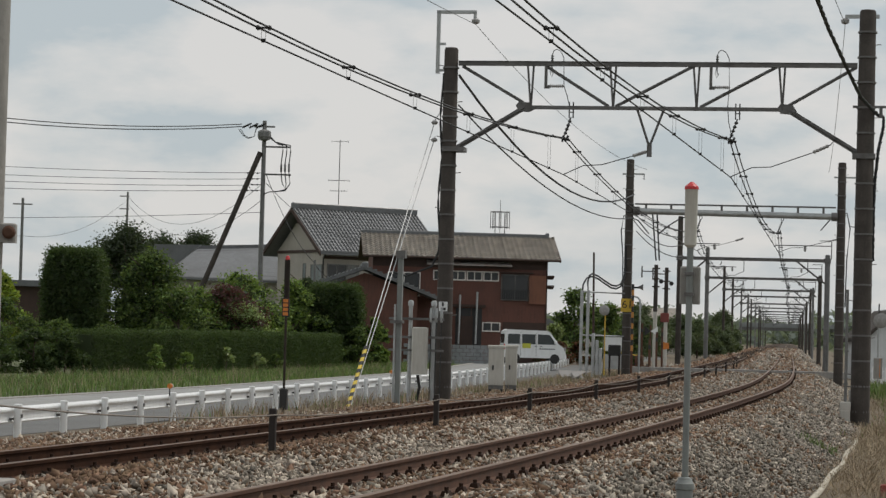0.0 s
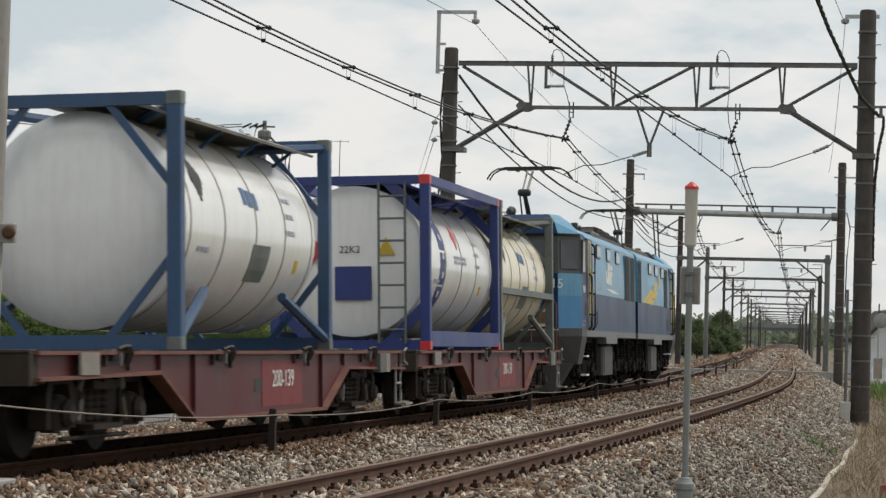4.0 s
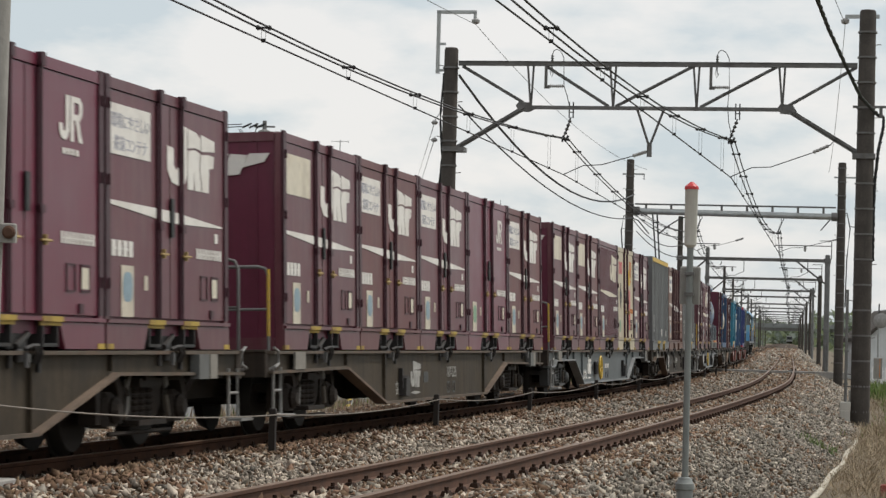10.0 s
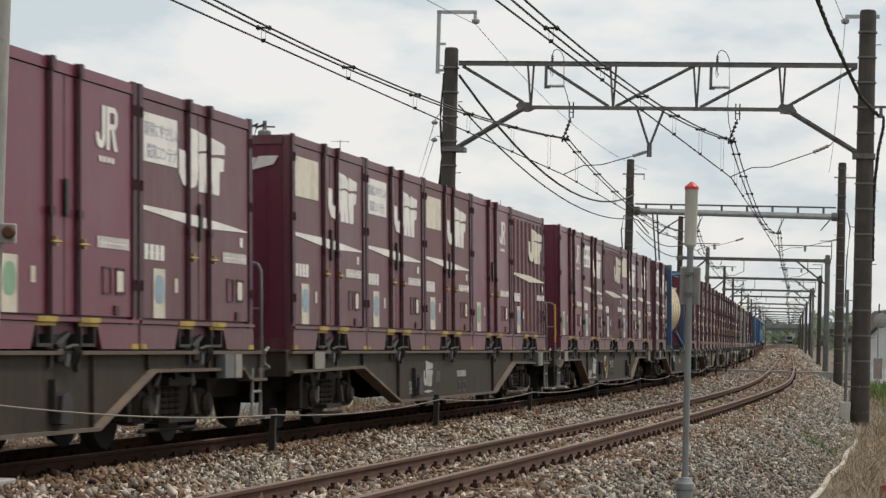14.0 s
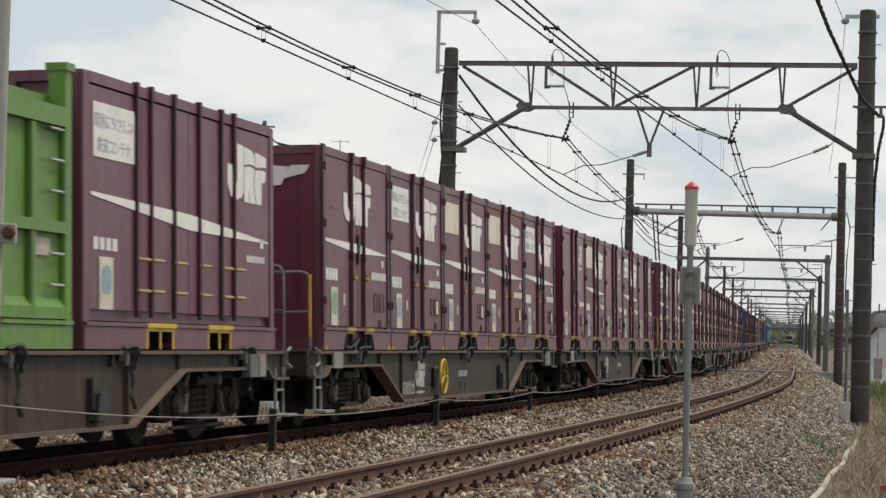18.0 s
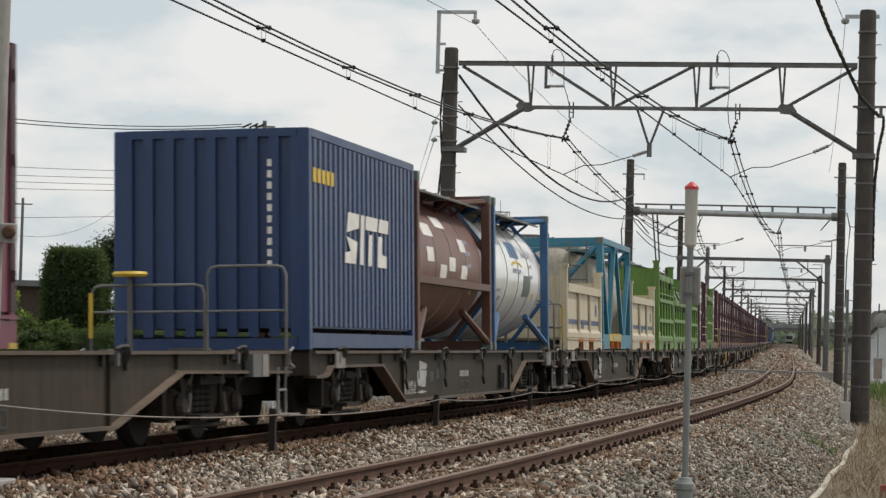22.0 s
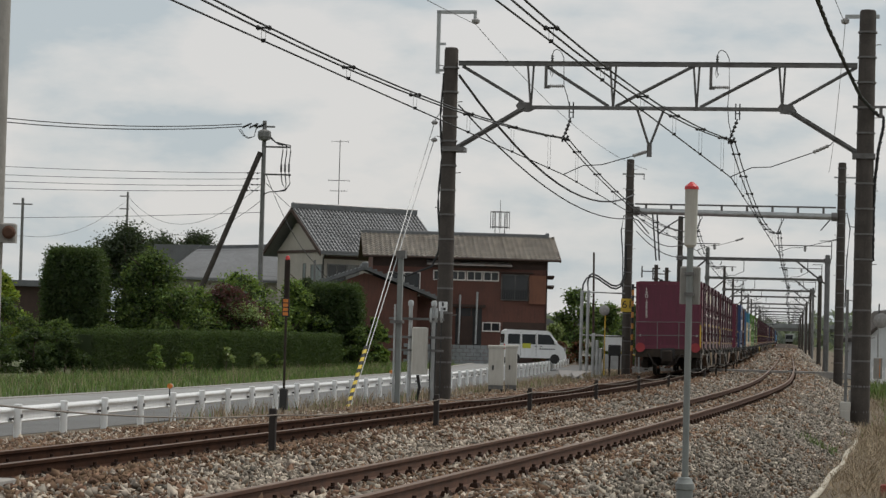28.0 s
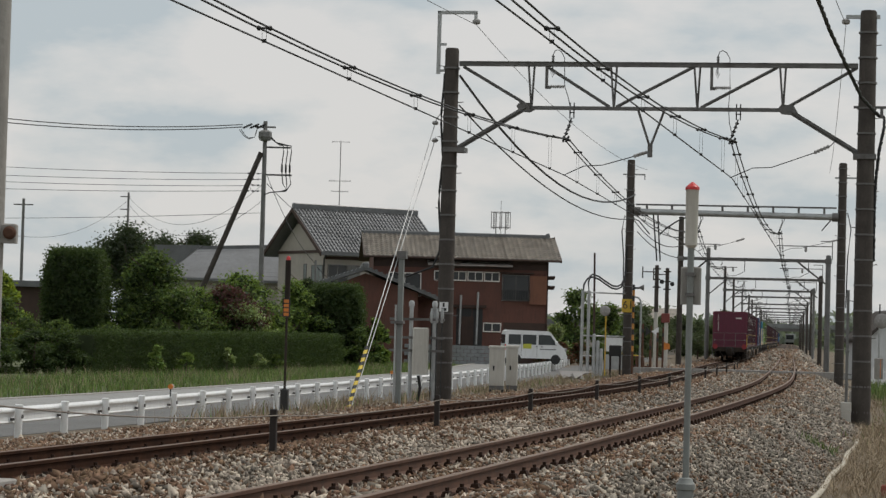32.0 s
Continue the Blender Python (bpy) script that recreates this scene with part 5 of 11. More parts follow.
            part("wheel_stem", Mesh().tube((half - 0.12, 0.66, 0.95), (half - 0.12, 0.66, 1.88), 0.03, n=8), M["beam"], t)
    if red:
        part("corner_plate", Mesh().box(half - 1.75, half - 1.35, -1.215, -1.19, 0.74, 0.93), M["red"], t)
        part("number_board", Mesh().box(0.0, 1.7, -1.186, -1.181, 0.36, 0.88), M["red_board"], t)
    if brake:
        b = Mesh()
        b.ring(0.25, 0.02)
        for k in range(5):
            a0 = 2 * math.pi * k / 5
            b.tube((0, 0, 0), (0.25 * math.cos(a0), 0, 0.25 * math.sin(a0)), 0.015, n=6)
        b.tube((0, 0, 0), (0, 0.12, 0), 0.04, n=8)
        part("brake_wheel", b, M[brake], t, at=pose(-1.95, -1.3, 0.6), label="spoked hand brake wheel")
        part("brake_box", Mesh().chamfer(-2.3, -2.0, -1.26, -1.18, 0.45, 0.75, 0.03), M["lock_black"], t)
    span = {5: [(i - 2) * 3.77 + 0.05 for i in range(5)], 3: [-8.2, -4.4, -1.6, 1.6, 4.4, 8.2], 2: [-4.9, -1.6, 1.6, 4.9]}[boxes]
    for x in span:
        container_lock(t, x + shift, boxes == 3)
    part("card_frame", Mesh().box(-half + 0.95, -half + 1.42, -1.27, -1.245, 0.77, 0.97), M["box_card"], t)
    part("card_box", Mesh().box(half - 1.68, half - 1.36, -1.3, -1.2, 0.7, 0.95), M["card_grey"], t)
    part("card_frame", Mesh().box(half - 1.25, half - 1.02, -1.28, -1.24, 0.7, 0.95), M["box_card"], t)
    b = Mesh()
    b.tube((-2.2, -0.3, 0.5), (-0.4, -0.3, 0.5), 0.2, n=12)
    b.chamfer(0.4, 1.5, -0.7, -0.1, 0.35, 0.75, 0.04)
    part("brake_gear", b, M["bogie"], t)
    spread = 7.1 if length > 18 else 4.85
    for x in (-spread, spread):
        bogie(t, x, bogie_mat)
    return t


def emblem(b, x, z, w, h, y):
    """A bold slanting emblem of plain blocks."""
    def q(pts):
        b.prism([(x + u * w, z + v * h) for u, v in pts], y - 0.004, y, "y")
    q([(0.24, 1), (0.405, 0.98), (0.405, 0.22), (0.36, 0.08), (0.24, 0.02), (0.09, 0.06), (0.0, 0.24), (0.0, 0.62), (0.13, 0.6), (0.13, 0.34), (0.18, 0.26), (0.24, 0.32)])
    q([(0.42, 0.97), (0.60, 0.94), (0.69, 0.86), (0.69, 0.67), (0.56, 0.69), (0.42, 0.65)])
    q([(0.42, 0.61), (0.56, 0.655), (0.69, 0.62), (0.66, 0.36), (0.715, 0.0), (0.57, 0.0), (0.55, 0.3), (0.54, 0.0), (0.42, 0.0)])
    q([(0.705, 0.93), (1.0, 0.87), (1.0, 0.7), (0.85, 0.68), (0.705, 0.65)])
    q([(0.705, 0.6), (0.85, 0.63), (0.99, 0.62), (0.97, 0.42), (0.88, 0.4), (0.87, 0.0), (0.735, 0.0), (0.68, 0.36)])


def small_emblem(b, x, z, w, h, y):
    def q(pts):
        b.prism([(x + u * w, z + v * h) for u, v in pts], y - 0.004, y, "y")
    q([(0.28, 1), (0.43, 1), (0.43, 0.24), (0.36, 0.07), (0.24, 0.0), (0.08, 0.05), (0, 0.2), (0, 0.36), (0.14, 0.36), (0.17, 0.2), (0.25, 0.2), (0.28, 0.28)])
    q([(0.48, 1), (0.63, 1), (0.63, 0), (0.48, 0)])
    q([(0.63, 1), (0.88, 1), (1, 0.88), (1, 0.62), (0.88, 0.48), (0.63, 0.48), (0.63, 0.61), (0.82, 0.61), (0.86, 0.66), (0.86, 0.83), (0.82, 0.87), (0.63, 0.87)])
    q([(0.70, 0.48), (0.85, 0.48), (1.0, 0), (0.84, 0)])


def text_bars(b, x, z, w, h, y, cols, rows, fill=0.72):
    dx, dz = w / cols, h / rows
    for r in range(rows):
        for c in range(cols):
            b.box(x + c * dx, x + c * dx + dx * fill, y - 0.004, y, z + r * dz, z + r * dz + dz * fill)


def print_run(b, x, z, w, h, y, cols, fill=0.7):
    """A run of worn print as one plain bar, notched between its marks."""
    d, pts = w / cols, [(x, z)]
    for c in range(cols):
        x1 = x + d * (c + fill)
        pts.append((x1, z))
        if c < cols - 1:
            pts += [(x1, z + h * 0.42), (x + d * (c + 1), z + h * 0.42), (x + d * (c + 1), z)]
    for c in reversed(range(cols)):
        x0 = x + d * c
        pts += [(x0 + d * fill, z + h), (x0, z + h)]
        if c:
            pts += [(x0, z + h * 0.52), (x0 - d * (1 - fill), z + h * 0.52)]
    b.prism(pts, y - 0.004, y, "y")


def frame_box(L, W, H, post=0.11, slot=0, top=0.1, foot=0.14):
    b = Mesh()
    for x in (-L / 2, L / 2 - post):
        for y in (-W / 2, W / 2 - post):
            b.chamfer(x, x + post, y, y + post, 0, H, 0.012, slot)
    for y in (-W / 2, W / 2 - 0.07):
        b.box(-L / 2 + post, L / 2 - post, y, y + 0.07, H - top, H, slot)
    for x in (-L / 2, L / 2 - 0.07):
        b.box(x, x + 0.07, -W / 2 + post, W / 2 - post, H - top, H, slot)
        b.box(x, x + 0.07, -W / 2 + post, W / 2 - post, 0, foot, slot)
    return b


def pockets(t, L, W, xs, body, edge, w=0.36, h=0.2, lock=True):
    """The foot of a container: aprons either side of the fork pockets, which go through it."""
    stops = [-L / 2 + 0.002]
    for x in sorted(xs):
        stops += [x - w / 2, x + w / 2]
    stops.append(L / 2 - 0.002)
    runs = list(zip(stops[0::2], stops[1::2]))
    for k, (a, c) in enumerate(runs):
        if lock and 0 < k < len(runs) - 1:
            continue
        b = Mesh()
        for y0, y1 in ((-W / 2 - 0.012, -W / 2 + 0.06), (W / 2 - 0.06, W / 2 + 0.012)):
            g = 0.13 if lock else 0.0
            b.prism([(a + (0.0 if k == 0 else g), 0.0), (c - (g if k < len(runs) - 1 else 0.0), 0.0), (c, h), (a, h)], y0, y1, "y")
        b.box(a + 0.2, c - 0.2, -W / 2 + 0.06, W / 2 - 0.06, 0.06, 0.12)
        part("apron", b, body, t)
    b = Mesh()
    for y0, y1 in ((-W / 2 - 0.03, -W / 2 + 0.05), (W / 2 - 0.05, W / 2 + 0.03)):
        b.box(-L / 2 + 0.01, L / 2 - 0.01, y0, y1, h + 0.01, h + 0.045)
    b.box(-L / 2 + 0.2, L / 2 - 0.2, -W / 2 + 0.05, W / 2 - 0.05, h, h + 0.05)
    part("sill", b, body, t)
    if edge:
        for x in xs:
            b = Mesh()
            b.box(x - w / 2 - 0.03, x + w / 2 + 0.03, -W / 2 - 0.036, -W / 2 - 0.031, h + 0.004, h + 0.05)
            b.box(x - w / 2 - 0.03, x + w / 2 + 0.03, -W / 2 - 0.014, -W / 2 - 0.004, h - 0.03, h + 0.008)
            # black lining, slot 1: the recess's darkness given by colour
            if lock:
                b.box(x - w / 2 + 0.03, x + w / 2 - 0.03, -W / 2 - 0.01, -W / 2 + 0.3, 0.02, 0.05, 1)
                b.box(x - w / 2 + 0.03, x - w / 2 + 0.06, -W / 2 - 0.01, -W / 2 + 0.3, 0.05, h - 0.005, 1)
                b.box(x + w / 2 - 0.06, x + w / 2 - 0.03, -W / 2 - 0.01, -W / 2 + 0.3, 0.05, h - 0.005, 1)
            part("pocket_mark", b, [edge, M["lock_black"]], t, "worn yellow pocket edging")
    if edge and not lock:
        for x in xs:
            for dx in (-w / 2, -0.02, w / 2 - 0.04):
                part("pocket_post", Mesh().box(x + dx, x + dx + 0.04, -W / 2 - 0.014, -W / 2 - 0.004, 0.0, h + 0.005), edge, t)
    # black box behind the pockets stands in for the shade inside them
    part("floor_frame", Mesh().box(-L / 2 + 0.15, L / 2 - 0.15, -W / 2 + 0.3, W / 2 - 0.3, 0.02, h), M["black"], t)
    if lock:
        b = Mesh()
        b.chamfer(-0.2, 0.2, -W / 2 + 0.06, -W / 2 + 0.25, 0.0, 0.17, 0.03)
        b.tube((-0.12, -W / 2 + 0.04, 0.02), (0.14, -W / 2 + 0.04, 0.13), 0.03, n=6)
        part("twist_lock", b, M["lock_black"], t)


def build_box12(style, paint, label, end_mark="", height=BOX_H):
    """The five-ton container: two side doors closed by upright rods, fork pockets, hinges proud of the roof."""
    L, W, H = 3.715, BOX_W, height
    y = -W / 2
    t = thing("freight_container", label, "container", group="small containers on the wagons")
    body = M[paint]
    b = Mesh()
    b.box(-L / 2 + 0.022, L / 2 - 0.022, y + 0.05, -y - 0.05, 0.13, H - 0.02)
    part("shell", b, [M["maroon_end"]], t)
    part("corner_frame", frame_box(L, W, H), body, t)
    xs = (-0.5, 0.54)
    pockets(t, L, W, xs, body, M["worn_yellow"], 0.42, 0.23)
    ribbed = style in ("C", "D")
    for sgn in (1, -1):
        for x0, x1 in ((-L / 2 + 0.115, -0.015), (0.015, L / 2 - 0.115)):
            b = Mesh()
            yy = (y + 0.012) if sgn > 0 else (-y - 0.042)
            b.box(x0, x1, yy, yy + 0.03, 0.30, H - 0.11)
            door = part("side_door", b, body, t)
            if sgn > 0 and style == "N":
                for z in (0.65, 1.0, 1.75):
                    part("door_strip", Mesh().box(x0 + 0.35, x1 - 0.45, yy - 0.006, yy, z, z + 0.025), body, door)
            if ribbed and sgn > 0:
                n = 8 if style == "C" else 4
                me = Mesh().prism([(-0.075, 0.012), (-0.04, -0.02), (0.04, -0.02), (0.075, 0.012)], 0.34, H - 0.16, "z").data("rib", body)
                for k in range(n):
                    part("rib", me, None, door, at=pose(x0 + (k + 0.5) * (x1 - x0) / n, y, 0))
    if not ribbed:
        for sgn, yy in ((1, y - 0.012), (-1, -y + 0.012)):
            for x in (-0.38, 0.30):
                b = Mesh()
                b.tube((x, yy, 0.3), (x, yy, H - 0.05), 0.022, n=8)
                b.box(x - 0.05, x + 0.05, min(yy, yy + sgn * 0.03), max(yy, yy + sgn * 0.03), 0.3, H - 0.12)
                b.box(x - 0.045, x + 0.045, yy - 0.035, yy + 0.035, H - 0.1, H + 0.015)
                b.box(x - 0.05, x + 0.05, yy - 0.03, yy + 0.03, 1.15, 1.22)
                rod = part("lock_rod", b, M["seam"], t)
                if sgn > 0:
                    b = Mesh()
                    b.tube((x - 0.04, yy - 0.03, 0.92), (x + 0.14, yy - 0.045, 0.92), 0.013, n=6)
                    b.box(x + 0.03, x + 0.06, yy - 0.045, yy, 0.88, 0.97)
                    part("door_handle", b, M["brass"], rod)
        b = Mesh()
        b.box(-0.03, 0.06, y - 0.02, y, 1.1 if style != "J" else 1.15, 1.48)
        part("seal_slot", b, M["black"], t)
    for x in (-L / 2 + 0.06, L / 2 - 0.06):
        for z in (0.55, 1.5, 2.2):
            part("hinge", Mesh().tube((x, y - 0.012, z), (x, y - 0.012, z + 0.1), 0.02, n=6), M["seam"], t)
        part("edge_strip", Mesh().box(x - 0.06, x + 0.06, y - 0.006, y + 0.03, 0.3, H + 0.02), M["seam"], t)
    b = Mesh()
    b.box(-L / 2 + 0.07, L / 2 - 0.07, y + 0.07, -y - 0.07, H - 0.02, H + 0.012)
    for k in range(5):
        x = -1.5 + k * 0.75
        b.box(x - 0.03, x + 0.03, y + 0.1, -y - 0.1, H + 0.012, H + 0.03)
    part("roof", b, M["maroon_end"], t)
    b = Mesh()
    for k in range(4):
        yk = -0.9 + k * 0.6
        b.box(-L / 2 + 0.012, -L / 2 + 0.03, yk - 0.012, yk + 0.012, 0.16, H - 0.1)
    part("end_ribs", b, M["maroon_end"], t)
    yo = y - (0.022 if ribbed else -0.008)
    b = Mesh()
    if style in ("P", "T", "Q", "N", "C", "D"):
        emblem(b, {"C": 0.15, "N": -0.74, "Q": -0.64}.get(style, -0.1), 1.61, 1.35 if style == "C" else 1.52, 0.63, yo)
        part("emblem", b, M["mark_cream" if style in ("C", "D") else "mark"], t)
        b = Mesh()
        b.prism([(-1.72, 1.375), (0.0, 1.36), (1.68, 1.28), (1.68, 1.265), (0.0, 1.24), (-1.72, 1.335)], yo - 0.004, yo, "y")
        part("stripe", b, M["mark_cream" if style in ("C", "D") else "mark"], t)
    else:
        small_emblem(b, 0.78, 1.82, 0.56, 0.40, yo)
        part("emblem", b, M["mark"], t)
        b = Mesh()
        text_bars(b, 0.86, 1.7, 0.42, 0.075, yo, 4, 1)
        part("stencil", b, M["mark"], t)
    if style in ("P", "T", "Q"):
        panel = part("panel", Mesh().box(-1.72, -0.6 if style != "Q" else -0.7, yo - 0.004, yo, 1.8, 2.27), M["mark_cream" if style == "P" else "mark"], t)
        if style != "P":
            for text, zz in (("環境にやさしい", 2.06), ("鉄道コンテナ", 1.85)):
                letters(text, 0.112, M["print"], panel, Matrix.Translation((-1.16, yo - 0.005, zz)) @ Matrix.Rotation(math.pi / 2, 4, "X"))
    b = Mesh()
    if style != "J":
        print_run(b, -1.68, 0.86, 0.62, 0.15, yo, 4, 0.74)
        part("stencil", b, M["mark"], t)
        b = Mesh()
    print_run(b, 0.82, 0.92, 0.86, 0.105, yo, 9, 0.62)
    part("stencil", b, M["mark"], t)
    if style != "J":
        part("stencil_square", Mesh().box(1.42, 1.52, yo - 0.004, yo, 1.1, 1.2), M["mark"], t)
    for x in (0.95, 1.3):
        b = Mesh()
        for x0, x1, z0, z1 in ((x, x + 0.22, 0.5, 0.515), (x, x + 0.22, 0.735, 0.75), (x, x + 0.015, 0.5, 0.75), (x + 0.205, x + 0.22, 0.5, 0.75)):
            b.box(x0, x1, yo - 0.008, yo, z0, z1)
        part("label_holder", b, M["seam"], t)
    if style in ("T", "Q", "P", "J"):
        part("waybill_card", Mesh().box(1.32, 1.5, yo - 0.004, yo, 0.53, 0.72), M["mark_cream"], t)
    part("seal_box", Mesh().box(1.25, 1.36, yo - 0.014, yo, 0.31, 0.4), M["seam"], t)
    card = part("waybill_card", Mesh().box(-1.42, -1.08, yo - 0.004, yo, 0.3, 0.78), M["mark_cream"], t)
    part("waybill_print", Mesh().prism(rounded(-1.38, -1.12, 0.44, 0.72, 0.1), yo - 0.008, yo - 0.004, "y"), M["tag_green" if style in ("J", "N", "t") else "tag_blue"], card)
    part("waybill_card", Mesh().box(-0.78, -0.68, yo - 0.004, yo, 0.56, 0.7), M["mark_cream"], t)
    for x in (-L / 2 + 0.09, L / 2 - 0.09):
        part("corner_mark", Mesh().box(x - 0.09, x + 0.09, y - 0.016, y + 0.02, 0.0, 0.05), M["worn_yellow"], t)
    b = Mesh()
    if style in ("J", "t"):
        for k in range(4):
            b.box(-L / 2 - 0.004, -L / 2 + 0.03, -0.78 + k * 0.1, -0.7 + k * 0.1, 2.02, 2.1)
    else:
        for pts in ([(-1.0, 2.0), (-0.86, 2.0), (-0.72, 2.26), (-0.9, 2.26)], [(-0.84, 2.0), (-0.6, 2.02), (-0.5, 2.24), (-0.7, 2.26)], [(-0.56, 2.1), (-0.3, 2.16), (-0.24, 2.26), (-0.48, 2.26)]):
            b.prism([(-0.2 - u - 1.1, v) for u, v in pts], -L / 2 - 0.004, -L / 2 + 0.03, "x")
    part("end_emblem", b, M["mark"], t)
    if end_mark:
        for k, ch in enumerate(end_mark):
            letters(ch, 0.13, M["mark"], t, Matrix.Translation((-L / 2 - 0.006, 0.83, 2.16 - 0.125 * k)) @ Matrix.Rotation(-math.pi / 2, 4, "Z") @ Matrix.Rotation(math.pi / 2, 4, "X"))
        b = Mesh()
        for yk in (-1.05, 1.05):
            b.tube((-L / 2 - 0.03, yk, 0.5), (-L / 2, yk, 0.5), 0.04, n=10)
        part("end_port", b, M["tank_grey"], t)
    return t


def build_box20(kind, label):
    """A twenty-foot box: corrugated, or with four locked door leaves in its side."""
    L, W = 6.06, 2.44
    paint, H, edge = {"grey": ("grey_box", 2.6, M["yellow"]), "blue": ("blue_box", 2.66, None), "plum": ("purple_box", 2.5, M["yellow"]), "brown": ("brown_box", 2.5, None)}[kind]
    y = -W / 2
    t = thing("freight_container", label, "container", group="long containers on the wagons")
    body = M[paint]
    b = Mesh()
    b.box(-L / 2 + 0.06, L / 2 - 0.06, y + 0.06, -y - 0.06, 0.26, H - 0.02)
    part("shell", b, body, t)
    part("corner_frame", frame_box(L, W, H, 0.15), body, t)
    if kind != "blue":
        pockets(t, L, W, (-0.95, 0.95), body, edge, 0.8, lock=False)
    else:
        b = Mesh()
        for yy in (y, -y - 0.06):
            b.box(-L / 2 + 0.15, L / 2 - 0.15, yy, yy + 0.06, 0.02, 0.2)
        part("foot_rail", b, body, t)
    corr = kind in ("grey", "blue")
    n = {"grey": 12, "blue": 22}.get(kind, 0)
    for k in range(n):
        xm = -L / 2 + 0.2 + (k + 0.5) * (L - 0.4) / n
        w = (L - 0.4) / n
        for sgn in (1, -1):
            b = Mesh()
            y0 = sgn * y
            k1, k2 = (0.24, 0.13) if kind == "grey" else (0.42, 0.25)
            b.prism([(xm - k1 * w, y0 + 0.06 * sgn), (xm - k2 * w, y0 + 0.002 * sgn), (xm + k2 * w, y0 + 0.002 * sgn), (xm + k1 * w, y0 + 0.06 * sgn)], 0.28, H - 0.11, "z")
            part("corrugation", b, body, t)
            if sgn > 0 and kind == "blue":
                break
    b = Mesh()
    for k in range(9 if corr else 5):
        yk = -1.05 + k * 2.1 / (8 if corr else 4)
        b.box(-L / 2 - 0.004, -L / 2 + 0.062, yk - 0.06, yk + 0.06, 0.16, H - 0.1)
    part("end_ribs", b, body, t)
    if kind == "grey":
        part("roof_rail", Mesh().box(-L / 2 + 0.15, L / 2 - 0.15, y - 0.008, y + 0.02, H - 0.13, H - 0.02), M["yellow"], t)
        b = Mesh()
        text_bars(b, -2.6, 0.5, 0.1, 0.5, y - 0.004, 1, 4)
        b.box(0.2, 0.4, y - 0.004, y, 0.4, 0.6)
        b.box(1.9, 2.1, y - 0.004, y, 0.4, 0.55)
        part("stencil", b, M["mark"], t)
    if kind == "blue":
        b = Mesh()
        # a row of plain slanting blocks
        for x0, pts in ((0.0, [(0.05, 0.5), (0.55, 0.5), (0.55, 0.36), (0.0, 0.3)]), (0.0, [(0, 0.26), (0.5, 0.22), (0.45, 0), (-0.05, 0), (-0.05, 0.1), (0.2, 0.12)]),
                        (0.64, [(0, 0), (0.16, 0), (0.16, 0.5), (0.0, 0.5)]), (0.92, [(-0.05, 0.5), (0.55, 0.5), (0.5, 0.36), (-0.05, 0.36)]), (1.04, [(0, 0), (0.17, 0), (0.17, 0.32), (0, 0.32)]),
                        (1.5, [(0.05, 0.5), (0.5, 0.5), (0.48, 0.36), (0.0, 0.36)]), (1.5, [(0, 0.32), (0.2, 0.32), (0.2, 0.14), (0.46, 0.12), (0.46, 0), (0, 0)])):
            b.prism([(x0 * 1.2 - 1.2 + u * 1.2 + v * 0.15, 1.1 + v * 1.3) for u, v in pts], y - 0.012, y - 0.004, "y")
        part("emblem", b, M["mark"], t)
        b = Mesh()
        text_bars(b, -2.85, 2.02, 1.1, 0.24, y - 0.004, 5, 1)
        part("stencil", b, M["gold"], t)
        b = Mesh()
        for k in range(10):
            b.box(-L / 2 - 0.012, -L / 2 - 0.004, -0.76, -0.705, 2.2 - k * 0.135, 2.285 - k * 0.135)
        part("end_stencil", b, M["mark"], t)
    if not corr:
        for x0, x1 in ((-2.86, -1.45), (-1.43, -0.02), (0.0, 1.42), (1.44, 2.86)):
            b = Mesh()
            b.box(x0, x1, y + 0.012, y + 0.045, 0.36, H - 0.12)
            part("side_door", b, body, t)
        for x in (-1.62, -1.2, -0.5, 0.3, 1.05, 1.5):
            b = Mesh()
            b.tube((x, y - 0.005, 0.3), (x, y - 0.005, H - 0.06), 0.024, n=8)
            b.box(x - 0.035, x + 0.035, y - 0.03, y + 0.03, H - 0.12, H + 0.025)
            rod = part("lock_rod", b, M["seam"], t)
            for z in (0.55, 0.85):
                b = Mesh()
                b.tube((x - 0.02, y - 0.03, z), (x + 0.24, y - 0.05, z), 0.02, n=6)
                part("door_handle", b, M["rust" if kind == "brown" else "brass"], rod)
        b = Mesh()
        emblem(b, 1.3, 1.6, 1.45, 0.62, y + 0.008)
        part("emblem", b, M["mark"], t)
        part("stripe", Mesh().prism([(-2.82, 1.42), (0.0, 1.36), (2.82, 1.2), (2.82, 1.18), (0.0, 1.2), (-2.82, 1.385)], y + 0.002, y + 0.008, "y"), M["mark"], t)
        b = Mesh()
        text_bars(b, -2.75, 0.9, 0.66, 0.16, y + 0.008, 4, 1)
        text_bars(b, 2.0, 0.95, 0.7, 0.12, y + 0.008, 6, 1, 0.62)
        b.box(2.5, 2.62, y + 0.002, y + 0.008, 1.12, 1.22)
        part("stencil", b, M["mark"], t)
        panel = part("panel", Mesh().box(-2.76, -1.66, y + 0.004, y + 0.009, 1.74, 2.24), M["mark"], t)
        for text, zz in (("環境にやさしい", 2.02), ("鉄道コンテナ", 1.8)):
            letters(text, 0.11, M["print"], panel, Matrix.Translation((-2.21, y + 0.003, zz)) @ Matrix.Rotation(math.pi / 2, 4, "X"))
        card = part("waybill_card", Mesh().box(-2.6, -2.24, y + 0.004, y + 0.009, 0.36, 0.84), M["mark_cream"], t)
        part("waybill_print", Mesh().prism(rounded(-2.55, -2.29, 0.5, 0.76, 0.1), y, y + 0.004, "y"), M["tag_blue"], card)
    return t


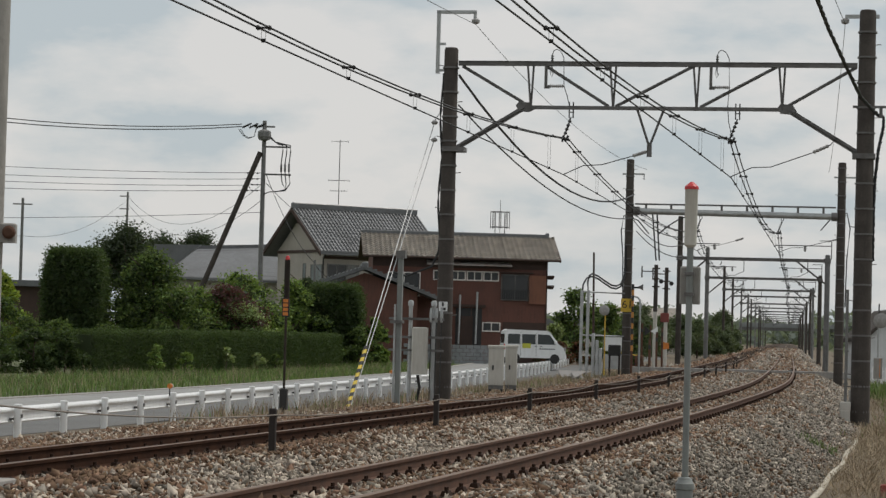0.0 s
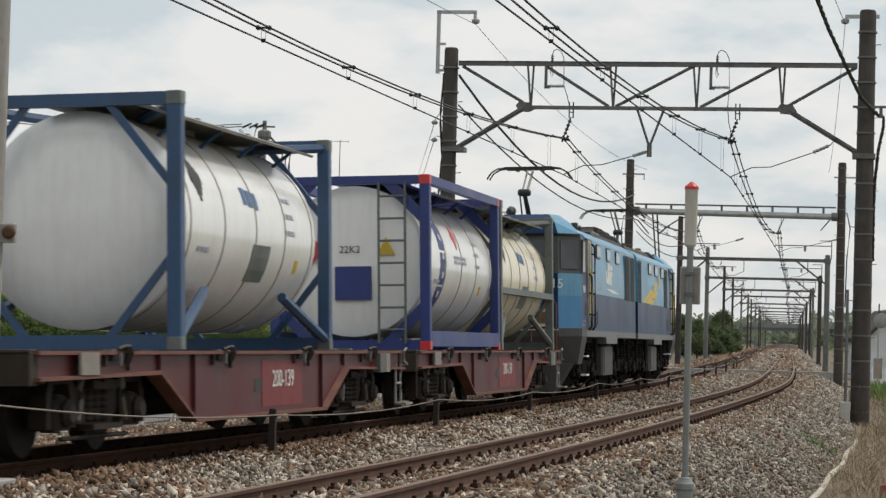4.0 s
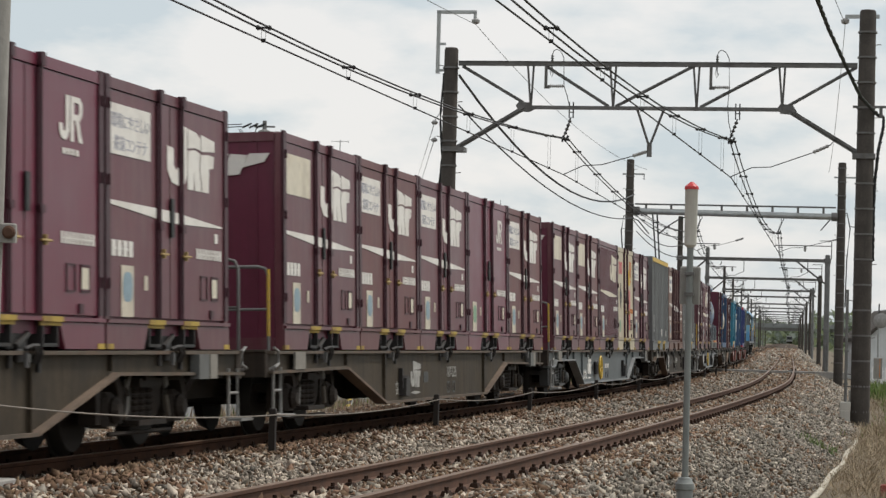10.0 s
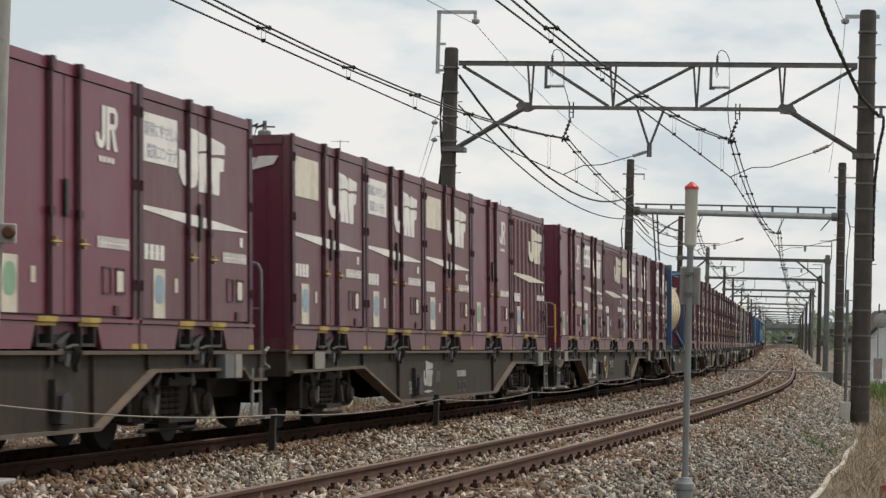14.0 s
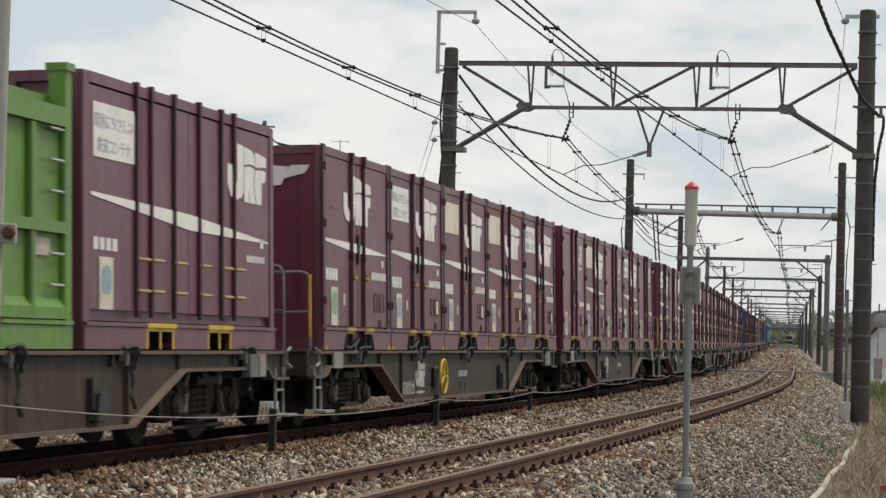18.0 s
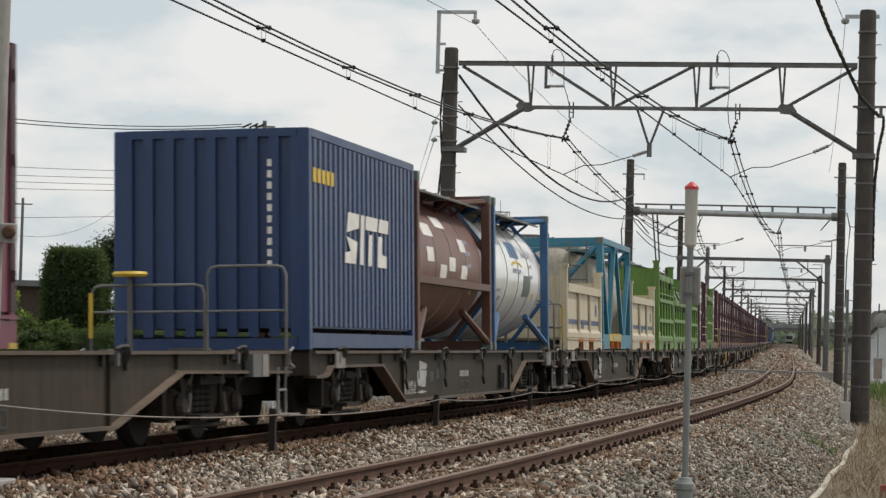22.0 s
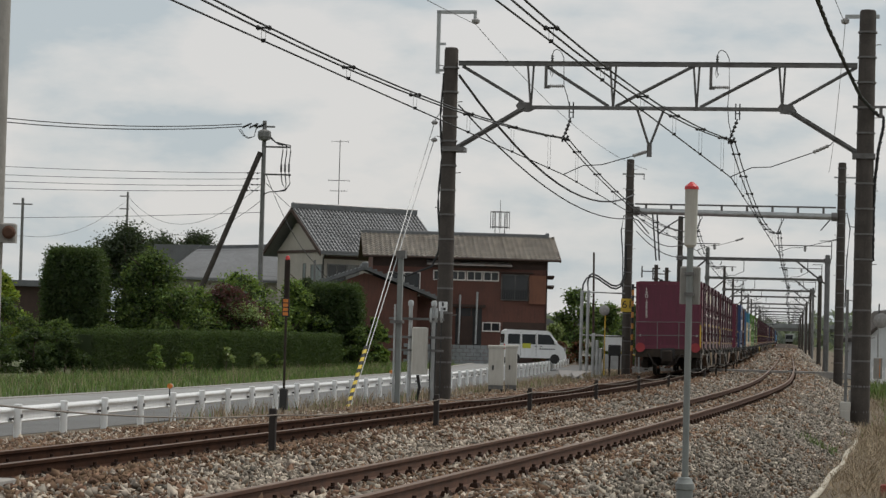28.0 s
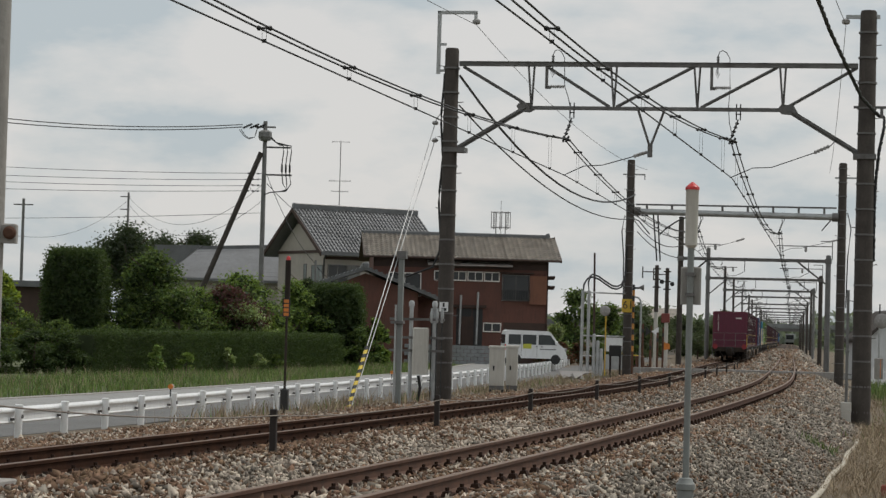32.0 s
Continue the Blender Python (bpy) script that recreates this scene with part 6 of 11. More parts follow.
def build_white_box(label):
    """A cream refrigerated small container with a red band."""
    t = build_box12("J", "cream_box", label)
    y = -BOX_W / 2
    for o in list(t.children):
        if o.name.startswith(("emblem", "stencil")):
            o.data.materials.clear()
            o.data.materials.append(M["orange"])
    part("red_band", Mesh().box(0.75, 1.05, y + 0.004, y + 0.008, 0.5, 1.5), M["red"], t)
    part("fruit_print", Mesh().box(0.7, 1.1, y + 0.004, y + 0.009, 1.62, 2.0), M["gold"], t)
    b = Mesh()
    b.prism([(-1.1, 1.0), (-0.9, 1.32), (-1.1, 1.64), (-1.3, 1.32)], y + 0.002, y + 0.008, "y")
    part("hazard_diamond", b, M["black"], t)
    b = Mesh()
    for k in range(3):
        b.box(-1.45 + 0.25 * k, -1.28 + 0.25 * k, y + 0.003, y + 0.008, 1.85, 2.15)
    part("emblem", b, M["red"], t)
    for o in t.children:
        if o.name.startswith(("shell", "roof", "end_ribs")):
            o.data.materials.clear()
            o.data.materials.append(M["cream_box"])
    return t


def build_open_box(kind, label):
    """A ribbed open-topped box with tall posts."""
    L, W = 6.06, 2.44
    paint, side, postz, rows, cols = {"tall": ("green_box", 2.12, 2.55, (0.8, 1.38), 4), "low": ("green_box", 1.5, 1.95, (0.85,), 4), "ribbed": ("green_box", 2.05, 2.5, (1.0,), 7),
                                      "cream": ("cream_box", 1.32, 1.76, (), 2)}[kind]
    y = -W / 2
    t = thing("open_container", label, "container", group="open containers on the wagons")
    body = M[paint]
    b = Mesh()
    for yy in (y + 0.05, -y - 0.09):
        part("wall_panel", Mesh().box(-L / 2 + 0.1, L / 2 - 0.1, yy, yy + 0.04, 0.25, side), body, t)
    for xx in (-L / 2 + 0.05, L / 2 - 0.1):
        part("end_wall", Mesh().box(xx, xx + 0.05, y + 0.09, -y - 0.09, 0.25, (side + 0.42) if kind == "low" else side + 0.2), body, t)
    part("box_floor", Mesh().box(-L / 2 + 0.1, L / 2 - 0.1, y + 0.09, -y - 0.09, 0.25, 0.32), body, t)
    part("base_sill", Mesh().prism([(y - 0.006, 0.26), (y - 0.006, 0.36), (y + 0.05, 0.44), (y + 0.05, 0.26)], -L / 2 + 0.17, L / 2 - 0.17, "x"), body, t)
    for x in (-L / 2, L / 2 - 0.17):
        for yy in (y - 0.01, -y - 0.15):
            b = Mesh()
            b.chamfer(x, x + 0.17, yy, yy + 0.16, 0, postz, 0.015)
            b.box(x - 0.02, x + 0.19, yy - 0.02, yy + 0.18, postz - 0.07, postz)
            part("corner_post", b, body, t)
    for yy, s in ((y + 0.05, -1), (-y - 0.05, 1)):
        for k in range(cols):
            x = -L / 2 + 0.17 + (k + 1) * (L - 0.34) / (cols + 1)
            b = Mesh()
            b.chamfer(x - 0.05, x + 0.05, min(yy, yy + s * 0.06), max(yy, yy + s * 0.06), 0.3, side - 0.12, 0.012)
            part("rib", b, body, t)
        for z in rows:
            part("rail_bar", Mesh().box(-L / 2 + 0.17, L / 2 - 0.17, min(yy, yy + s * 0.075), max(yy, yy + s * 0.075), z, z + 0.1), body, t)
        part("top_rail", Mesh().box(-L / 2 + 0.15, L / 2 - 0.15, min(yy - s * 0.05, yy + s * 0.07), max(yy - s * 0.05, yy + s * 0.07), side - 0.12, side + 0.05), body, t)
    if kind in ("tall", "ribbed"):
        for k in range(6):
            part("rung", Mesh().tube((L / 2 - 0.5, y + 0.0, 0.55 + 0.27 * k), (L / 2 - 0.2, y + 0.0, 0.55 + 0.27 * k), 0.015, n=6), M["galv"], t)
    if kind == "tall":
        for yy, s in ((y, -1), (-y, 1)):
            b = Mesh()
            b.tube((-L / 2 + 0.15, yy, 1.62), (L / 2 - 0.15, yy, 1.62), 0.025, n=6)
            for x in (-0.9, 0.6, 2.2):
                b.tube((x, yy - s * 0.0, 1.6), (x + 0.02, yy, 2.15), 0.022, n=6)
            part("latch_bar", b, body, t)
    pockets(t, L, W, (-0.85, 0.95), body, M["orange"] if kind == "cream" else M["rust"], 0.85, lock=False)
    if kind == "cream":
        b = Mesh()
        for k in range(cols + 1):
            x0 = -L / 2 + 0.2 + k * (L - 0.34) / (cols + 1)
            b.box(x0 + 0.03, x0 + (L - 0.34) / (cols + 1) - 0.07, y + 0.044, y + 0.05, 0.54, 0.64)
        b.prism([(-0.35, 0.64), (0.05, 0.64), (0.2, 0.55), (0.05, 0.46), (-0.35, 0.46), (-0.2, 0.55)], y + 0.038, y + 0.05, "y")
        b.box(2.2, 2.45, y + 0.042, y + 0.05, 0.75, 1.0)
        part("blue_band", b, M["blue_box"], t)
    else:
        top = side + (0.44 if kind == "low" else 0.22)
        part("load_cover", Mesh().prism([(y + 0.12, side - 0.1), (-y - 0.12, side - 0.1), (-y - 0.14, top - 0.06), (0.0, top + 0.14), (y + 0.14, top - 0.06)], -L / 2 + 0.2, L / 2 - 0.2, "x"), M["green_box"], t)
        b = Mesh()
        for k in range(11):
            dx, dy = 0.35 * math.sin(k * 2.3), 0.3 * math.sin(k * 1.7)
            b.lathe([(-0.06, 0.34), (0.06 + 0.04 * (k % 3), 0.26), (0.12 + 0.05 * (k % 2), 0.09)], (-2.6 + 0.2 * k + dx * 0.5, dy, top + 0.1 - 0.15 * abs(dy)), n=7)
        part("net", b, M["black"], t)
        for k in range(3):
            part("net_rope", Mesh().path([(-2.4 + 1.9 * k, y - 0.02, side - 0.3), (-2.3 + 1.9 * k, y - 0.0, side + 0.04), (-2.25 + 1.9 * k, y + 0.16, top - 0.04), (-2.2 + 1.9 * k, 0, top + 0.17)], 0.03, 6), M["black"], t)
        b = Mesh()
        b.box(2.1, 2.6, y + 0.03, y + 0.05, 0.8, 0.95)
        b.box(-2.8, -2.3, y - 0.0, y + 0.05, 0.42, 0.52)
        part("stencil_plate", b, M["tank_beige"], t)
        letters("UM13A-261" if kind != "low" else "UM12A", 0.15, M["black"], t, Matrix.Translation((-L / 2 + 0.045, 0.6, side - 0.05)) @ Matrix.Rotation(-math.pi / 2, 4, "Z") @ Matrix.Rotation(math.pi / 2, 4, "X"))
    return t


def tank_shell(L, r, z, mat, t, rings=5, ring_mat=None, dome=0.32):
    b = Mesh()
    prof = [(-L / 2, 0.02), (-L / 2 + 0.03, r * 0.45), (-L / 2 + dome * 0.35, r * 0.8), (-L / 2 + dome, r), (L / 2 - dome, r), (L / 2 - dome * 0.35, r * 0.8), (L / 2 - 0.03, r * 0.45), (L / 2, 0.02)]
    b.lathe(prof, (0, 0, z), "x", 40)
    o = part("tank", b, mat, t, smooth=True)
    me = Mesh().lathe([(-0.014, r), (-0.01, r + 0.008), (0.01, r + 0.008), (0.014, r)], (0, 0, 0), "x", 40).data("hoop", ring_mat or M["tank_seam"], True)
    for k in range(rings):
        part("hoop", me, None, o, at=pose(-L / 2 + dome + 0.15 + k * (L - 2 * dome - 0.3) / max(1, rings - 1), 0, z))
    return o


def curved_label(b, x0, x1, a0, a1, r, z, n=4):
    """A thin patch on a tank's flank, from angle a0 to a1 (degrees above level)."""
    v, f = [], []
    for i in range(n + 1):
        a = radians(a0 + (a1 - a0) * i / n)
        for x in (x0, x1):
            v.append((x, -r * math.cos(a), z + r * math.sin(a)))
            v.append((x, -(r + 0.006) * math.cos(a), z + (r + 0.006) * math.sin(a)))
    for i in range(n):
        k = i * 4
        f += [(k + 1, k + 3, k + 7, k + 5), (k, k + 4, k + 6, k + 2), (k, k + 1, k + 5, k + 4), (k + 2, k + 6, k + 7, k + 3)]
    f += [(0, 2, 3, 1), (n * 4, n * 4 + 1, n * 4 + 3, n * 4 + 2)]
    b.add(v, f)


def curved_diamond(b, x, a, w, da, r, z):
    """A diamond laid on a tank's flank in narrow strips."""
    for k in range(8):
        u = 1 - abs(k - 3.5) / 4.0
        curved_label(b, x - w * u, x + w * u, a - da + k * da / 4, a - da + (k + 1) * da / 4, r, z, 1)


def build_tank(rack, tank, label, top=True, mid=False, brace=False, bottom=True, walk_roof=True, marks="print", ladder=True, rings=5, r=1.13):
    """A tank in a twenty-foot frame."""
    L, W, H = 6.06, 2.44, 2.59
    y = -W / 2
    t = thing("tank_container", label, "tank container", group="tank containers on the wagons")
    fm = M[rack]
    for x in (-L / 2, L / 2 - 0.15):
        for yy in (y, -y - 0.15):
            part("corner_post", Mesh().chamfer(x, x + 0.15, yy, yy + 0.15, 0, H, 0.012), fm, t)
        part("end_rail", Mesh().box(x + 0.02, x + 0.13, y + 0.15, -y - 0.15, H - 0.13, H), fm, t)
        part("end_rail", Mesh().box(x + 0.02, x + 0.13, y + 0.15, -y - 0.15, 0, 0.15), fm, t)
        for s in (-1, 1):
            for z0, z1 in ((0.0, 0.7), (H, H - 0.7)):
                if not brace:
                    b = Mesh()
                    k = 0.62
                    zs = 1 if z1 > z0 else -1
                    b.prism([(s * 1.09, z0 + zs * 0.5), (s * 1.09, z0 + zs * 0.72), (s * 0.5, z0 + zs * 0.13), (s * 0.72, z0 + zs * 0.13)] if bottom and top else
                            [(s * 1.09, z0 + zs * 0.86), (s * 1.09, z0 + zs * 0.98), (s * 0.4, z0 + zs * 0.12), (s * 0.5, z0 + zs * 0.12)], x + 0.05, x + 0.1, "x")
                    part("corner_gusset", b, fm, t)
                c = Mesh()
                c.chamfer(x - 0.006, x + 0.156, s * 1.145 - 0.081, s * 1.145 + 0.081, 0.0 if z1 > z0 else H - 0.13, 0.13 if z1 > z0 else H + 0.006, 0.01)
                part("corner_casting", c, M["red"] if rack == "frame_purple" else M["frame_grey"], t)
    for yy in (y, -y - 0.13):
        for want, z0, z1 in ((top, H - 0.13, H), (bottom and not brace, 0.05, 0.28), (mid, 0.98, 1.09)):
            if want:
                part("side_rail", Mesh().box(-L / 2 + 0.15, L / 2 - 0.15, yy, yy + 0.12, z0, z1), fm, t)
    if not bottom or mid:
        for s in (-1, 1):
            for yy in (y + 0.06, -y - 0.06):
                part("strut", Mesh().tube((s * (L / 2 - 0.1), yy, 0.12), (s * (L / 2 - 1.5), yy * 0.85, 0.62), 0.06, n=6), fm, t)
                if not top:
                    part("strut", Mesh().tube((s * (L / 2 - 0.1), yy, H - 0.1), (s * (L / 2 - 1.0), yy * 0.4, H - 0.18), 0.06, n=6), fm, t)
    if brace:
        for yy in (y + 0.05, -y - 0.05):
            for x0, z0, x1, z1 in ((-L / 2 + 0.15, H - 0.15, -1.75, 0.36), (-1.5, 0.36, -0.25, H - 0.1), (0.05, H - 0.1, 1.35, 0.36), (1.6, 0.36, L / 2 - 0.12, H - 0.5)):
                ax = Vector((x1 - x0, 0, z1 - z0)).normalized()
                nx, nz = -ax.z * 0.075, ax.x * 0.075
                part("brace", Mesh().prism([(x0 - nx, z0 - nz), (x0 + nx, z0 + nz), (x1 + nx, z1 + nz), (x1 - nx, z1 - nz)], yy - 0.045, yy + 0.045, "y"), fm, t)
        for yy in (y, -y - 0.12):
            part("base_beam", Mesh().box(-L / 2 + 0.15, -1.75, yy, yy + 0.12, 0.02, 0.36), fm, t)
            part("base_beam", Mesh().box(0.75, L / 2 - 0.15, yy, yy + 0.12, 0.02, 0.36), fm, t)
            part("pocket_beam", Mesh().box(-1.75, 0.75, yy - 0.006, yy + 0.12, 0.2, 0.38), M["yellow"], t)
            for xp in (-1.72, -1.1, -0.95, 0.0, 0.12, 0.68):
                part("pocket_post", Mesh().box(xp, xp + 0.06, yy, yy + 0.1, 0.02, 0.2), M["orange"], t)
        part("stencil_plate", Mesh().box(-0.95, 0.05, y - 0.014, y - 0.006, 0.235, 0.33), M["tank_beige"], t)
        # added black sheet in place of the shadow behind the pocket beam
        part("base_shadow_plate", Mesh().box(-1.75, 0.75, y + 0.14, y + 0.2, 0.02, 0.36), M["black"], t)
        b = Mesh()
        for yy in (-0.95, -0.62):
            b.box(-2.75, 2.75, yy, yy + 0.28, H - 0.3, H - 0.26)
        part("walkway", b, M["frame_turq"], t)
        for xx in (-1.4, 1.2):
            part("cross_rail", Mesh().box(xx, xx + 0.12, y + 0.1, -y - 0.1, H - 0.14, H - 0.04), fm, t)
        b = Mesh()
        for xx in (-0.35, -0.05):
            b.tube((xx, y + 0.16, 0.36), (xx, y + 0.16, H - 0.25), 0.022, n=6)
        for k in range(6):
            b.tube((-0.35, y + 0.16, 0.6 + 0.3 * k), (-0.05, y + 0.16, 0.6 + 0.3 * k), 0.018, n=6)
        part("ladder", b, fm, t)
        part("manhole", Mesh().chamfer(-1.1, 0.9, -0.45, 0.45, H - 0.35, H - 0.06, 0.06), M["tank_beige"], t)
        for s in (-1, 1):
            b = Mesh()
            b.tube((s * (L / 2 - 0.07), y + 0.1, H - 0.15), (s * (L / 2 - 0.07), -y - 0.3, 0.3), 0.06, n=6)
            part("end_brace", b, fm, t)
    tl = 5.75 if not brace else 5.2
    o = tank_shell(tl, r if not brace else 1.05, 1.33, M[tank], t, rings, dome=0.12 if top and bottom and not brace else 0.32)
    rr = r if not brace else 1.05
    if walk_roof:
        b = Mesh()
        b.prism([(-1.06, H - 0.2), (-0.62, H - 0.05), (0.38, H - 0.05), (0.38, H - 0.09), (-0.6, H - 0.09), (-1.05, H - 0.23)], -2.75, 2.75, "x")
        for k in range(6):
            b.box(-2.5 + k * 0.98, -2.42 + k * 0.98, -0.62, 0.4, H - 0.05, H - 0.03)
        part("walkway", b, M["walk_grey"] if rack != "frame_purple" else fm, t)
        for k in range(4):
            part("walkway_stay", Mesh().tube((-2.2 + 1.45 * k, -0.95, H - 0.2), (-2.2 + 1.45 * k, -0.7, H - 0.38), 0.025, n=6), fm, t)
        part("manhole", Mesh().lathe([(0, 0.3), (0.15, 0.3), (0.18, 0.26), (0.22, 0.1)], (0.3, 0, H - 0.18), n=14), M["galv"], t)
    if ladder:
        b = Mesh()
        for yy in (-0.85, -0.45):
            b.tube((-L / 2 + 0.0, yy, 0.1), (-L / 2 + 0.0, yy, H - 0.1), 0.022, n=6)
        for k in range(7):
            b.tube((-L / 2, -0.85, 0.3 + k * 0.33), (-L / 2, -0.45, 0.3 + k * 0.33), 0.018, n=6)
        part("ladder", b, M["frame_grey"], t)
    b = Mesh()
    if marks == "band":
        curved_label(b, -1.75, -1.35, -50, 55, rr, 1.33, 8)
        part("tank_band", b, fm, o)
        b = Mesh()
        for k in range(5):
            curved_label(b, -1.59, -1.51, 38 - k * 15, 33 - k * 15, rr + 0.006, 1.33, 2)
        part("band_print", b, M["mark"], o)
        if rack == "frame_purple":
            b = Mesh()
            curved_diamond(b, -0.28, 24, 0.17, 11, rr, 1.33)
            part("hazard_diamond", b, M["red"], o)
            b = Mesh()
            for a in (5, 1):
                for k in range(8):
                    curved_label(b, -0.6 + 0.13 * k, -0.5 + 0.13 * k, a, a + 2.5, rr, 1.33, 1)
            part("tank_print", b, M["print"], o)
    elif marks == "print":
        for k in range(3):
            curved_label(b, -0.4 + 0.2 * k, -0.25 + 0.2 * k, 14 - k, 24 - k, rr, 1.33, 2)
        part("emblem", b, M["frame_bright"], o)
        b = Mesh()
        curved_label(b, -0.1, 0.6, -30, -8, rr, 1.33, 3)
        part("grey_panel", b, M["frame_grey"], o)
        b = Mesh()
        curved_diamond(b, -1.98, 24, 0.2, 13, rr, 1.33)
        part("hazard_diamond", b, M["black"], o)
    elif marks == "arc":
        # three upright blocks over a yellow bow, a grey panel and a lower line of print
        for k in range(3):
            curved_label(b, -0.62 + 0.33 * k, -0.36 + 0.33 * k, 17, 33, rr, 1.33, 3)
        part("emblem", b, M["frame_bright"], o)
        b = Mesh()
        for k in range(8):
            u = (k - 3.5) / 3.5
            curved_label(b, -0.14 + u * 0.5, -0.14 + u * 0.5 + 0.145, 12.5 - 3 * u * u, 14.5 - 3 * u * u, rr, 1.33, 1)
        part("yellow_bow", b, M["gold"], o)
        b = Mesh()
        curved_label(b, 0.6, 1.35, -18, 2, rr, 1.33, 4)
        part("grey_panel", b, M["frame_grey"], o)
        b = Mesh()
        for x, a, n in ((-1.9, 32, 7), (-1.9, 28, 5), (0.75, 20, 6), (-0.55, 3, 7), (-1.8, -24, 2)):
            for k in range(n):
                curved_label(b, x + 0.13 * k, x + 0.09 + 0.13 * k, a, a + 4, rr, 1.33, 1)
        part("tank_print", b, M["print"], o)
    elif marks == "labels":
        for x, a in ((-1.9, 20), (-1.9, 0), (-0.6, 30), (-0.2, -5), (0.8, 12), (0.8, -10), (-0.9, -12)):
            curved_label(b, x, x + (0.75 if a > 12 else 0.5), a, a + 11, rr, 1.33, 2)
        part("label", b, M["mark"], o)
    elif marks == "emblem":
        curved_label(b, -0.4, 0.3, 6, 24, rr, 1.33, 3)
        part("emblem", b, M["frame_bright"], o)
    b = Mesh()
    for x, a in ((1.2, 20), (1.2, 10), (1.2, 0), (-2.1, -16)):
        for k in range(3):
            curved_label(b, x + 0.15 * k, x + 0.11 + 0.15 * k, a, a + 3, rr, 1.33, 1)
    part("small_print", b, M["print"], o)
    b = Mesh()
    curved_label(b, 1.75, 1.88, -22, -14, rr, 1.33, 2)
    part("hazard_label", b, M["gold"], o)
    if top and bottom and not brace and rack != "frame_purple":
        b = Mesh()
        b.prism([(-0.2, 1.55), (-0.55, 1.55), (-0.375, 1.86)], -tl / 2 - 0.03, -tl / 2 + 0.14, "x")
        part("hazard_label", b, M["gold"], t)
        part("grey_panel", Mesh().box(-tl / 2 - 0.02, -tl / 2 + 0.1, -0.15, 0.35, 0.55, 1.05), M["frame_grey"], t)
        b = Mesh()
        for k in range(7):
            b.box(-L / 2 + 0.05, -L / 2 + 0.1, y - 0.006, y, 0.5 + 0.11 * k, 0.58 + 0.11 * k)
        part("post_print", b, M["gold"], t)
    if marks == "band" and rack == "frame_purple":
        b = Mesh()
        b.prism([(0.62, 1.72), (0.42, 1.5), (0.62, 1.28), (0.82, 1.5)], -tl / 2 - 0.03, -tl / 2 + 0.14, "x")
        part("hazard_diamond", b, M["red"], t)
        b = Mesh()
        b.prism([(-0.4, 1.42), (-0.66, 1.42), (-0.53, 1.68)], -tl / 2 - 0.03, -tl / 2 + 0.14, "x")
        part("hazard_label", b, M["gold"], t)
        part("sign_plate", Mesh().box(-tl / 2 - 0.03, -tl / 2 + 0.1, -0.3, 0.25, 0.75, 1.25), M["frame_purple"], t)
        letters("22K2", 0.11, M["black"], t, Matrix.Translation((-tl / 2 - 0.034, 0.02, 1.45)) @ Matrix.Rotation(-math.pi / 2, 4, "Z") @ Matrix.Rotation(math.pi / 2, 4, "X"))
    return t


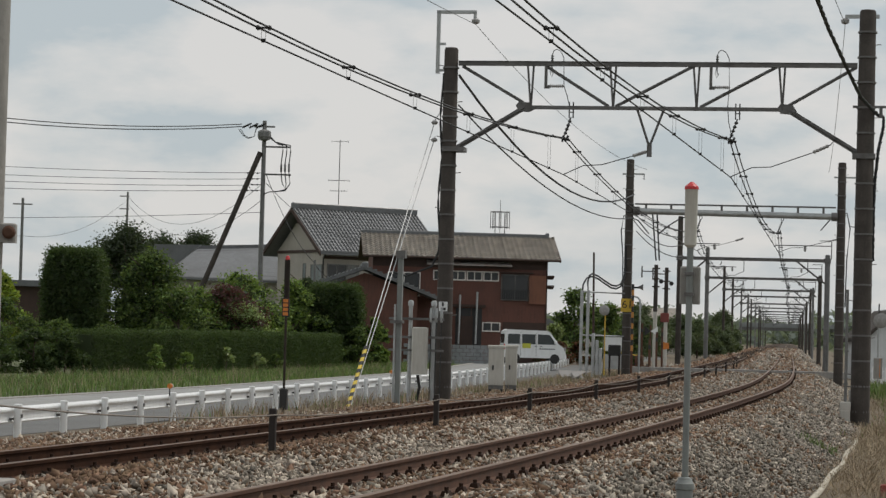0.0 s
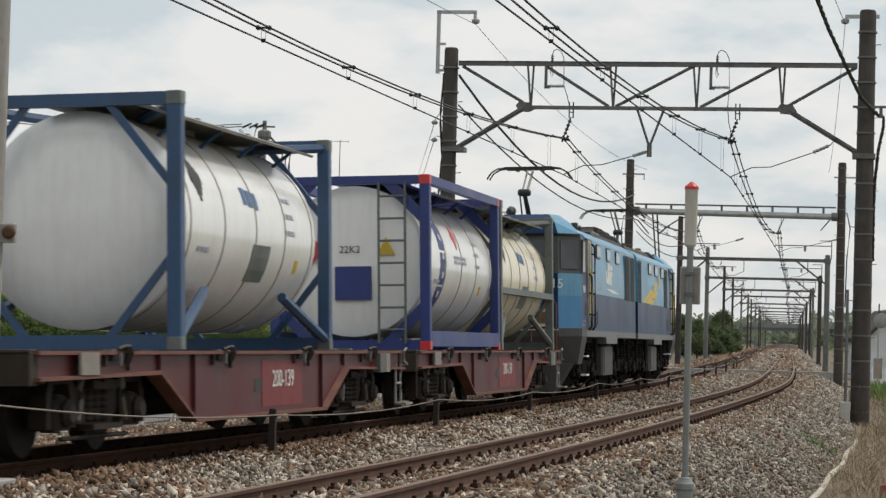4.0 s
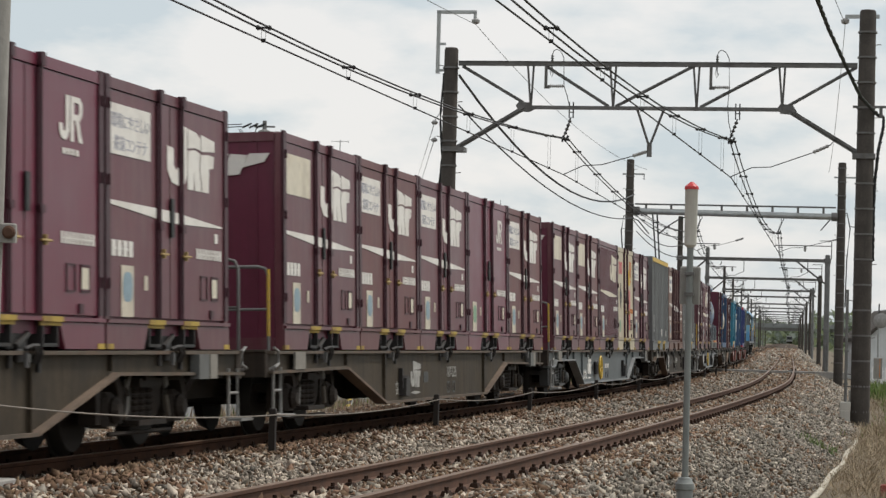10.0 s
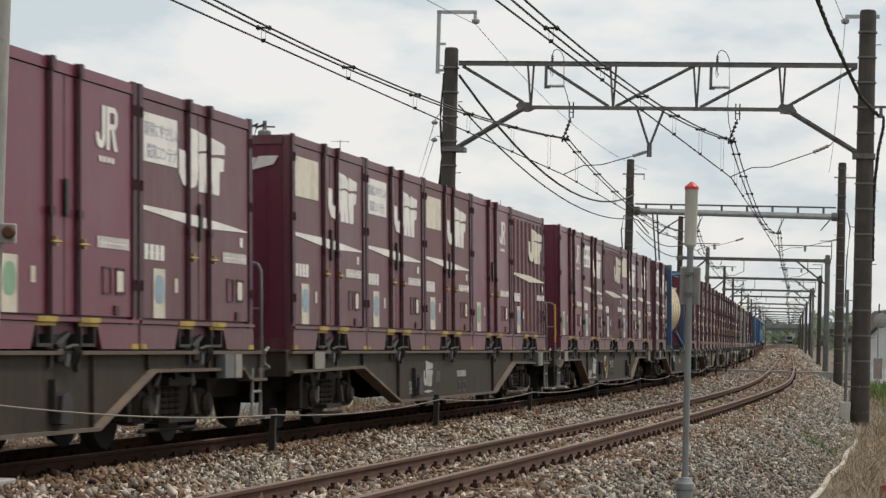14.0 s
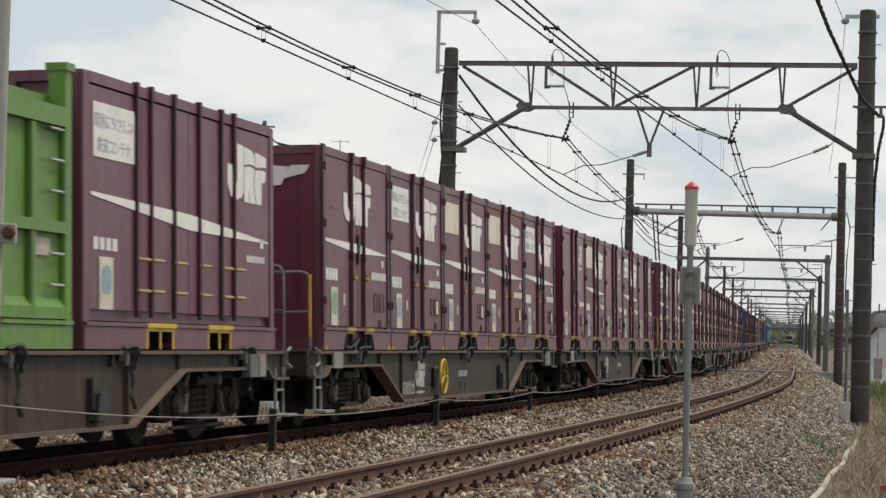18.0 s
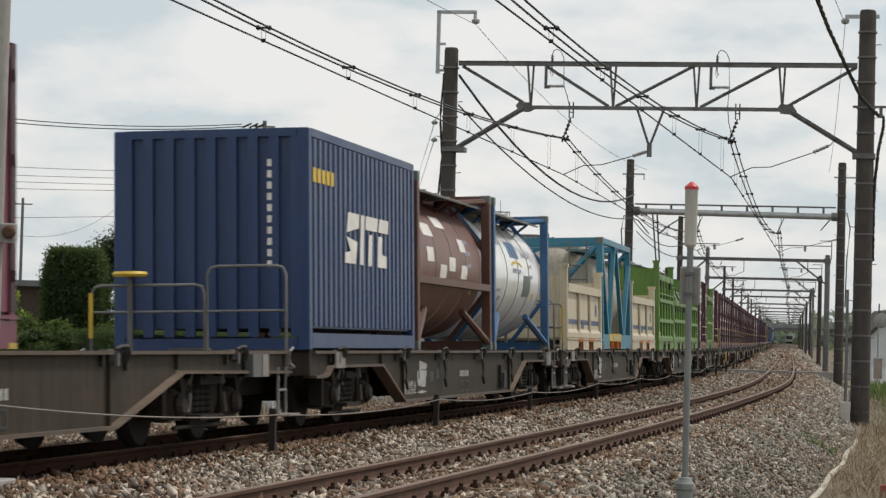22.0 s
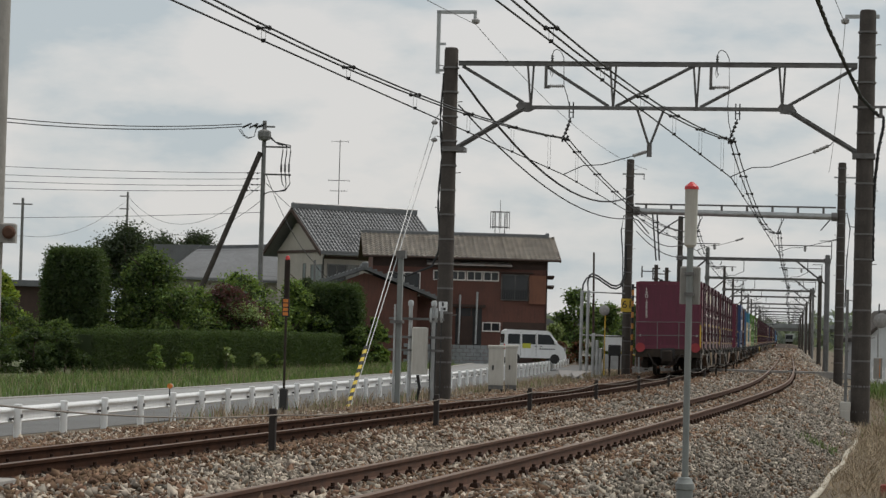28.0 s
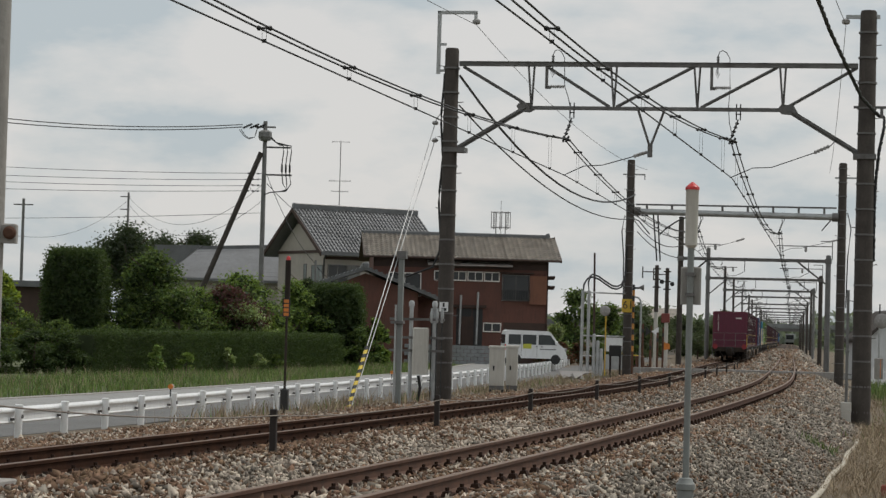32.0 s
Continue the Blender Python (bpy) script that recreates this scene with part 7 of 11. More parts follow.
def build_hopper(label):
    """A blue powder tank with a braced catwalk and blow pipes."""
    t = thing("powder_tank", label, "tank container", group="tank containers on the wagons")
    r, z, L = 1.1, 1.5, 5.7
    o = tank_shell(L, r, z, M["tank_blue"], t, 2, dome=0.5)
    b = Mesh()
    b.chamfer(-2.95, 2.95, -1.2, 1.2, 0.02, 0.36, 0.03)
    part("base_frame", b, M["hopper_grey"], t)
    part("orange_bar", Mesh().box(-0.9, 1.6, -1.24, -1.2, 0.27, 0.35), M["orange"], t)
    part("pocket", Mesh().box(-0.7, 1.4, -1.215, -1.195, 0.05, 0.24), M["black"], t)
    for x in (-2.6, -1.5, 2.5):
        part("stencil_plate", Mesh().box(x - 0.2, x + 0.2, -1.212, -1.2, 0.24, 0.31), M["tank_beige"], t)
    part("catwalk", Mesh().prism([(-1.02, 2.55), (-0.5, 2.5), (0.5, 2.5), (1.02, 2.55), (1.02, 2.6), (-1.02, 2.6)], -2.75, 2.75, "x"), M["tank_blue"], t)
    for k in range(5):
        x = -2.2 + k * 1.1
        for sy in (-1, 1):
            b = Mesh()
            b.add([(x - 0.52, sy * 1.02, 2.55), (x + 0.52, sy * 1.02, 2.55), (x + 0.5, sy * 0.5, 2.52), (x - 0.5, sy * 0.5, 2.52), (x - 0.05, sy * 0.78, 2.2), (x + 0.05, sy * 0.78, 2.2)],
                  [(0, 1, 5, 4), (1, 2, 5), (2, 3, 4, 5), (3, 0, 4), (0, 3, 2, 1)])
            part("catwalk_brace", b, M["tank_blue"], t)
    b = Mesh()
    for yy in (-1.0, 1.0):
        b.tube((-2.6, yy, 2.72), (2.6, yy, 2.72), 0.018, n=6)
        for k in range(5):
            b.tube((-2.6 + k * 1.3, yy, 2.58), (-2.6 + k * 1.3, yy, 2.72), 0.014, n=6)
    part("handrail", b, M["galv"], t)
    # bent plate saddles that carry the tank, and the pipes that run through them
    arc = [(-1.19, 0.36), (-1.19, 0.84), (-1.16, 0.95), (-1.08, 1.03), (-0.98, 1.06), (-0.8, 1.0)]
    for x in (-2.45, -0.75, 1.25, 2.45):
        for sy in (-1, 1):
            b = Mesh()
            outer = [(sy * -u, v) for u, v in arc]
            inner = [(sy * (-u - 0.035), v - 0.03 if v > 0.4 else v) for u, v in reversed(arc)]
            b.prism(outer + inner, x - 0.14, x + 0.14, "x")
            b.prism([(sy * 1.15, 0.36), (sy * 1.15, 0.86), (sy * 0.85, 1.0), (sy * 0.6, 0.6), (sy * 0.6, 0.36)], x - 0.02, x + 0.02, "x")
            part("saddle", b, M["bogie_pipe"], t)
    for x0, x1, z0 in ((-2.2, -0.9, 0.52), (-0.5, 1.1, 0.5), (1.5, 2.8, 0.52)):
        part("manifold", Mesh().tube((x0, -1.06, z0), (x1, -1.06, z0), 0.085, n=12), M["bogie_pipe"], t, smooth=True)
        for xf in (x0 + 0.08, x1 - 0.08):
            part("pipe_flange", Mesh().lathe([(-0.025, 0.12), (0.025, 0.12)], (xf, -1.06, z0), "x", 14), M["bogie_pipe"], t)
    part("blow_pipe", Mesh().path([(-2.3, -1.1, 0.95), (-2.75, -1.1, 0.95), (-2.85, -1.1, 0.9), (-2.88, -1.1, 0.8), (-2.88, -1.1, 0.62), (-2.84, -1.1, 0.52), (-2.75, -1.1, 0.48), (-2.2, -1.1, 0.48)], 0.055, 10), M["bogie_pipe"], t, smooth=True)
    part("valve_box", Mesh().chamfer(-1.6, -1.25, -1.12, -0.85, 0.8, 1.08, 0.03), M["bogie_pipe"], t)
    for x in (-1.6, 0.25, 1.85):
        part("discharge_cone", Mesh().lathe([(0.42, 0.16), (0.55, 0.2), (0.8, 0.42)], (x, -0.45, 0), n=14), M["tank_blue"], t, smooth=True)
    b = Mesh()
    for i in range(20):
        a0 = 2 * math.pi * i / 20
        a1 = 2 * math.pi * (i + 1) / 20
        p = [(-0.55 + 0.36 * math.cos(a), 16 + 20 * math.sin(a)) for a in (a0, a1)]
        q = [Vector((x, -(r + 0.006) * math.cos(radians(a)), z + (r + 0.006) * math.sin(radians(a)))) for x, a in p]
        b.tube(q[0], q[1], 0.022, n=5, caps=False)
    part("emblem", b, M["tank_grey"], o)
    b = Mesh()
    for k in range(8):
        curved_label(b, 0.75 + 0.2 * k, 0.9 + 0.2 * k, 4, 10, r, z, 1)
    for k in range(5):
        curved_label(b, -2.5 + 0.2 * k, -2.34 + 0.2 * k, 6, 11, r, z, 1)
    part("print", b, M["tank_grey"], o)
    b = Mesh()
    curved_label(b, 2.2, 2.4, 22, 40, r, z, 2)
    part("yellow_label", b, M["gold"], o)
    return t


# rings of one cab, from the bottom up: height, corner place and half width, nose place and half width
CAB = [(0.70, 11.25, 1.28, 11.72, 0.86), (1.28, 11.42, 1.40, 11.98, 0.98), (1.45, 11.43, 1.40, 12.0, 0.98), (2.12, 11.45, 1.40, 12.03, 0.98),
       (2.58, 11.45, 1.395, 12.04, 0.98), (3.36, 11.27, 1.36, 11.68, 0.94), (3.42, 11.29, 1.34, 11.71, 0.94), (3.66, 11.12, 1.12, 11.62, 0.86), (3.84, 10.85, 0.85, 11.3, 0.7)]


def loco_cab(t, s):
    rings = []
    for z, xs, ws, xf, wf in CAB:
        w0 = ws if z < 3.4 else ws * 0.96
        rings.append([Vector((s * 10.55, -w0, min(z, 3.62) if z > 3.5 else z)), Vector((s * xs, -ws, z)), Vector((s * xf, -wf, z)), Vector((s * xf, wf, z)), Vector((s * xs, ws, z)), Vector((s * 10.55, w0, min(z, 3.62) if z > 3.5 else z))])
    c = Mesh()
    c.add([p for r in rings for p in r], [])
    paint = {0: (4, 4, 4), 1: (4, 4, 4), 2: (0, 2, 0), 3: (0, 1, 0), 4: (0, 3, 3), 5: (0, 3, 3), 6: (1, 1, 0), 7: (1, 1, 0)}
    for i in range(len(CAB) - 1):
        for k in range(6):
            c.f.append([i * 6 + k, i * 6 + (k + 1) % 6, i * 6 + 6 + (k + 1) % 6, i * 6 + 6 + k])
            c.m.append(paint[i][min(k, 4 - k) if k < 5 else 0])
    n = len(CAB) * 6
    c.f += [list(range(6)), list(range(n - 6, n))]
    c.m += [4, 0]
    cab = part("cab", c, [M["loco_dark"], M["loco_light"], M["loco_mid"], M["black"], M["loco_nose"]], t, smooth=False)

    def pane(name, k, i, u0, u1, v0, v1, mat, lift=0.012, thick=0.02):
        """A thin plate laid on one facet of the cab."""
        a, b2, d, e = rings[i][k], rings[i][k + 1], rings[i + 1][k + 1], rings[i + 1][k]
        pts = [a.lerp(b2, u).lerp(e.lerp(d, u), v) for u, v in ((u0, v0), (u1, v0), (u1, v1), (u0, v1))]
        nrm = (pts[1] - pts[0]).cross(pts[3] - pts[0]).normalized()
        if nrm.x * s < 0 and abs(nrm.x) > 0.1 or (abs(nrm.x) <= 0.1 and nrm.y > 0):
            nrm = -nrm
        m = Mesh()
        m.add([p + nrm * lift for p in pts] + [p + nrm * (lift - thick) for p in pts], [(0, 1, 2, 3), (7, 6, 5, 4), (0, 4, 5, 1), (1, 5, 6, 2), (2, 6, 7, 3), (3, 7, 4, 0)])
        return part(name, m, mat, cab)

    for u0, u1 in ((0.03, 0.485), (0.515, 0.97)):
        pane("windscreen", 2, 4, u0, u1, 0.10, 0.90, M["cab_glass"])
    for k, (u0, u1) in ((1, (0.12, 0.9)), (3, (0.1, 0.88))):
        pane("corner_window", k, 4, u0, u1, 0.12, 0.90, M["cab_glass"])
    pane("front_lip", 2, 6, 0.0, 1.0, 0.0, 0.25, M["loco_dark"])
    for u0, u1 in ((0.06, 0.3), (0.7, 0.94)):
        box = pane("headlight_box", 2, 2, u0, u1, 0.05, 0.6, M["mark_cream"], 0.03, 0.05)
        pane("headlight_recess", 2, 2, u0 + 0.03, u1 - 0.03, 0.14, 0.5, M["lamp_amber"], 0.035, 0.03)
    pane("nose_rail", 2, 2, 0.0, 1.0, -0.06, -0.03, M["mark_cream"], 0.05, 0.03)
    b = Mesh()
    b.prism([(s * 11.42, 2.58), (s * 10.68, 2.58), (s * 10.68, 3.3), (s * 11.27, 3.3)], -1.412, -1.37, "y")
    fr = part("side_window", b, M["black"], cab)
    b = Mesh()
    b.prism([(s * 11.34, 2.63), (s * 10.98, 2.63), (s * 10.98, 3.25), (s * 11.22, 3.25)], -1.417, -1.40, "y")
    part("side_glass", b, M["tank_grey"], fr)
    # pilot and coupler
    b = Mesh()
    b.prism([(-0.85, 0.14), (0.85, 0.14), (1.2, 0.72), (-1.2, 0.72)], s * 11.1, s * 11.75, "x")
    part("pilot", b, M["loco_nose"], t)
    b = Mesh()
    b.box(min(s * 11.8, s * 12.5), max(s * 11.8, s * 12.5), -0.15, 0.15, 0.65, 0.92)
    part("coupler", b, M["bogie_black"], t)
    return cab


def loco_bogie(t, xb):
    """A dark side frame with springs, dampers, boxes and hoses round two wheelsets."""
    b = Mesh()
    y = -1.08
    b.prism([(-1.75, 0.62), (-1.0, 0.62), (-0.75, 0.48), (0.75, 0.48), (1.0, 0.62), (1.75, 0.62), (1.75, 0.78), (-1.75, 0.78)], y - 0.06, y + 0.06, "y")
    b.prism([(-1.75, 0.62), (1.75, 0.62), (1.75, 0.78), (-1.75, 0.78)], -y - 0.06, -y + 0.06, "y")
    b.box(-0.35, 0.35, -1.05, 1.05, 0.5, 0.9)
    b.box(-2.2, 2.2, -0.95, 0.95, 0.8, 1.3)
    # added filler boxes close the view through, so the underside stays dark
    b.box(-0.95, 0.95, -0.8, 0.8, 0.2, 0.8)
    b.box(-1.9, -1.5, -0.8, 0.8, 0.25, 0.8)
    b.box(1.5, 1.9, -0.8, 0.8, 0.25, 0.8)
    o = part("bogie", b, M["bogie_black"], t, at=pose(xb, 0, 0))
    w = Mesh()
    r = 0.56
    for k in (-1, 1):
        w.lathe([(-0.07, r - 0.05), (-0.03, r), (0.04, r), (0.06, r + 0.025)] if k > 0 else [(-0.06, r + 0.025), (-0.04, r), (0.03, r), (0.07, r - 0.05)], (0, -k * 0.6, 0), "y", 24)
    w.tube((0, -1.0, 0), (0, 1.0, 0), 0.09, n=10)
    me = w.data("wheelset", [M["wheel"]], True)
    for dx in (-1.25, 1.25):
        part("wheelset", me, None, o, at=pose(dx, 0, r))
        m = Mesh()
        m.lathe([(-0.12, 0.13), (-0.08, 0.19), (0.1, 0.19)], (dx, y - 0.04, r), "y", 14)
        m.chamfer(dx - 0.17, dx + 0.17, y - 0.08, y + 0.08, r - 0.1, r + 0.22, 0.04)
        part("axle_box", m, M["gear_black"], o)
        for d2 in (-0.36, 0.36):
            m = Mesh()
            for q in range(6):
                m.lathe([(-0.028, 0.07), (0, 0.1), (0.028, 0.07)], (dx + d2, y - 0.02, 0.72 + 0.07 * q), n=10)
            m.tube((dx + d2, y - 0.02, 0.62), (dx + d2, y - 0.02, 1.16), 0.065, n=8)
            part("spring", m, M["gear_black"], o)
        m = Mesh()
        m.tube((dx + 0.1, y - 0.16, 0.55), (dx + 0.06, y - 0.16, 1.25), 0.04, n=8)
        m.tube((dx + 0.08, y - 0.16, 0.8), (dx + 0.06, y - 0.16, 1.25), 0.06, n=8)
        part("damper", m, M["gear_black"], o)
        m = Mesh()
        m.path([(dx - 0.15, y - 0.12, 1.2), (dx - 0.25, y - 0.14, 0.85), (dx - 0.1, y - 0.13, 0.62), (dx + 0.05, y - 0.1, 0.75)], 0.022, 6)
        m.path([(dx + 0.45, y - 0.05, 0.78), (dx + 0.6, y - 0.07, 0.45), (dx + 0.56, y + 0.3, 0.12)], 0.02, 6)
        part("hose", m, M["post_dark"], o)
        m = Mesh()
        m.chamfer(dx - 0.62, dx - 0.42, y - 0.1, y + 0.05, 0.45, 0.72, 0.03)
        m.tube((dx - 0.55, y - 0.12, 0.58), (dx - 0.2, y - 0.12, 0.55), 0.045, n=8)
        part("brake_cylinder", m, M["gear_black"], o)
    return o


def pantograph(t, xb, knee, head):
    """A single-arm pantograph: base, lower arm back to the knee, upper arm to the head."""
    b = Mesh()
    b.box(xb - 0.6, xb + 0.6, -0.5, 0.5, 3.74, 3.8)
    for dx in (-0.55, 0.55):
        for yy in (-0.45, 0.45):
            b.lathe([(3.6, 0.05), (3.66, 0.08), (3.7, 0.05), (3.75, 0.07)], (xb + dx, yy, 0), n=8)
    p = part("pantograph", b, M["soot"], t)
    xk, zk = knee
    xh, zh = head
    b = Mesh()
    b.tube((xb, 0, 3.84), (xk, 0, zk), 0.06, 0.045, 8)
    b.tube((xb - (xb - xk) * 0.3, 0.12, 3.82), (xk + 0.02, 0.1, zk - 0.06), 0.018, n=6)
    b.lathe([(-0.14, 0.05), (-0.1, 0.08), (0.1, 0.08), (0.14, 0.05)], (xk, 0, zk), "y", 10)
    part("lower_arm", b, M["black"], p)
    b = Mesh()
    b.path([(xk, -0.05, zk), (xh, -0.07, zh - 0.06)], 0.03, 8)
    b.path([(xk, 0.05, zk), (xh, 0.05, zh - 0.06)], 0.02, 8)
    part("upper_arm", b, M["box_card"], p)
    b = Mesh()
    for dx in (-0.17, 0.17):
        b.box(xh + dx - 0.03, xh + dx + 0.03, -0.52, 0.52, zh - 0.04, zh + 0.02)
        for sy in (-1, 1):
            b.path([(xh + dx, sy * 0.5, zh), (xh + dx, sy * 0.68, zh - 0.02), (xh + dx, sy * 0.82, zh - 0.1), (xh + dx, sy * 0.92, zh - 0.24)], 0.018, 6)
    b.box(xh - 0.17, xh + 0.17, -0.3, -0.24, zh - 0.07, zh - 0.03).box(xh - 0.17, xh + 0.17, 0.24, 0.3, zh - 0.07, zh - 0.03)
    part("collector_head", b, M["black"], p)


def build_loco():
    """Two coupled halves, each with a cab at its outer end."""
    t = thing("electric_locomotive", "blue two-section electric freight locomotive with raised pantographs", "locomotive", group="freight train")
    W = 2.8
    y = -W / 2
    for s in (-1, 1):
        x_in, x_cab = (0.24 if s > 0 else -0.4), s * 10.55
        lo, hi = min(x_in, x_cab), max(x_in, x_cab)
        b = Mesh()
        b.prism([(-W / 2, 2.22), (-W / 2, 2.7), (-W / 2 + 0.03, 3.36), (-W / 2 + 0.07, 3.42), (-W / 2 + 0.36, 3.6), (W / 2 - 0.36, 3.6), (W / 2 - 0.07, 3.42), (W / 2 - 0.03, 3.36), (W / 2, 2.7), (W / 2, 2.22)], lo, hi, "x")
        part("upper_body", b, M["loco_light"], t)
        b = Mesh()
        b.prism([(-W / 2, 1.42), (-W / 2, 2.22), (W / 2, 2.22), (W / 2, 1.42)], lo, hi, "x")
        part("lower_body", b, M["loco_dark"], t)
        b = Mesh()
        for x0, x1, z0 in ((0.24 if s > 0 else 0.4, 4.6, 1.28), (4.6, 7.0, 1.14), (7.0, 10.6, 1.28)):
            b.prism([(s * x0, 1.42), (s * x1, 1.42), (s * (x1 - (0.08 if z0 < 1.2 else 0)), z0), (s * (x0 + (0.08 if z0 < 1.2 else 0)), z0)], -W / 2 + 0.002, W / 2 - 0.002, "y")
        part("skirt", b, M["loco_grey"], t)
        b = Mesh()
        b.prism([(s * 9.35, 2.22), (s * 10.55, 2.22), (s * 10.55, 3.36), (s * 9.55, 3.36)], y - 0.003, y + 0.05, "y")
        part("cab_side_panel", b, M["loco_dark"], t)
        loco_cab(t, s)
        # the narrow recessed door and its rails
        b = Mesh()
        b.prism([(s * 10.42 - 0.0, 1.5), (s * 9.93, 1.5), (s * 9.93, 3.32), (s * 10.42, 3.32)], y - 0.006, y + 0.02, "y")
        door = part("cab_door", b, M["door_shade"], t)
        b = Mesh()
        for a0, a1 in ((10.38, 10.31), (10.06, 9.95)):
            b.box(min(s * a0, s * a1), max(s * a0, s * a1), y - 0.012, y - 0.004, 1.72, 3.3)
        b.box(min(s * 10.38, s * 9.95), max(s * 10.38, s * 9.95), y - 0.012, y - 0.004, 3.26, 3.32)
        part("door_frame", b, M["door_cream"], door)
        for xr in (10.30, 9.72):
            b = Mesh()
            b.path([(s * xr, y - 0.01, 1.42), (s * xr, y - 0.075, 1.5), (s * xr, y - 0.075, 3.2 if xr < 10 else 2.55), (s * xr, y - 0.01, 3.27 if xr < 10 else 2.62)], 0.026, 8)
            for z in (1.75, 2.2, 2.65, 3.05):
                if xr < 10 or z < 2.6:
                    b.tube((s * xr, y, z), (s * xr, y - 0.08, z), 0.02, n=6)
            part("grab_rail", b, M["black"], door)
        part("door_rail", Mesh().tube((s * 10.1, y - 0.05, 1.6), (s * 10.1, y - 0.05, 2.7), 0.022, n=6), M["gold"], door)
        b = Mesh()
        text_bars(b, s * 11.0 - 0.2, 2.2, 0.4, 0.2, y - 0.001, 2, 1)
        part("cab_emblem", b, M["mark"], t)
        b = Mesh()
        text_bars(b, s * 11.0 - 0.25, 1.5, 0.5, 0.16, y - 0.001, 4, 2, 0.5)
        part("cab_print", b, M["print"], t)
        part("vent_hatch", Mesh().box(min(s * 10.9, s * 10.65), max(s * 10.9, s * 10.65), y - 0.006, y + 0.01, 1.72, 1.98), M["black"], t)
        part("panel_handle", Mesh().box(s * 8.7 - 0.05, s * 8.7 + 0.05, y - 0.012, y + 0.01, 1.55, 1.85), M["loco_nose"], t)
        # side louvres: a dark recess crossed by thin slats
        for xa, xb in (((-2.95, -1.85), (-1.66, -0.66)) if s < 0 else ((0.3, 1.08), (7.7, 8.72))):
            fr = part("louvre", Mesh().prism(rounded(xa, xb, 2.2, 3.28, 0.06), y - 0.004, y + 0.04, "y"), M["louvre"], t)
            me = Mesh().prism([(0, 0), (-0.02, -0.004), (-0.02, 0.006), (0, 0.022)], xa + 0.05, xb - 0.05, "x").data("slat", M["slat"])
            for k in range(22):
                part("slat", me, None, fr, at=pose(0, y - 0.003, 2.235 + k * 0.047))
            for xe in (xa - 0.05, xb + 0.02):
                part("louvre_post", Mesh().box(xe, xe + 0.03, y - 0.01, y + 0.01, 2.2, 3.28), M["loco_light"], fr)
        for xa, xb in (((-8.75, -8.03), (-6.78, -6.12), (-4.88, -4.2)) if s < 0 else ((3.18, 4.03), (4.96, 5.8), (6.78, 7.6))):
            wf = part("side_window", Mesh().prism(rounded(xa, xb, 3.0, 3.31, 0.07), y - 0.004, y + 0.06, "y"), M["black"], t)
            part("pane", Mesh().prism(rounded(xa + 0.04, xb - 0.04, 3.03, 3.28, 0.055), y - 0.01, y + 0.03, "y"), M["side_glass"], wf)
        b = Mesh()
        if s < 0:
            emblem(b, -6.92, 2.48, 1.25, 0.5, y + 0.002)
            b.prism([(-6.9, 2.38), (-5.6, 2.38), (-4.2, 2.30), (-5.6, 2.30)], y - 0.004, y + 0.002, "y")
            part("emblem", b, M["mark"], t)
            b = Mesh()
            text_bars(b, -8.75, 2.32, 0.95, 0.12, y + 0.002, 6, 1)
            part("number_bars", b, M["print"], t)
        else:
            for k in range(6):
                x, z, w = 1.7 + 0.72 * k, 2.24 + 0.125 * k, 0.78 - 0.08 * k
                for q in range(3):
                    if q == 0 or (k + q) % 2 == 0 or k == 0 and q == 1:
                        e = Mesh()
                        x2, z2 = x + (w + 0.12) * q, z - 0.012 * q
                        e.prism([(x2, z2), (x2 + w, z2 - 0.01), (x2 + w + 0.5, z2 + 0.125), (x2 + 0.55, z2 + 0.13)], y - 0.004, y + 0.002, "y")
                        part("emblem_check", e, M["gold" if (k + q) % 2 == 0 or k < 2 else "loco_mid"], t)
            e = Mesh()
            e.prism([(3.7, 2.42), (5.2, 2.36), (5.35, 2.52), (3.85, 2.6)], y - 0.006, y + 0.002, "y")
            part("emblem_plate", e, M["gold"], t)
        # roof gear: a low dusty cover with trays and raised louvred hatches
        part("roof_cover", Mesh().prism([(-1.08, 3.57), (1.08, 3.57), (1.02, 3.675), (-1.02, 3.675)], min(s * 0.3, s * 6.8), max(s * 0.3, s * 6.8), "x"), M["soot"], t)
        part("roof_tray", Mesh().chamfer(min(s * 4.6, s * 6.1), max(s * 4.6, s * 6.1), -0.99, 0.99, 3.67, 3.735, 0.02), M["beam"], t)
        for xa, xb, z1 in (((0.35, 1.6, 3.94), (1.75, 3.3, 3.96)) if s < 0 else ((0.35, 1.3, 3.9), (10.05, 10.55, 3.86))):
            m = Mesh()
            a0, a1 = (s * xa, s * xb) if s > 0 else (s * xb, s * xa)
            m.prism([(-0.99, 3.58), (0.99, 3.58), (0.72, z1), (-0.72, z1)], a0, a1, "x")
            m.prism([(a0 - 0.55, 3.58), (a0, 3.58), (a0, z1 - 0.02)], -0.7, 0.7, "y")
            hatch = part("roof_hatch", m, M["soot"], t)
            for q in range(8):
                xq = a0 + (a1 - a0) * (q + 0.5) / 8
                part("hatch_rib", Mesh().prism([(-1.0, 3.6), (-0.73, z1 + 0.012), (0.73, z1 + 0.012), (0.73, z1 - 0.02), (-0.7, z1 - 0.02), (-0.96, 3.6)], xq - 0.025, xq + 0.025, "x"), M["soot"], hatch)
        for xr in ((4.0, 4.35, 7.3) if s < 0 else (2.13, 2.45, 8.7)):
            part("roof_insulator", Mesh().lathe([(3.6, 0.03), (3.66, 0.03), (3.69, 0.048), (3.72, 0.03), (3.75, 0.048), (3.77, 0.03), (3.8, 0.024)], (s * xr, -0.85, 0), n=10), M["soot"], t)
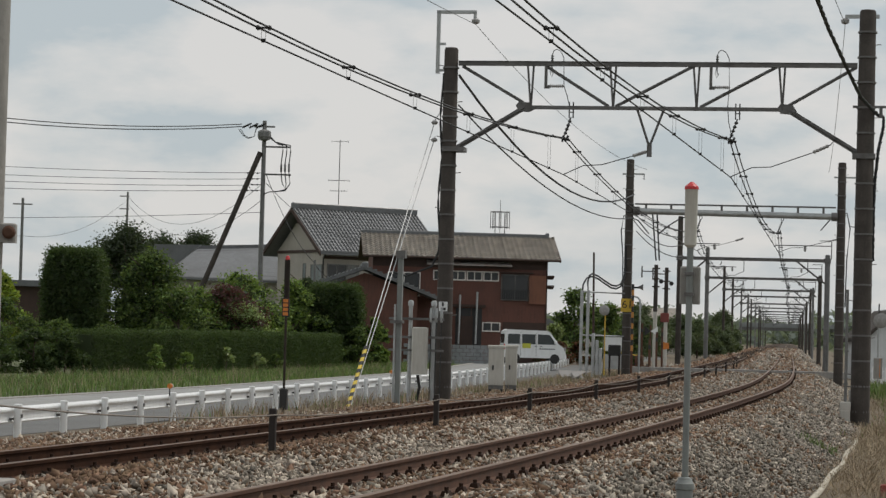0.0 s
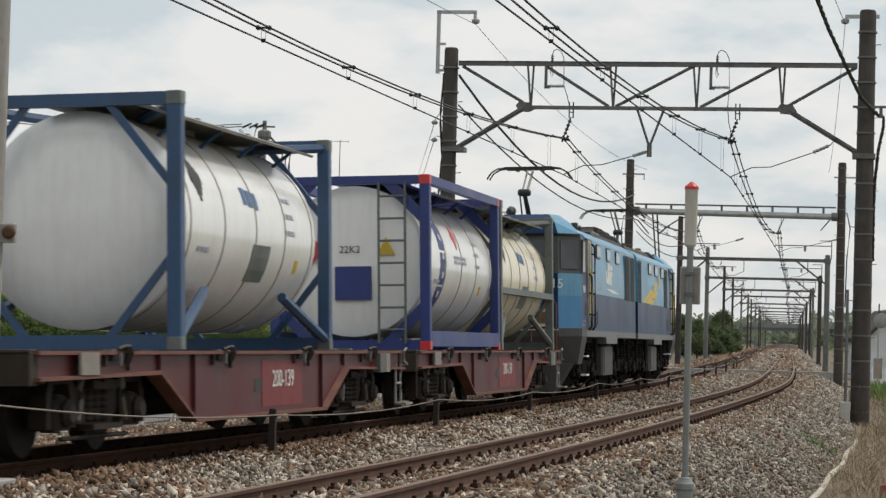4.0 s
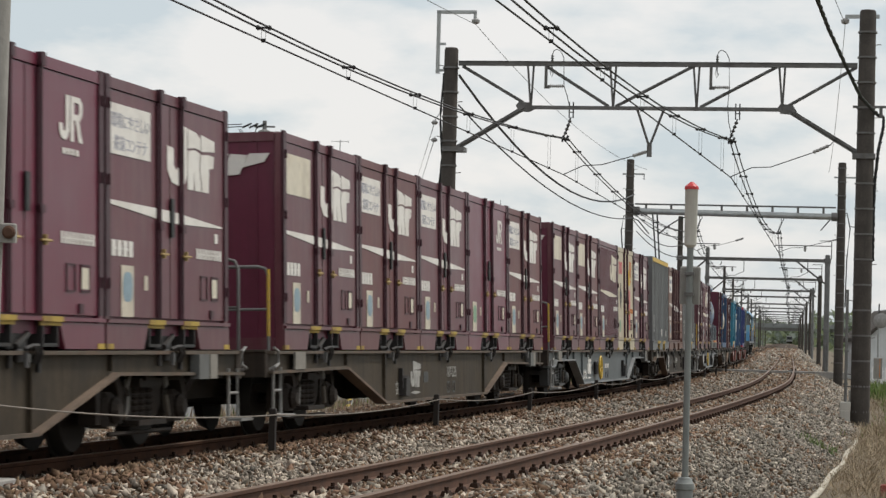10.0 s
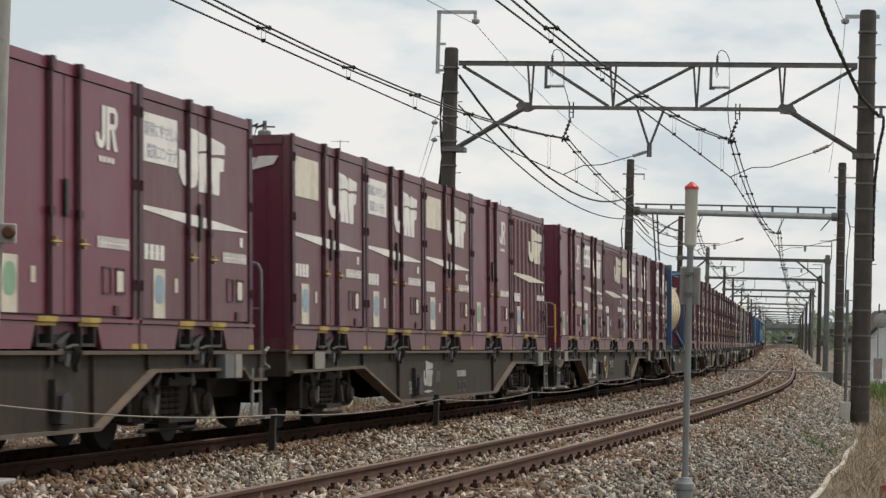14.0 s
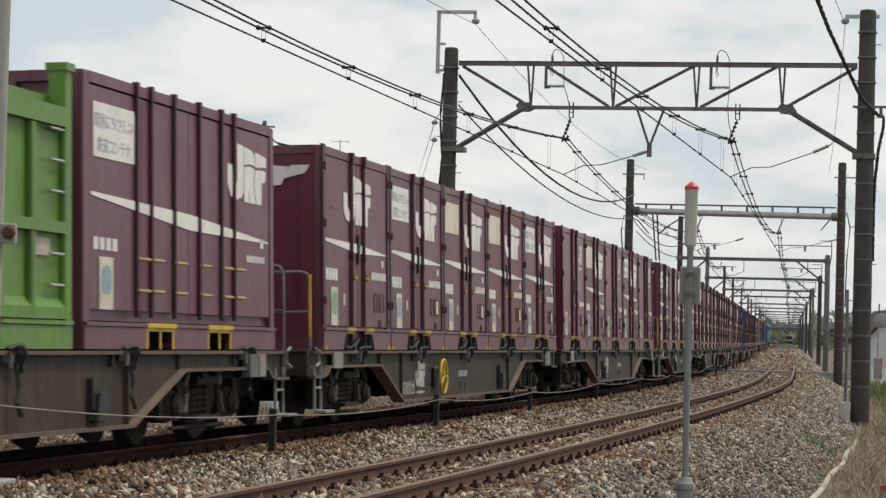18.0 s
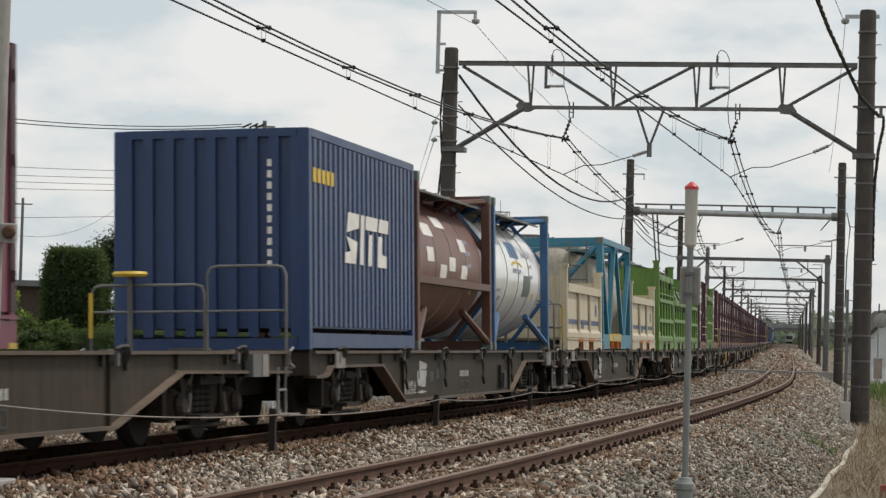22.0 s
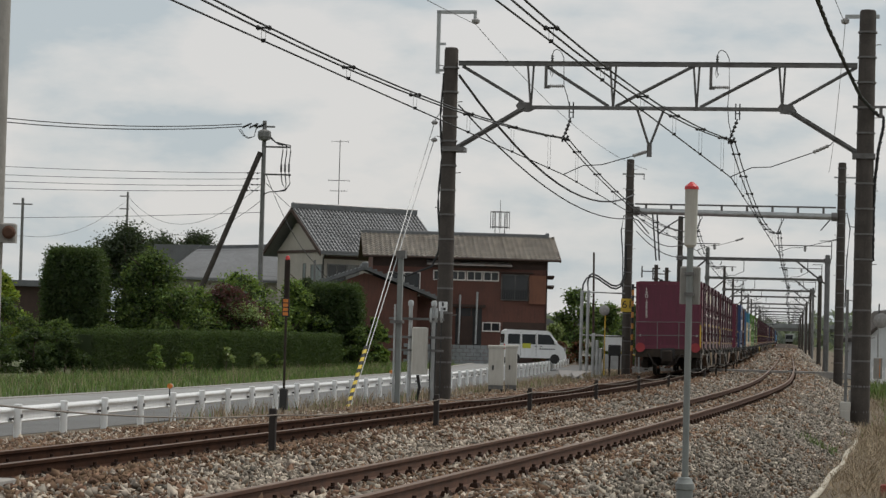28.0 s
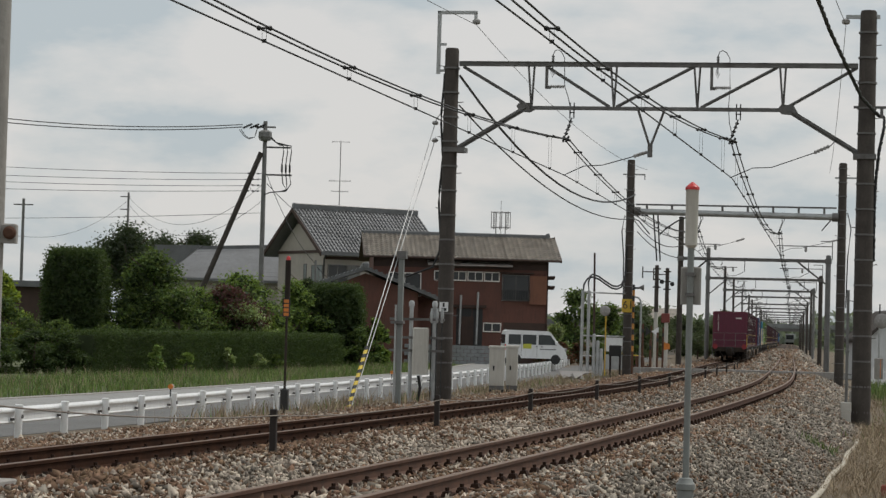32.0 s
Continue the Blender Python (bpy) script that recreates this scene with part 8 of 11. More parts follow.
        part("roof_post", Mesh().lathe([(3.58, 0.085), (3.85, 0.08), (3.87, 0.065)], (s * 7.2, -0.72, 0), n=14), M["soot"], t)
        part("busbar", Mesh().tube((s * 0.6, 0.3, 3.86), (s * 6.6, 0.3, 3.86), 0.02, n=6), M["soot"], t)
        part("horn", Mesh().lathe([(0, 0.04), (0.2, 0.06), (0.3, 0.11)], (s * 10.9, 0.2, 3.95), "x", 10), M["soot"], t)
        if s < 0:
            pantograph(t, -9.25, (-10.03, 4.38), (-9.2, 4.97))
        else:
            pantograph(t, 8.0, (8.62, 4.4), (7.2, 4.97))
        for xb in (s * 2.3, s * 9.15):
            loco_bogie(t, xb)
        b = Mesh()
        b.chamfer(s * 5.6 - 1.0, s * 5.6 + 1.0, -1.28, 1.28, 0.42, 1.12, 0.05)
        box = part("equipment_box", b, M["bogie_grey"], t)
        part("box_cover", Mesh().box(s * 5.6 - 0.85, s * 5.6 + 0.1, -1.295, -1.28, 0.48, 1.06), M["bogie_grey"], box)
        part("air_reservoir", Mesh().lathe([(-0.7, 0.08), (-0.62, 0.17), (0.62, 0.17), (0.7, 0.08)], (s * 4.2, -1.05, 0.85), "x", 14), M["gear_black"], t, smooth=True)
        for z in (0.45, 0.85):
            part("step", Mesh().box(min(s * 10.35, s * 9.95), max(s * 10.35, s * 9.95), -1.36, -1.16, z, z + 0.035), M["mark"], t)
    part("gangway", Mesh().box(-0.4, 0.24, -1.1, 1.1, 1.15, 3.4), M["louvre"], t)
    letters("2", 0.2, M["mark"], t, Matrix.Translation((-9.4, y - 0.008, 2.82)) @ Matrix.Rotation(math.pi / 2, 4, "X"))
    letters("200-15", 0.195, M["mark"], t, Matrix.Translation((-12.06, -0.72, 2.28)) @ Matrix.Rotation(-math.pi / 2, 4, "Z") @ Matrix.Rotation(math.pi / 2, 4, "X"))
    return t


# ---- plants ----
def leaf_cloud(name, pts, size, mat, rng, parent=None, up=0.25):
    """Many small leaves, each a bent diamond, at the given places."""
    n = len(pts)
    a = rng.normal(size=(n, 3))
    a[:, 2] *= 0.6
    a /= np.linalg.norm(a, axis=1)[:, None]
    b = np.cross(a, rng.normal(size=(n, 3)) + np.array([0, 0, up]))
    b /= np.linalg.norm(b, axis=1)[:, None] + 1e-9
    nrm = np.cross(a, b)
    s = size * rng.uniform(0.6, 1.4, (n, 1))
    v = np.stack([pts - a * s, pts + b * s * 0.55 + nrm * s * 0.15, pts + a * s, pts - b * s * 0.55 + nrm * s * 0.15], 1).reshape(-1, 3)
    q = np.arange(n * 4).reshape(n, 4)
    return part(name, bulk(name, v, q, [mat]), None, parent)


def blob_points(rng, n, blobs, shell=0.6, ragged=0.22):
    """Places in the outer part of several ellipsoids (x, y, z, rx, ry, rz)."""
    blobs = np.array(blobs, dtype=float)
    w = blobs[:, 3] * blobs[:, 4] + blobs[:, 5] * blobs[:, 3]
    pick = rng.choice(len(blobs), n, p=w / w.sum())
    d = rng.normal(size=(n, 3))
    d /= np.linalg.norm(d, axis=1)[:, None]
    r = rng.uniform(shell, 1.0, (n, 1)) * (1 + ragged * rng.normal(size=(n, 1)))
    return blobs[pick, :3] + d * r * blobs[pick, 3:]


def box_points(rng, n, x, y, z, wx, wy, z1, rnd=0.12):
    """Places near the faces of a clipped bush."""
    p = rng.uniform(-1, 1, (n, 3))
    k = rng.integers(0, 5, n)
    for axis in (0, 1):
        m = k // 2 == axis
        p[m, axis] = np.where(k[m] % 2 == 0, -1, 1)
    m = k == 4
    p[m, 2] = 1
    p[:, :2] *= 1 - 0.2 * np.clip(p[:, 2:3], 0, 1) ** 4 - 0.08 * np.clip(-p[:, 2:3], 0, 1)
    out = np.stack([x + p[:, 0] * wx / 2, y + p[:, 1] * wy / 2, z + (p[:, 2] + 1) / 2 * (z1 - z)], 1)
    return out + rng.normal(size=(n, 3)) * rnd


RNG = np.random.default_rng(11)


def tree(name, label, x, y, base, top, blobs, mat, count, leaf, trunk_r=0.12, category="tree", inner=None, lean=0.0):
    t = thing(name, label, category, pose(x, y, base), group="garden plants")
    b = Mesh()
    h = top - base
    b.tube((0, 0, -0.2), (lean * 0.4, 0.05, h * 0.45), trunk_r, trunk_r * 0.7, 8)
    b.tube((lean * 0.4, 0.05, h * 0.45), (lean, 0.1, h * 0.85), trunk_r * 0.7, trunk_r * 0.25, 8)
    for k in range(6):
        a = k * 1.05 + x
        z = h * (0.3 + 0.09 * k)
        b.tube((lean * 0.4, 0, z), (lean * 0.4 + math.cos(a) * h * 0.22, math.sin(a) * h * 0.22, z + h * 0.16), trunk_r * 0.4, trunk_r * 0.12, 6)
    part("trunk", b, M["bark"], t)
    pts = blob_points(RNG, count, blobs)
    leaf_cloud("crown", pts, leaf, mat, RNG, t)
    # a darker inner layer paints the shade inside the crown
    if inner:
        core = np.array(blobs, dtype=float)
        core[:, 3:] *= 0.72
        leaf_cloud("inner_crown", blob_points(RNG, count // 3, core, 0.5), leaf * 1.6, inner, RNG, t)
    return t


def clipped(name, label, x, y, base, top, wx, wy, mat, count, leaf, inner):
    t = thing(name, label, "bush", pose(x, y, base), group="garden plants")
    b = Mesh()
    b.tube((0, 0, -0.2), (0, 0, (top - base) * 0.7), 0.12, 0.06, 8)
    part("trunk", b, M["bark"], t)
    leaf_cloud("crown", box_points(RNG, count, 0, 0, 0.1, wx, wy, top - base), leaf, mat, RNG, t)
    # darker leaves inside give the bush its depth of shade by colour
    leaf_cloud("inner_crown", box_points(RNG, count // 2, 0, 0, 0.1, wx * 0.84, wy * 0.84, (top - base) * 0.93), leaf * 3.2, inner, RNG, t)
    return t


def blobs_for(w, h, n, seed, low=0.2):
    r = np.random.default_rng(seed)
    out = []
    for _ in range(int(n * 1.9)):
        z = r.uniform(low, 0.9) * h
        k = math.sin(min(1.0, z / h + 0.15) * math.pi) ** 0.6
        q = r.uniform(0.10, 0.21)
        out.append((r.uniform(-0.5, 0.5) * w * k * 0.85, r.uniform(-0.35, 0.35) * w * k, z, w * q, w * q, min(w * q * 0.9, h * r.uniform(0.08, 0.15))))
    return out


# the hedge along the far side of the grass
_h = thing("clipped_hedge", "long clipped dark green hedge along the grass verge", "hedge", group="garden plants")
HEDGE = [(-15.0, 102.2), (-12.1, 109.5), (-5.93, 134.0)]
_pts, _ins = [], []
for (x0, y0), (x1, y1) in zip(HEDGE[:-1], HEDGE[1:]):
    ln = math.hypot(x1 - x0, y1 - y0)
    n = int(ln * 2600)
    u = RNG.uniform(0, 1, n)
    face = RNG.integers(0, 3, n)
    zz = np.where(face == 2, 1.0, RNG.uniform(-0.75, 1.0, n))
    side = np.where(face == 2, RNG.uniform(-0.55, 0.55, n), np.where(face == 0, 0.55, 0.5))
    nx, ny = (y1 - y0) / ln, -(x1 - x0) / ln
    top = np.interp(x0 + u * (x1 - x0), [-15, -12, -6], [1.0, 1.07, 1.12]) + 0.04 * np.sin(u * ln * 1.9)
    zz = np.where(zz > 0.99, top, -0.75 + (zz + 0.75) / 1.75 * (top + 0.75))
    p = np.stack([x0 + u * (x1 - x0) + nx * side, y0 + u * (y1 - y0) + ny * side, zz], 1) + RNG.normal(size=(n, 3)) * 0.07
    _pts.append(p)
leaf_cloud("leaves", np.concatenate(_pts), 0.04, M["leaf_hedge"], RNG, _h)
# solid dark block behind the hedge leaves, coloured as the shade between them
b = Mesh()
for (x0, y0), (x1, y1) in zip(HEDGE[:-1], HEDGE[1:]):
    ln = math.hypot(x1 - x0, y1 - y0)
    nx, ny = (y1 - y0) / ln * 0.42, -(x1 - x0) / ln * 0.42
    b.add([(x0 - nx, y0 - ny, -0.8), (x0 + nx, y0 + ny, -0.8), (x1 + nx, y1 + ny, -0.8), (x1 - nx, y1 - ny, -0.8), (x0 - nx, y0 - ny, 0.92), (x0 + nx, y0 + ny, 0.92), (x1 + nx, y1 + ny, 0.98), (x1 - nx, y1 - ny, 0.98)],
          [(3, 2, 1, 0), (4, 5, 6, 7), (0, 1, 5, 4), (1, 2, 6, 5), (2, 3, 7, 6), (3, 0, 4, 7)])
part("twig_core", b, M["leaf_shade"], _h)

clipped("column_tree", "tall clipped dark green columnar tree behind the hedge", -17.72, 118, -0.8, 4.85, 2.8, 2.9, M["leaf_hedge"], 26000, 0.058, M["leaf_shade"])
tree("garden_tree", "broad dark green tree with pale shoot tips", -14.1, 119, -0.8, 5.3, blobs_for(4.6, 6.1, 30, 3, 0.1), M["leaf_mid"], 17000, 0.075, inner=M["leaf_shade"])
tree("garden_tree", "dark green shrub in front of the tall trees", -12.6, 117, -0.8, 3.2, blobs_for(3.2, 4.2, 16, 5, 0.1), M["leaf_mid"], 7000, 0.07, inner=M["leaf_shade"])
tree("garden_tree", "bright-tipped green garden tree", -11.2, 134, -0.8, 4.5, blobs_for(6.4, 5.4, 26, 7, 0.1), M["leaf_bright"], 11000, 0.085, inner=M["leaf_shade"])
tree("garden_tree", "leafy green tree between the clipped trees and the maple", -12.9, 127, -0.8, 3.7, blobs_for(4.4, 4.6, 22, 33, 0.1), M["leaf_bright"], 9000, 0.07, inner=M["leaf_shade"])
tree("garden_tree", "green garden tree with loose shoots", -8.4, 138, -0.8, 4.3, blobs_for(4.2, 5.2, 18, 8, 0.1), M["leaf_bright"], 7000, 0.085, inner=M["leaf_shade"])
tree("red_maple", "dark red-leaved maple among green shrubs", -11.3, 128, -0.8, 3.8, blobs_for(4.8, 4.6, 20, 9, 0.5), M["leaf_red"], 8000, 0.075, inner=M["leaf_shade"])
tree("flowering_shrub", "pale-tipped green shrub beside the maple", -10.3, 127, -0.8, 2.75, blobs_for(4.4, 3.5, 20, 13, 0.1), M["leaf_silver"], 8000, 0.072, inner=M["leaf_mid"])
tree("garden_tree", "green shrub beside the lamp post", -13.4, 121, -0.8, 2.6, blobs_for(2.8, 3.4, 10, 14), M["leaf_bright"], 4000, 0.075, inner=M["leaf_shade"])
tree("garden_pine", "small open pine with a bare stem", -7.8, 141, -0.8, 5.3, blobs_for(2.2, 6.0, 9, 17, 0.5), M["needle"], 3600, 0.08, inner=M["leaf_shade"])
clipped("round_bush", "dense clipped green bush with a bright top", -6.1, 140, -0.6, 3.95, 3.1, 2.9, M["leaf_hedge"], 20000, 0.055, M["leaf_shade"])
tree("garden_tree", "loose green bush beside the house", -3.8, 140, -0.6, 2.5, blobs_for(1.9, 3.1, 14, 19, 0.1), M["leaf_bright"], 4600, 0.075, inner=M["leaf_shade"])
tree("garden_tree", "loose green bush at the house corner", -4.6, 138, -0.6, 1.7, blobs_for(2.4, 2.3, 10, 21, 0.1), M["leaf_mid"], 3200, 0.07, inner=M["leaf_shade"])
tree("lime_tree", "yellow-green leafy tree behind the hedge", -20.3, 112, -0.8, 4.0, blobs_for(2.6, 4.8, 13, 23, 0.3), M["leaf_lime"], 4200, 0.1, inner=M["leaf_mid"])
for i, (x, y, w, h) in enumerate(((-19.4, 108, 3.6, 3.4), (-21.6, 107, 3.6, 3.0), (-16.9, 101.5, 2.6, 2.0), (-18.6, 100, 2.8, 1.9), (-15.6, 101.6, 2.0, 1.85), (-20.5, 99, 2.6, 1.8), (-22.5, 98.5, 2.6, 1.9), (-17.6, 112, 3.0, 2.4), (-15.4, 113, 3.0, 2.3))):
    tree("rough_shrub", "overgrown dark green shrub at the hedge end", x, y, -0.8, h - 0.8, blobs_for(w, h, 14, 70 + i, 0.08), M["leaf_mid" if i < 2 or i > 6 else "leaf_hedge"], 4600, 0.06, 0.05, "shrub", inner=M["leaf_shade"])
tree("pine_tree", "dark pine behind the gardens", -24.6, 190, -0.8, 9.6, blobs_for(8.6, 10.4, 30, 27, 0.55), M["needle"], 11000, 0.11, 0.2, inner=M["leaf_shade"])
tree("pine_tree", "dark pine behind the gardens", -22.2, 192, -0.8, 9.4, blobs_for(8.4, 9.6, 26, 28, 0.55), M["needle"], 9000, 0.11, 0.2, inner=M["leaf_shade"])
tree("pine_tree", "dark pine behind the gardens", -20.1, 200, -0.8, 9.7, blobs_for(7.2, 10.4, 22, 29, 0.6), M["needle"], 7500, 0.12, 0.2, inner=M["leaf_shade"])
tree("pine_tree", "dark pine behind the gardens", -27.8, 196, -0.8, 8.4, blobs_for(3.0, 9.0, 12, 31, 0.5), M["needle"], 2600, 0.15, 0.2, inner=M["leaf_shade"])
# young shoots along the hedge's foot
for x, y, h, w, mat in ((-12.2, 106.6, 1.5, 0.9, "leaf_bright"), (-11.3, 109.8, 1.0, 1.1, "leaf_bright"), (-8.9, 120, 1.0, 1.0, "leaf_silver"), (-8.2, 123, 0.9, 1.2, "leaf_mid"), (-10.0, 115.5, 1.2, 0.8, "leaf_silver")):
    tree("young_shrub", "sapling with light leaves at the hedge foot", x, y - 1.2, -0.75, -0.75 + h, blobs_for(w, h, 6, int(x * -10), 0.25), M[mat], 480, 0.07, 0.02, "shrub")
# trees beyond the crossing; the further ones wear a greyed leaf as haze
for i, (x, y, w, h) in enumerate(((9.3, 170, 4.6, 5.2), (11.9, 174, 3.6, 4.4), (14.6, 186, 4.4, 4.6), (18.2, 222, 4.8, 5.2), (26.4, 240, 4.2, 3.6), (28.5, 252, 4.4, 3.5), (31.0, 268, 4.6, 3.8), (33.0, 285, 4.6, 5.8), (36.5, 320, 5.0, 6.2), (40.5, 350, 5, 6.4), (22.5, 229, 4.6, 4.4), (20.4, 226, 4.6, 4.2), (24.4, 232, 4.4, 4.0), (16.6, 205, 4.4, 4.2))):
    tree("roadside_tree", "leafy green tree beyond the level crossing", x, y, -0.4, h - 0.4, blobs_for(w, h, 12, 40 + i, 0.15), M["leaf_mid" if i < 2 else "leaf_haze"], 3000, 0.11, 0.1, inner=M["leaf_shade" if i < 3 else "leaf_haze"])
tree("roadside_tree", "pale flowering shrub beside the crossing", 7.4, 158, -0.3, 2.3, blobs_for(2.4, 2.6, 9, 61, 0.2), M["leaf_silver"], 1600, 0.08, 0.05, inner=M["leaf_mid"])
for i in range(6):
    tree("low_shrub", "low russet shrub along the lane's end", 6.2 + i * 1.25, 150 + i * 1.5, -0.4, 1.1, blobs_for(1.7, 1.6, 7, 90 + i, 0.1), M["leaf_russet" if i < 3 else "leaf_mid"], 1100, 0.075, 0.03, "shrub", inner=M["leaf_shade"])
# woods at the horizon, their haze mixed into the pale leaf colour
_back = np.stack([RNG.uniform(140, 260, 4000), RNG.uniform(1290, 1400, 4000), RNG.uniform(2, 13, 4000)], 1)
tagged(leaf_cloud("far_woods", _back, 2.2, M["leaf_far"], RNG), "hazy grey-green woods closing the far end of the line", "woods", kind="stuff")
_n = 26000
_far = np.stack([RNG.uniform(-60, 330, _n), RNG.uniform(640, 900, _n), np.zeros(_n)], 1)
_far[:, 0] = np.where(np.abs(_far[:, 0] - 0.1467 * _far[:, 1] + 3) < 7, _far[:, 0] + 22, _far[:, 0])
_far[:, 2] = 1.5 + RNG.uniform(0, 1, _n) ** 0.7 * (6.5 + 2.2 * np.sin(_far[:, 0] * 0.13) + 1.5 * np.sin(_far[:, 0] * 0.41 + _far[:, 1] * 0.1))
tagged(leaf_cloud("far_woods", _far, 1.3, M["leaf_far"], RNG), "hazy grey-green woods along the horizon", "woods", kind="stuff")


def blades(name, count, s_lo, s_hi, off_lo, off_hi, h, w, mat, label, keep=None, droop=0.3):
    """Grass: single bent blades standing on the ground."""
    s, off = RNG.uniform(s_lo, s_hi, count), RNG.uniform(off_lo, off_hi, count)
    clump = np.sin(s * 1.7 + 3 * np.sin(off * 1.3)) + np.sin(off * 2.9 + s * 0.6)
    ok = clump + RNG.normal(size=count) > (-0.8 if keep is None else keep)
    s, off = s[ok], off[ok]
    n = len(s)
    z = np.array([ground_height(a, o) + rise(a) for a, o in zip(s, off)])
    ph = np.interp(s, _s, _phi)
    base = np.stack([np.interp(s, _s, _x) + off * np.cos(ph), np.interp(s, _s, _y) - off * np.sin(ph), z - 0.02], 1)
    a = RNG.uniform(0, 6.283, n)
    side = np.stack([np.cos(a), np.sin(a), np.zeros(n)], 1) * w * RNG.uniform(0.6, 1.4, (n, 1))
    hh = h * RNG.uniform(0.35, 1.3, (n, 1))
    lean = RNG.normal(size=(n, 3)) * np.array([1, 1, 0]) * hh * droop
    up = np.array([0, 0, 1.0]) * hh
    v = np.stack([base - side, base + side, base + side * 0.5 + up * 0.6 + lean * 0.4, base - side * 0.5 + up * 0.6 + lean * 0.4, base + side * 0.12 + up + lean, base - side * 0.12 + up + lean], 1).reshape(-1, 3)
    k = np.arange(n)[:, None] * 6
    q = np.concatenate([k + np.array([[0, 1, 2, 3]]), k + np.array([[3, 2, 4, 5]])], 0)
    tagged(new(name, bulk(name, v, q, [mat])), label, "grass", kind="stuff")


blades("verge_grass", 30000, 28, 112, -24, -14.8, 0.27, 0.014, M["blade"], "long green grass between the lane and the hedge", -1.6)
blades("verge_grass", 9000, 28, 112, -24, -14.8, 0.42, 0.009, M["straw"], "dry seeding stems among the green grass", 0.6)
blades("dry_grass", 9000, 16, 100, -6.4, -3.4, 0.28, 0.012, M["straw"], "dry straw-coloured weeds along the crash barrier", 0.1)
blades("verge_grass", 1800, 16, 90, -6.3, -3.6, 0.28, 0.014, M["blade"], "green weeds along the crash barrier", 1.2)
blades("dry_grass", 16000, -8, 80, 7.2, 13, 0.3, 0.009, M["straw"], "dry straw-coloured grass below the ballast", -0.6, 0.6)
blades("verge_grass", 5000, 26, 80, 7.6, 14, 0.4, 0.016, M["blade"], "green weeds in the dry grass", 0.9)
blades("verge_grass", 260, 13.8, 15.6, 6.2, 6.9, 0.14, 0.012, M["blade"], "small weeds in the ballast edge", 0.0)
blades("verge_grass", 2600, 66, 90, 7.4, 11, 0.5, 0.03, M["blade"], "tall green weeds before the pale fence", -0.5)

blades("dry_grass", 16000, 4, 34, 6.95, 9.8, 0.2, 0.006, M["straw"], "matted dead grass stems below the ballast", -1.6, 1.1)
blades("verge_grass", 900, 20, 40, 6.7, 8.6, 0.22, 0.01, M["blade"], "small green weeds in the dead grass", 1.3)

# ---- conduit post and a painted stake at the ballast foot ----
_c = thing("conduit_post", "grey cable conduit rising from a pale concrete box", "cable post", stand(31.5, 6.6, ground_height(31.5, 6.6)))
part("concrete_box", Mesh().chamfer(-0.12, 0.12, -0.12, 0.12, -0.05, 0.26, 0.015), M["cabinet"], _c)
part("box_lid", Mesh().chamfer(-0.13, 0.13, -0.13, 0.13, 0.26, 0.47, 0.02), M["cabinet"], _c)
part("conduit", Mesh().tube((0, 0, 0.4), (0, 0, 3.2), 0.036, n=12), M["mast_grey"], _c, smooth=True)
for _z in (0.9, 1.7, 2.5):
    part("clamp", Mesh().lathe([(_z - 0.025, 0.055), (_z + 0.025, 0.055)], n=14), M["mast_grey"], _c)
_c = thing("boundary_stake", "short red-brown painted stake in the dead grass", "stake", stand(5.6, 7.84, ground_height(5.6, 7.84)))
part("stake_post", Mesh().chamfer(-0.06, 0.06, -0.06, 0.06, -0.1, 0.16, 0.012), M["maroon_stake"], _c)

# ---- crash barrier ----
RAILING = [(-24, -4.4), (8, -5.75), (25, -6.65), (43, -7.25), (60, -7.5), (85, -8.2), (125, -9.4)]


def railing_at(s):
    off = float(np.interp(s, [a[0] for a in RAILING], [a[1] for a in RAILING]))
    return off, float(np.interp(s, [40, 80, 125], [-0.03, 0.0, 0.02]))


_g = thing("crash_barrier", "white steel crash barrier on round posts beside the lane", "guard rail")
prof = [(0.03, 0.0), (-0.02, -0.012), (-0.045, -0.04), (-0.045, -0.065), (-0.01, -0.095), (0.0, -0.11), (0.0, -0.21), (-0.02, -0.235), (0.0, -0.255)]
b = Mesh()
st = list(np.arange(-24, 125, 2.5))
v, f = [], []
for s in st:
    off, z = railing_at(s)
    for dx, dz in prof:
        v.append(spot(s, off - 0.12 - dx, z - 0.03 + dz))
        v.append(spot(s, off - 0.125 - dx - 0.006, z - 0.03 + dz))
n = len(prof) * 2
for i in range(len(st) - 1):
    for k in range(len(prof) - 1):
        a, c = i * n + 2 * k, (i + 1) * n + 2 * k
        f += [(a, a + 2, c + 2, c), (a + 1, c + 1, c + 3, a + 3)]
    a, c = i * n, (i + 1) * n
    f += [(a, c, c + 1, a + 1), (a + n - 2, a + n - 1, c + n - 1, c + n - 2)]
b.add(v, f)
part("beam", b, M["white"], _g)
_post = Mesh().lathe([(-0.95, 0.062), (-0.012, 0.062), (-0.006, 0.07), (0.012, 0.068), (0.02, 0.05)], n=14).data("post", M["white"], True)
_bolt = Mesh().box(-0.05, 0.05, 0.05, 0.16, -0.24, -0.2).box(-0.03, 0.03, -0.075, -0.06, -0.2, -0.14).data("bolt", M["beam"])
for s in np.arange(-24, 124, 2.47):
    off, z = railing_at(s)
    pst = part("post", _post, None, _g, at=stand(s, off, z))
    part("bolt", _bolt, None, pst)
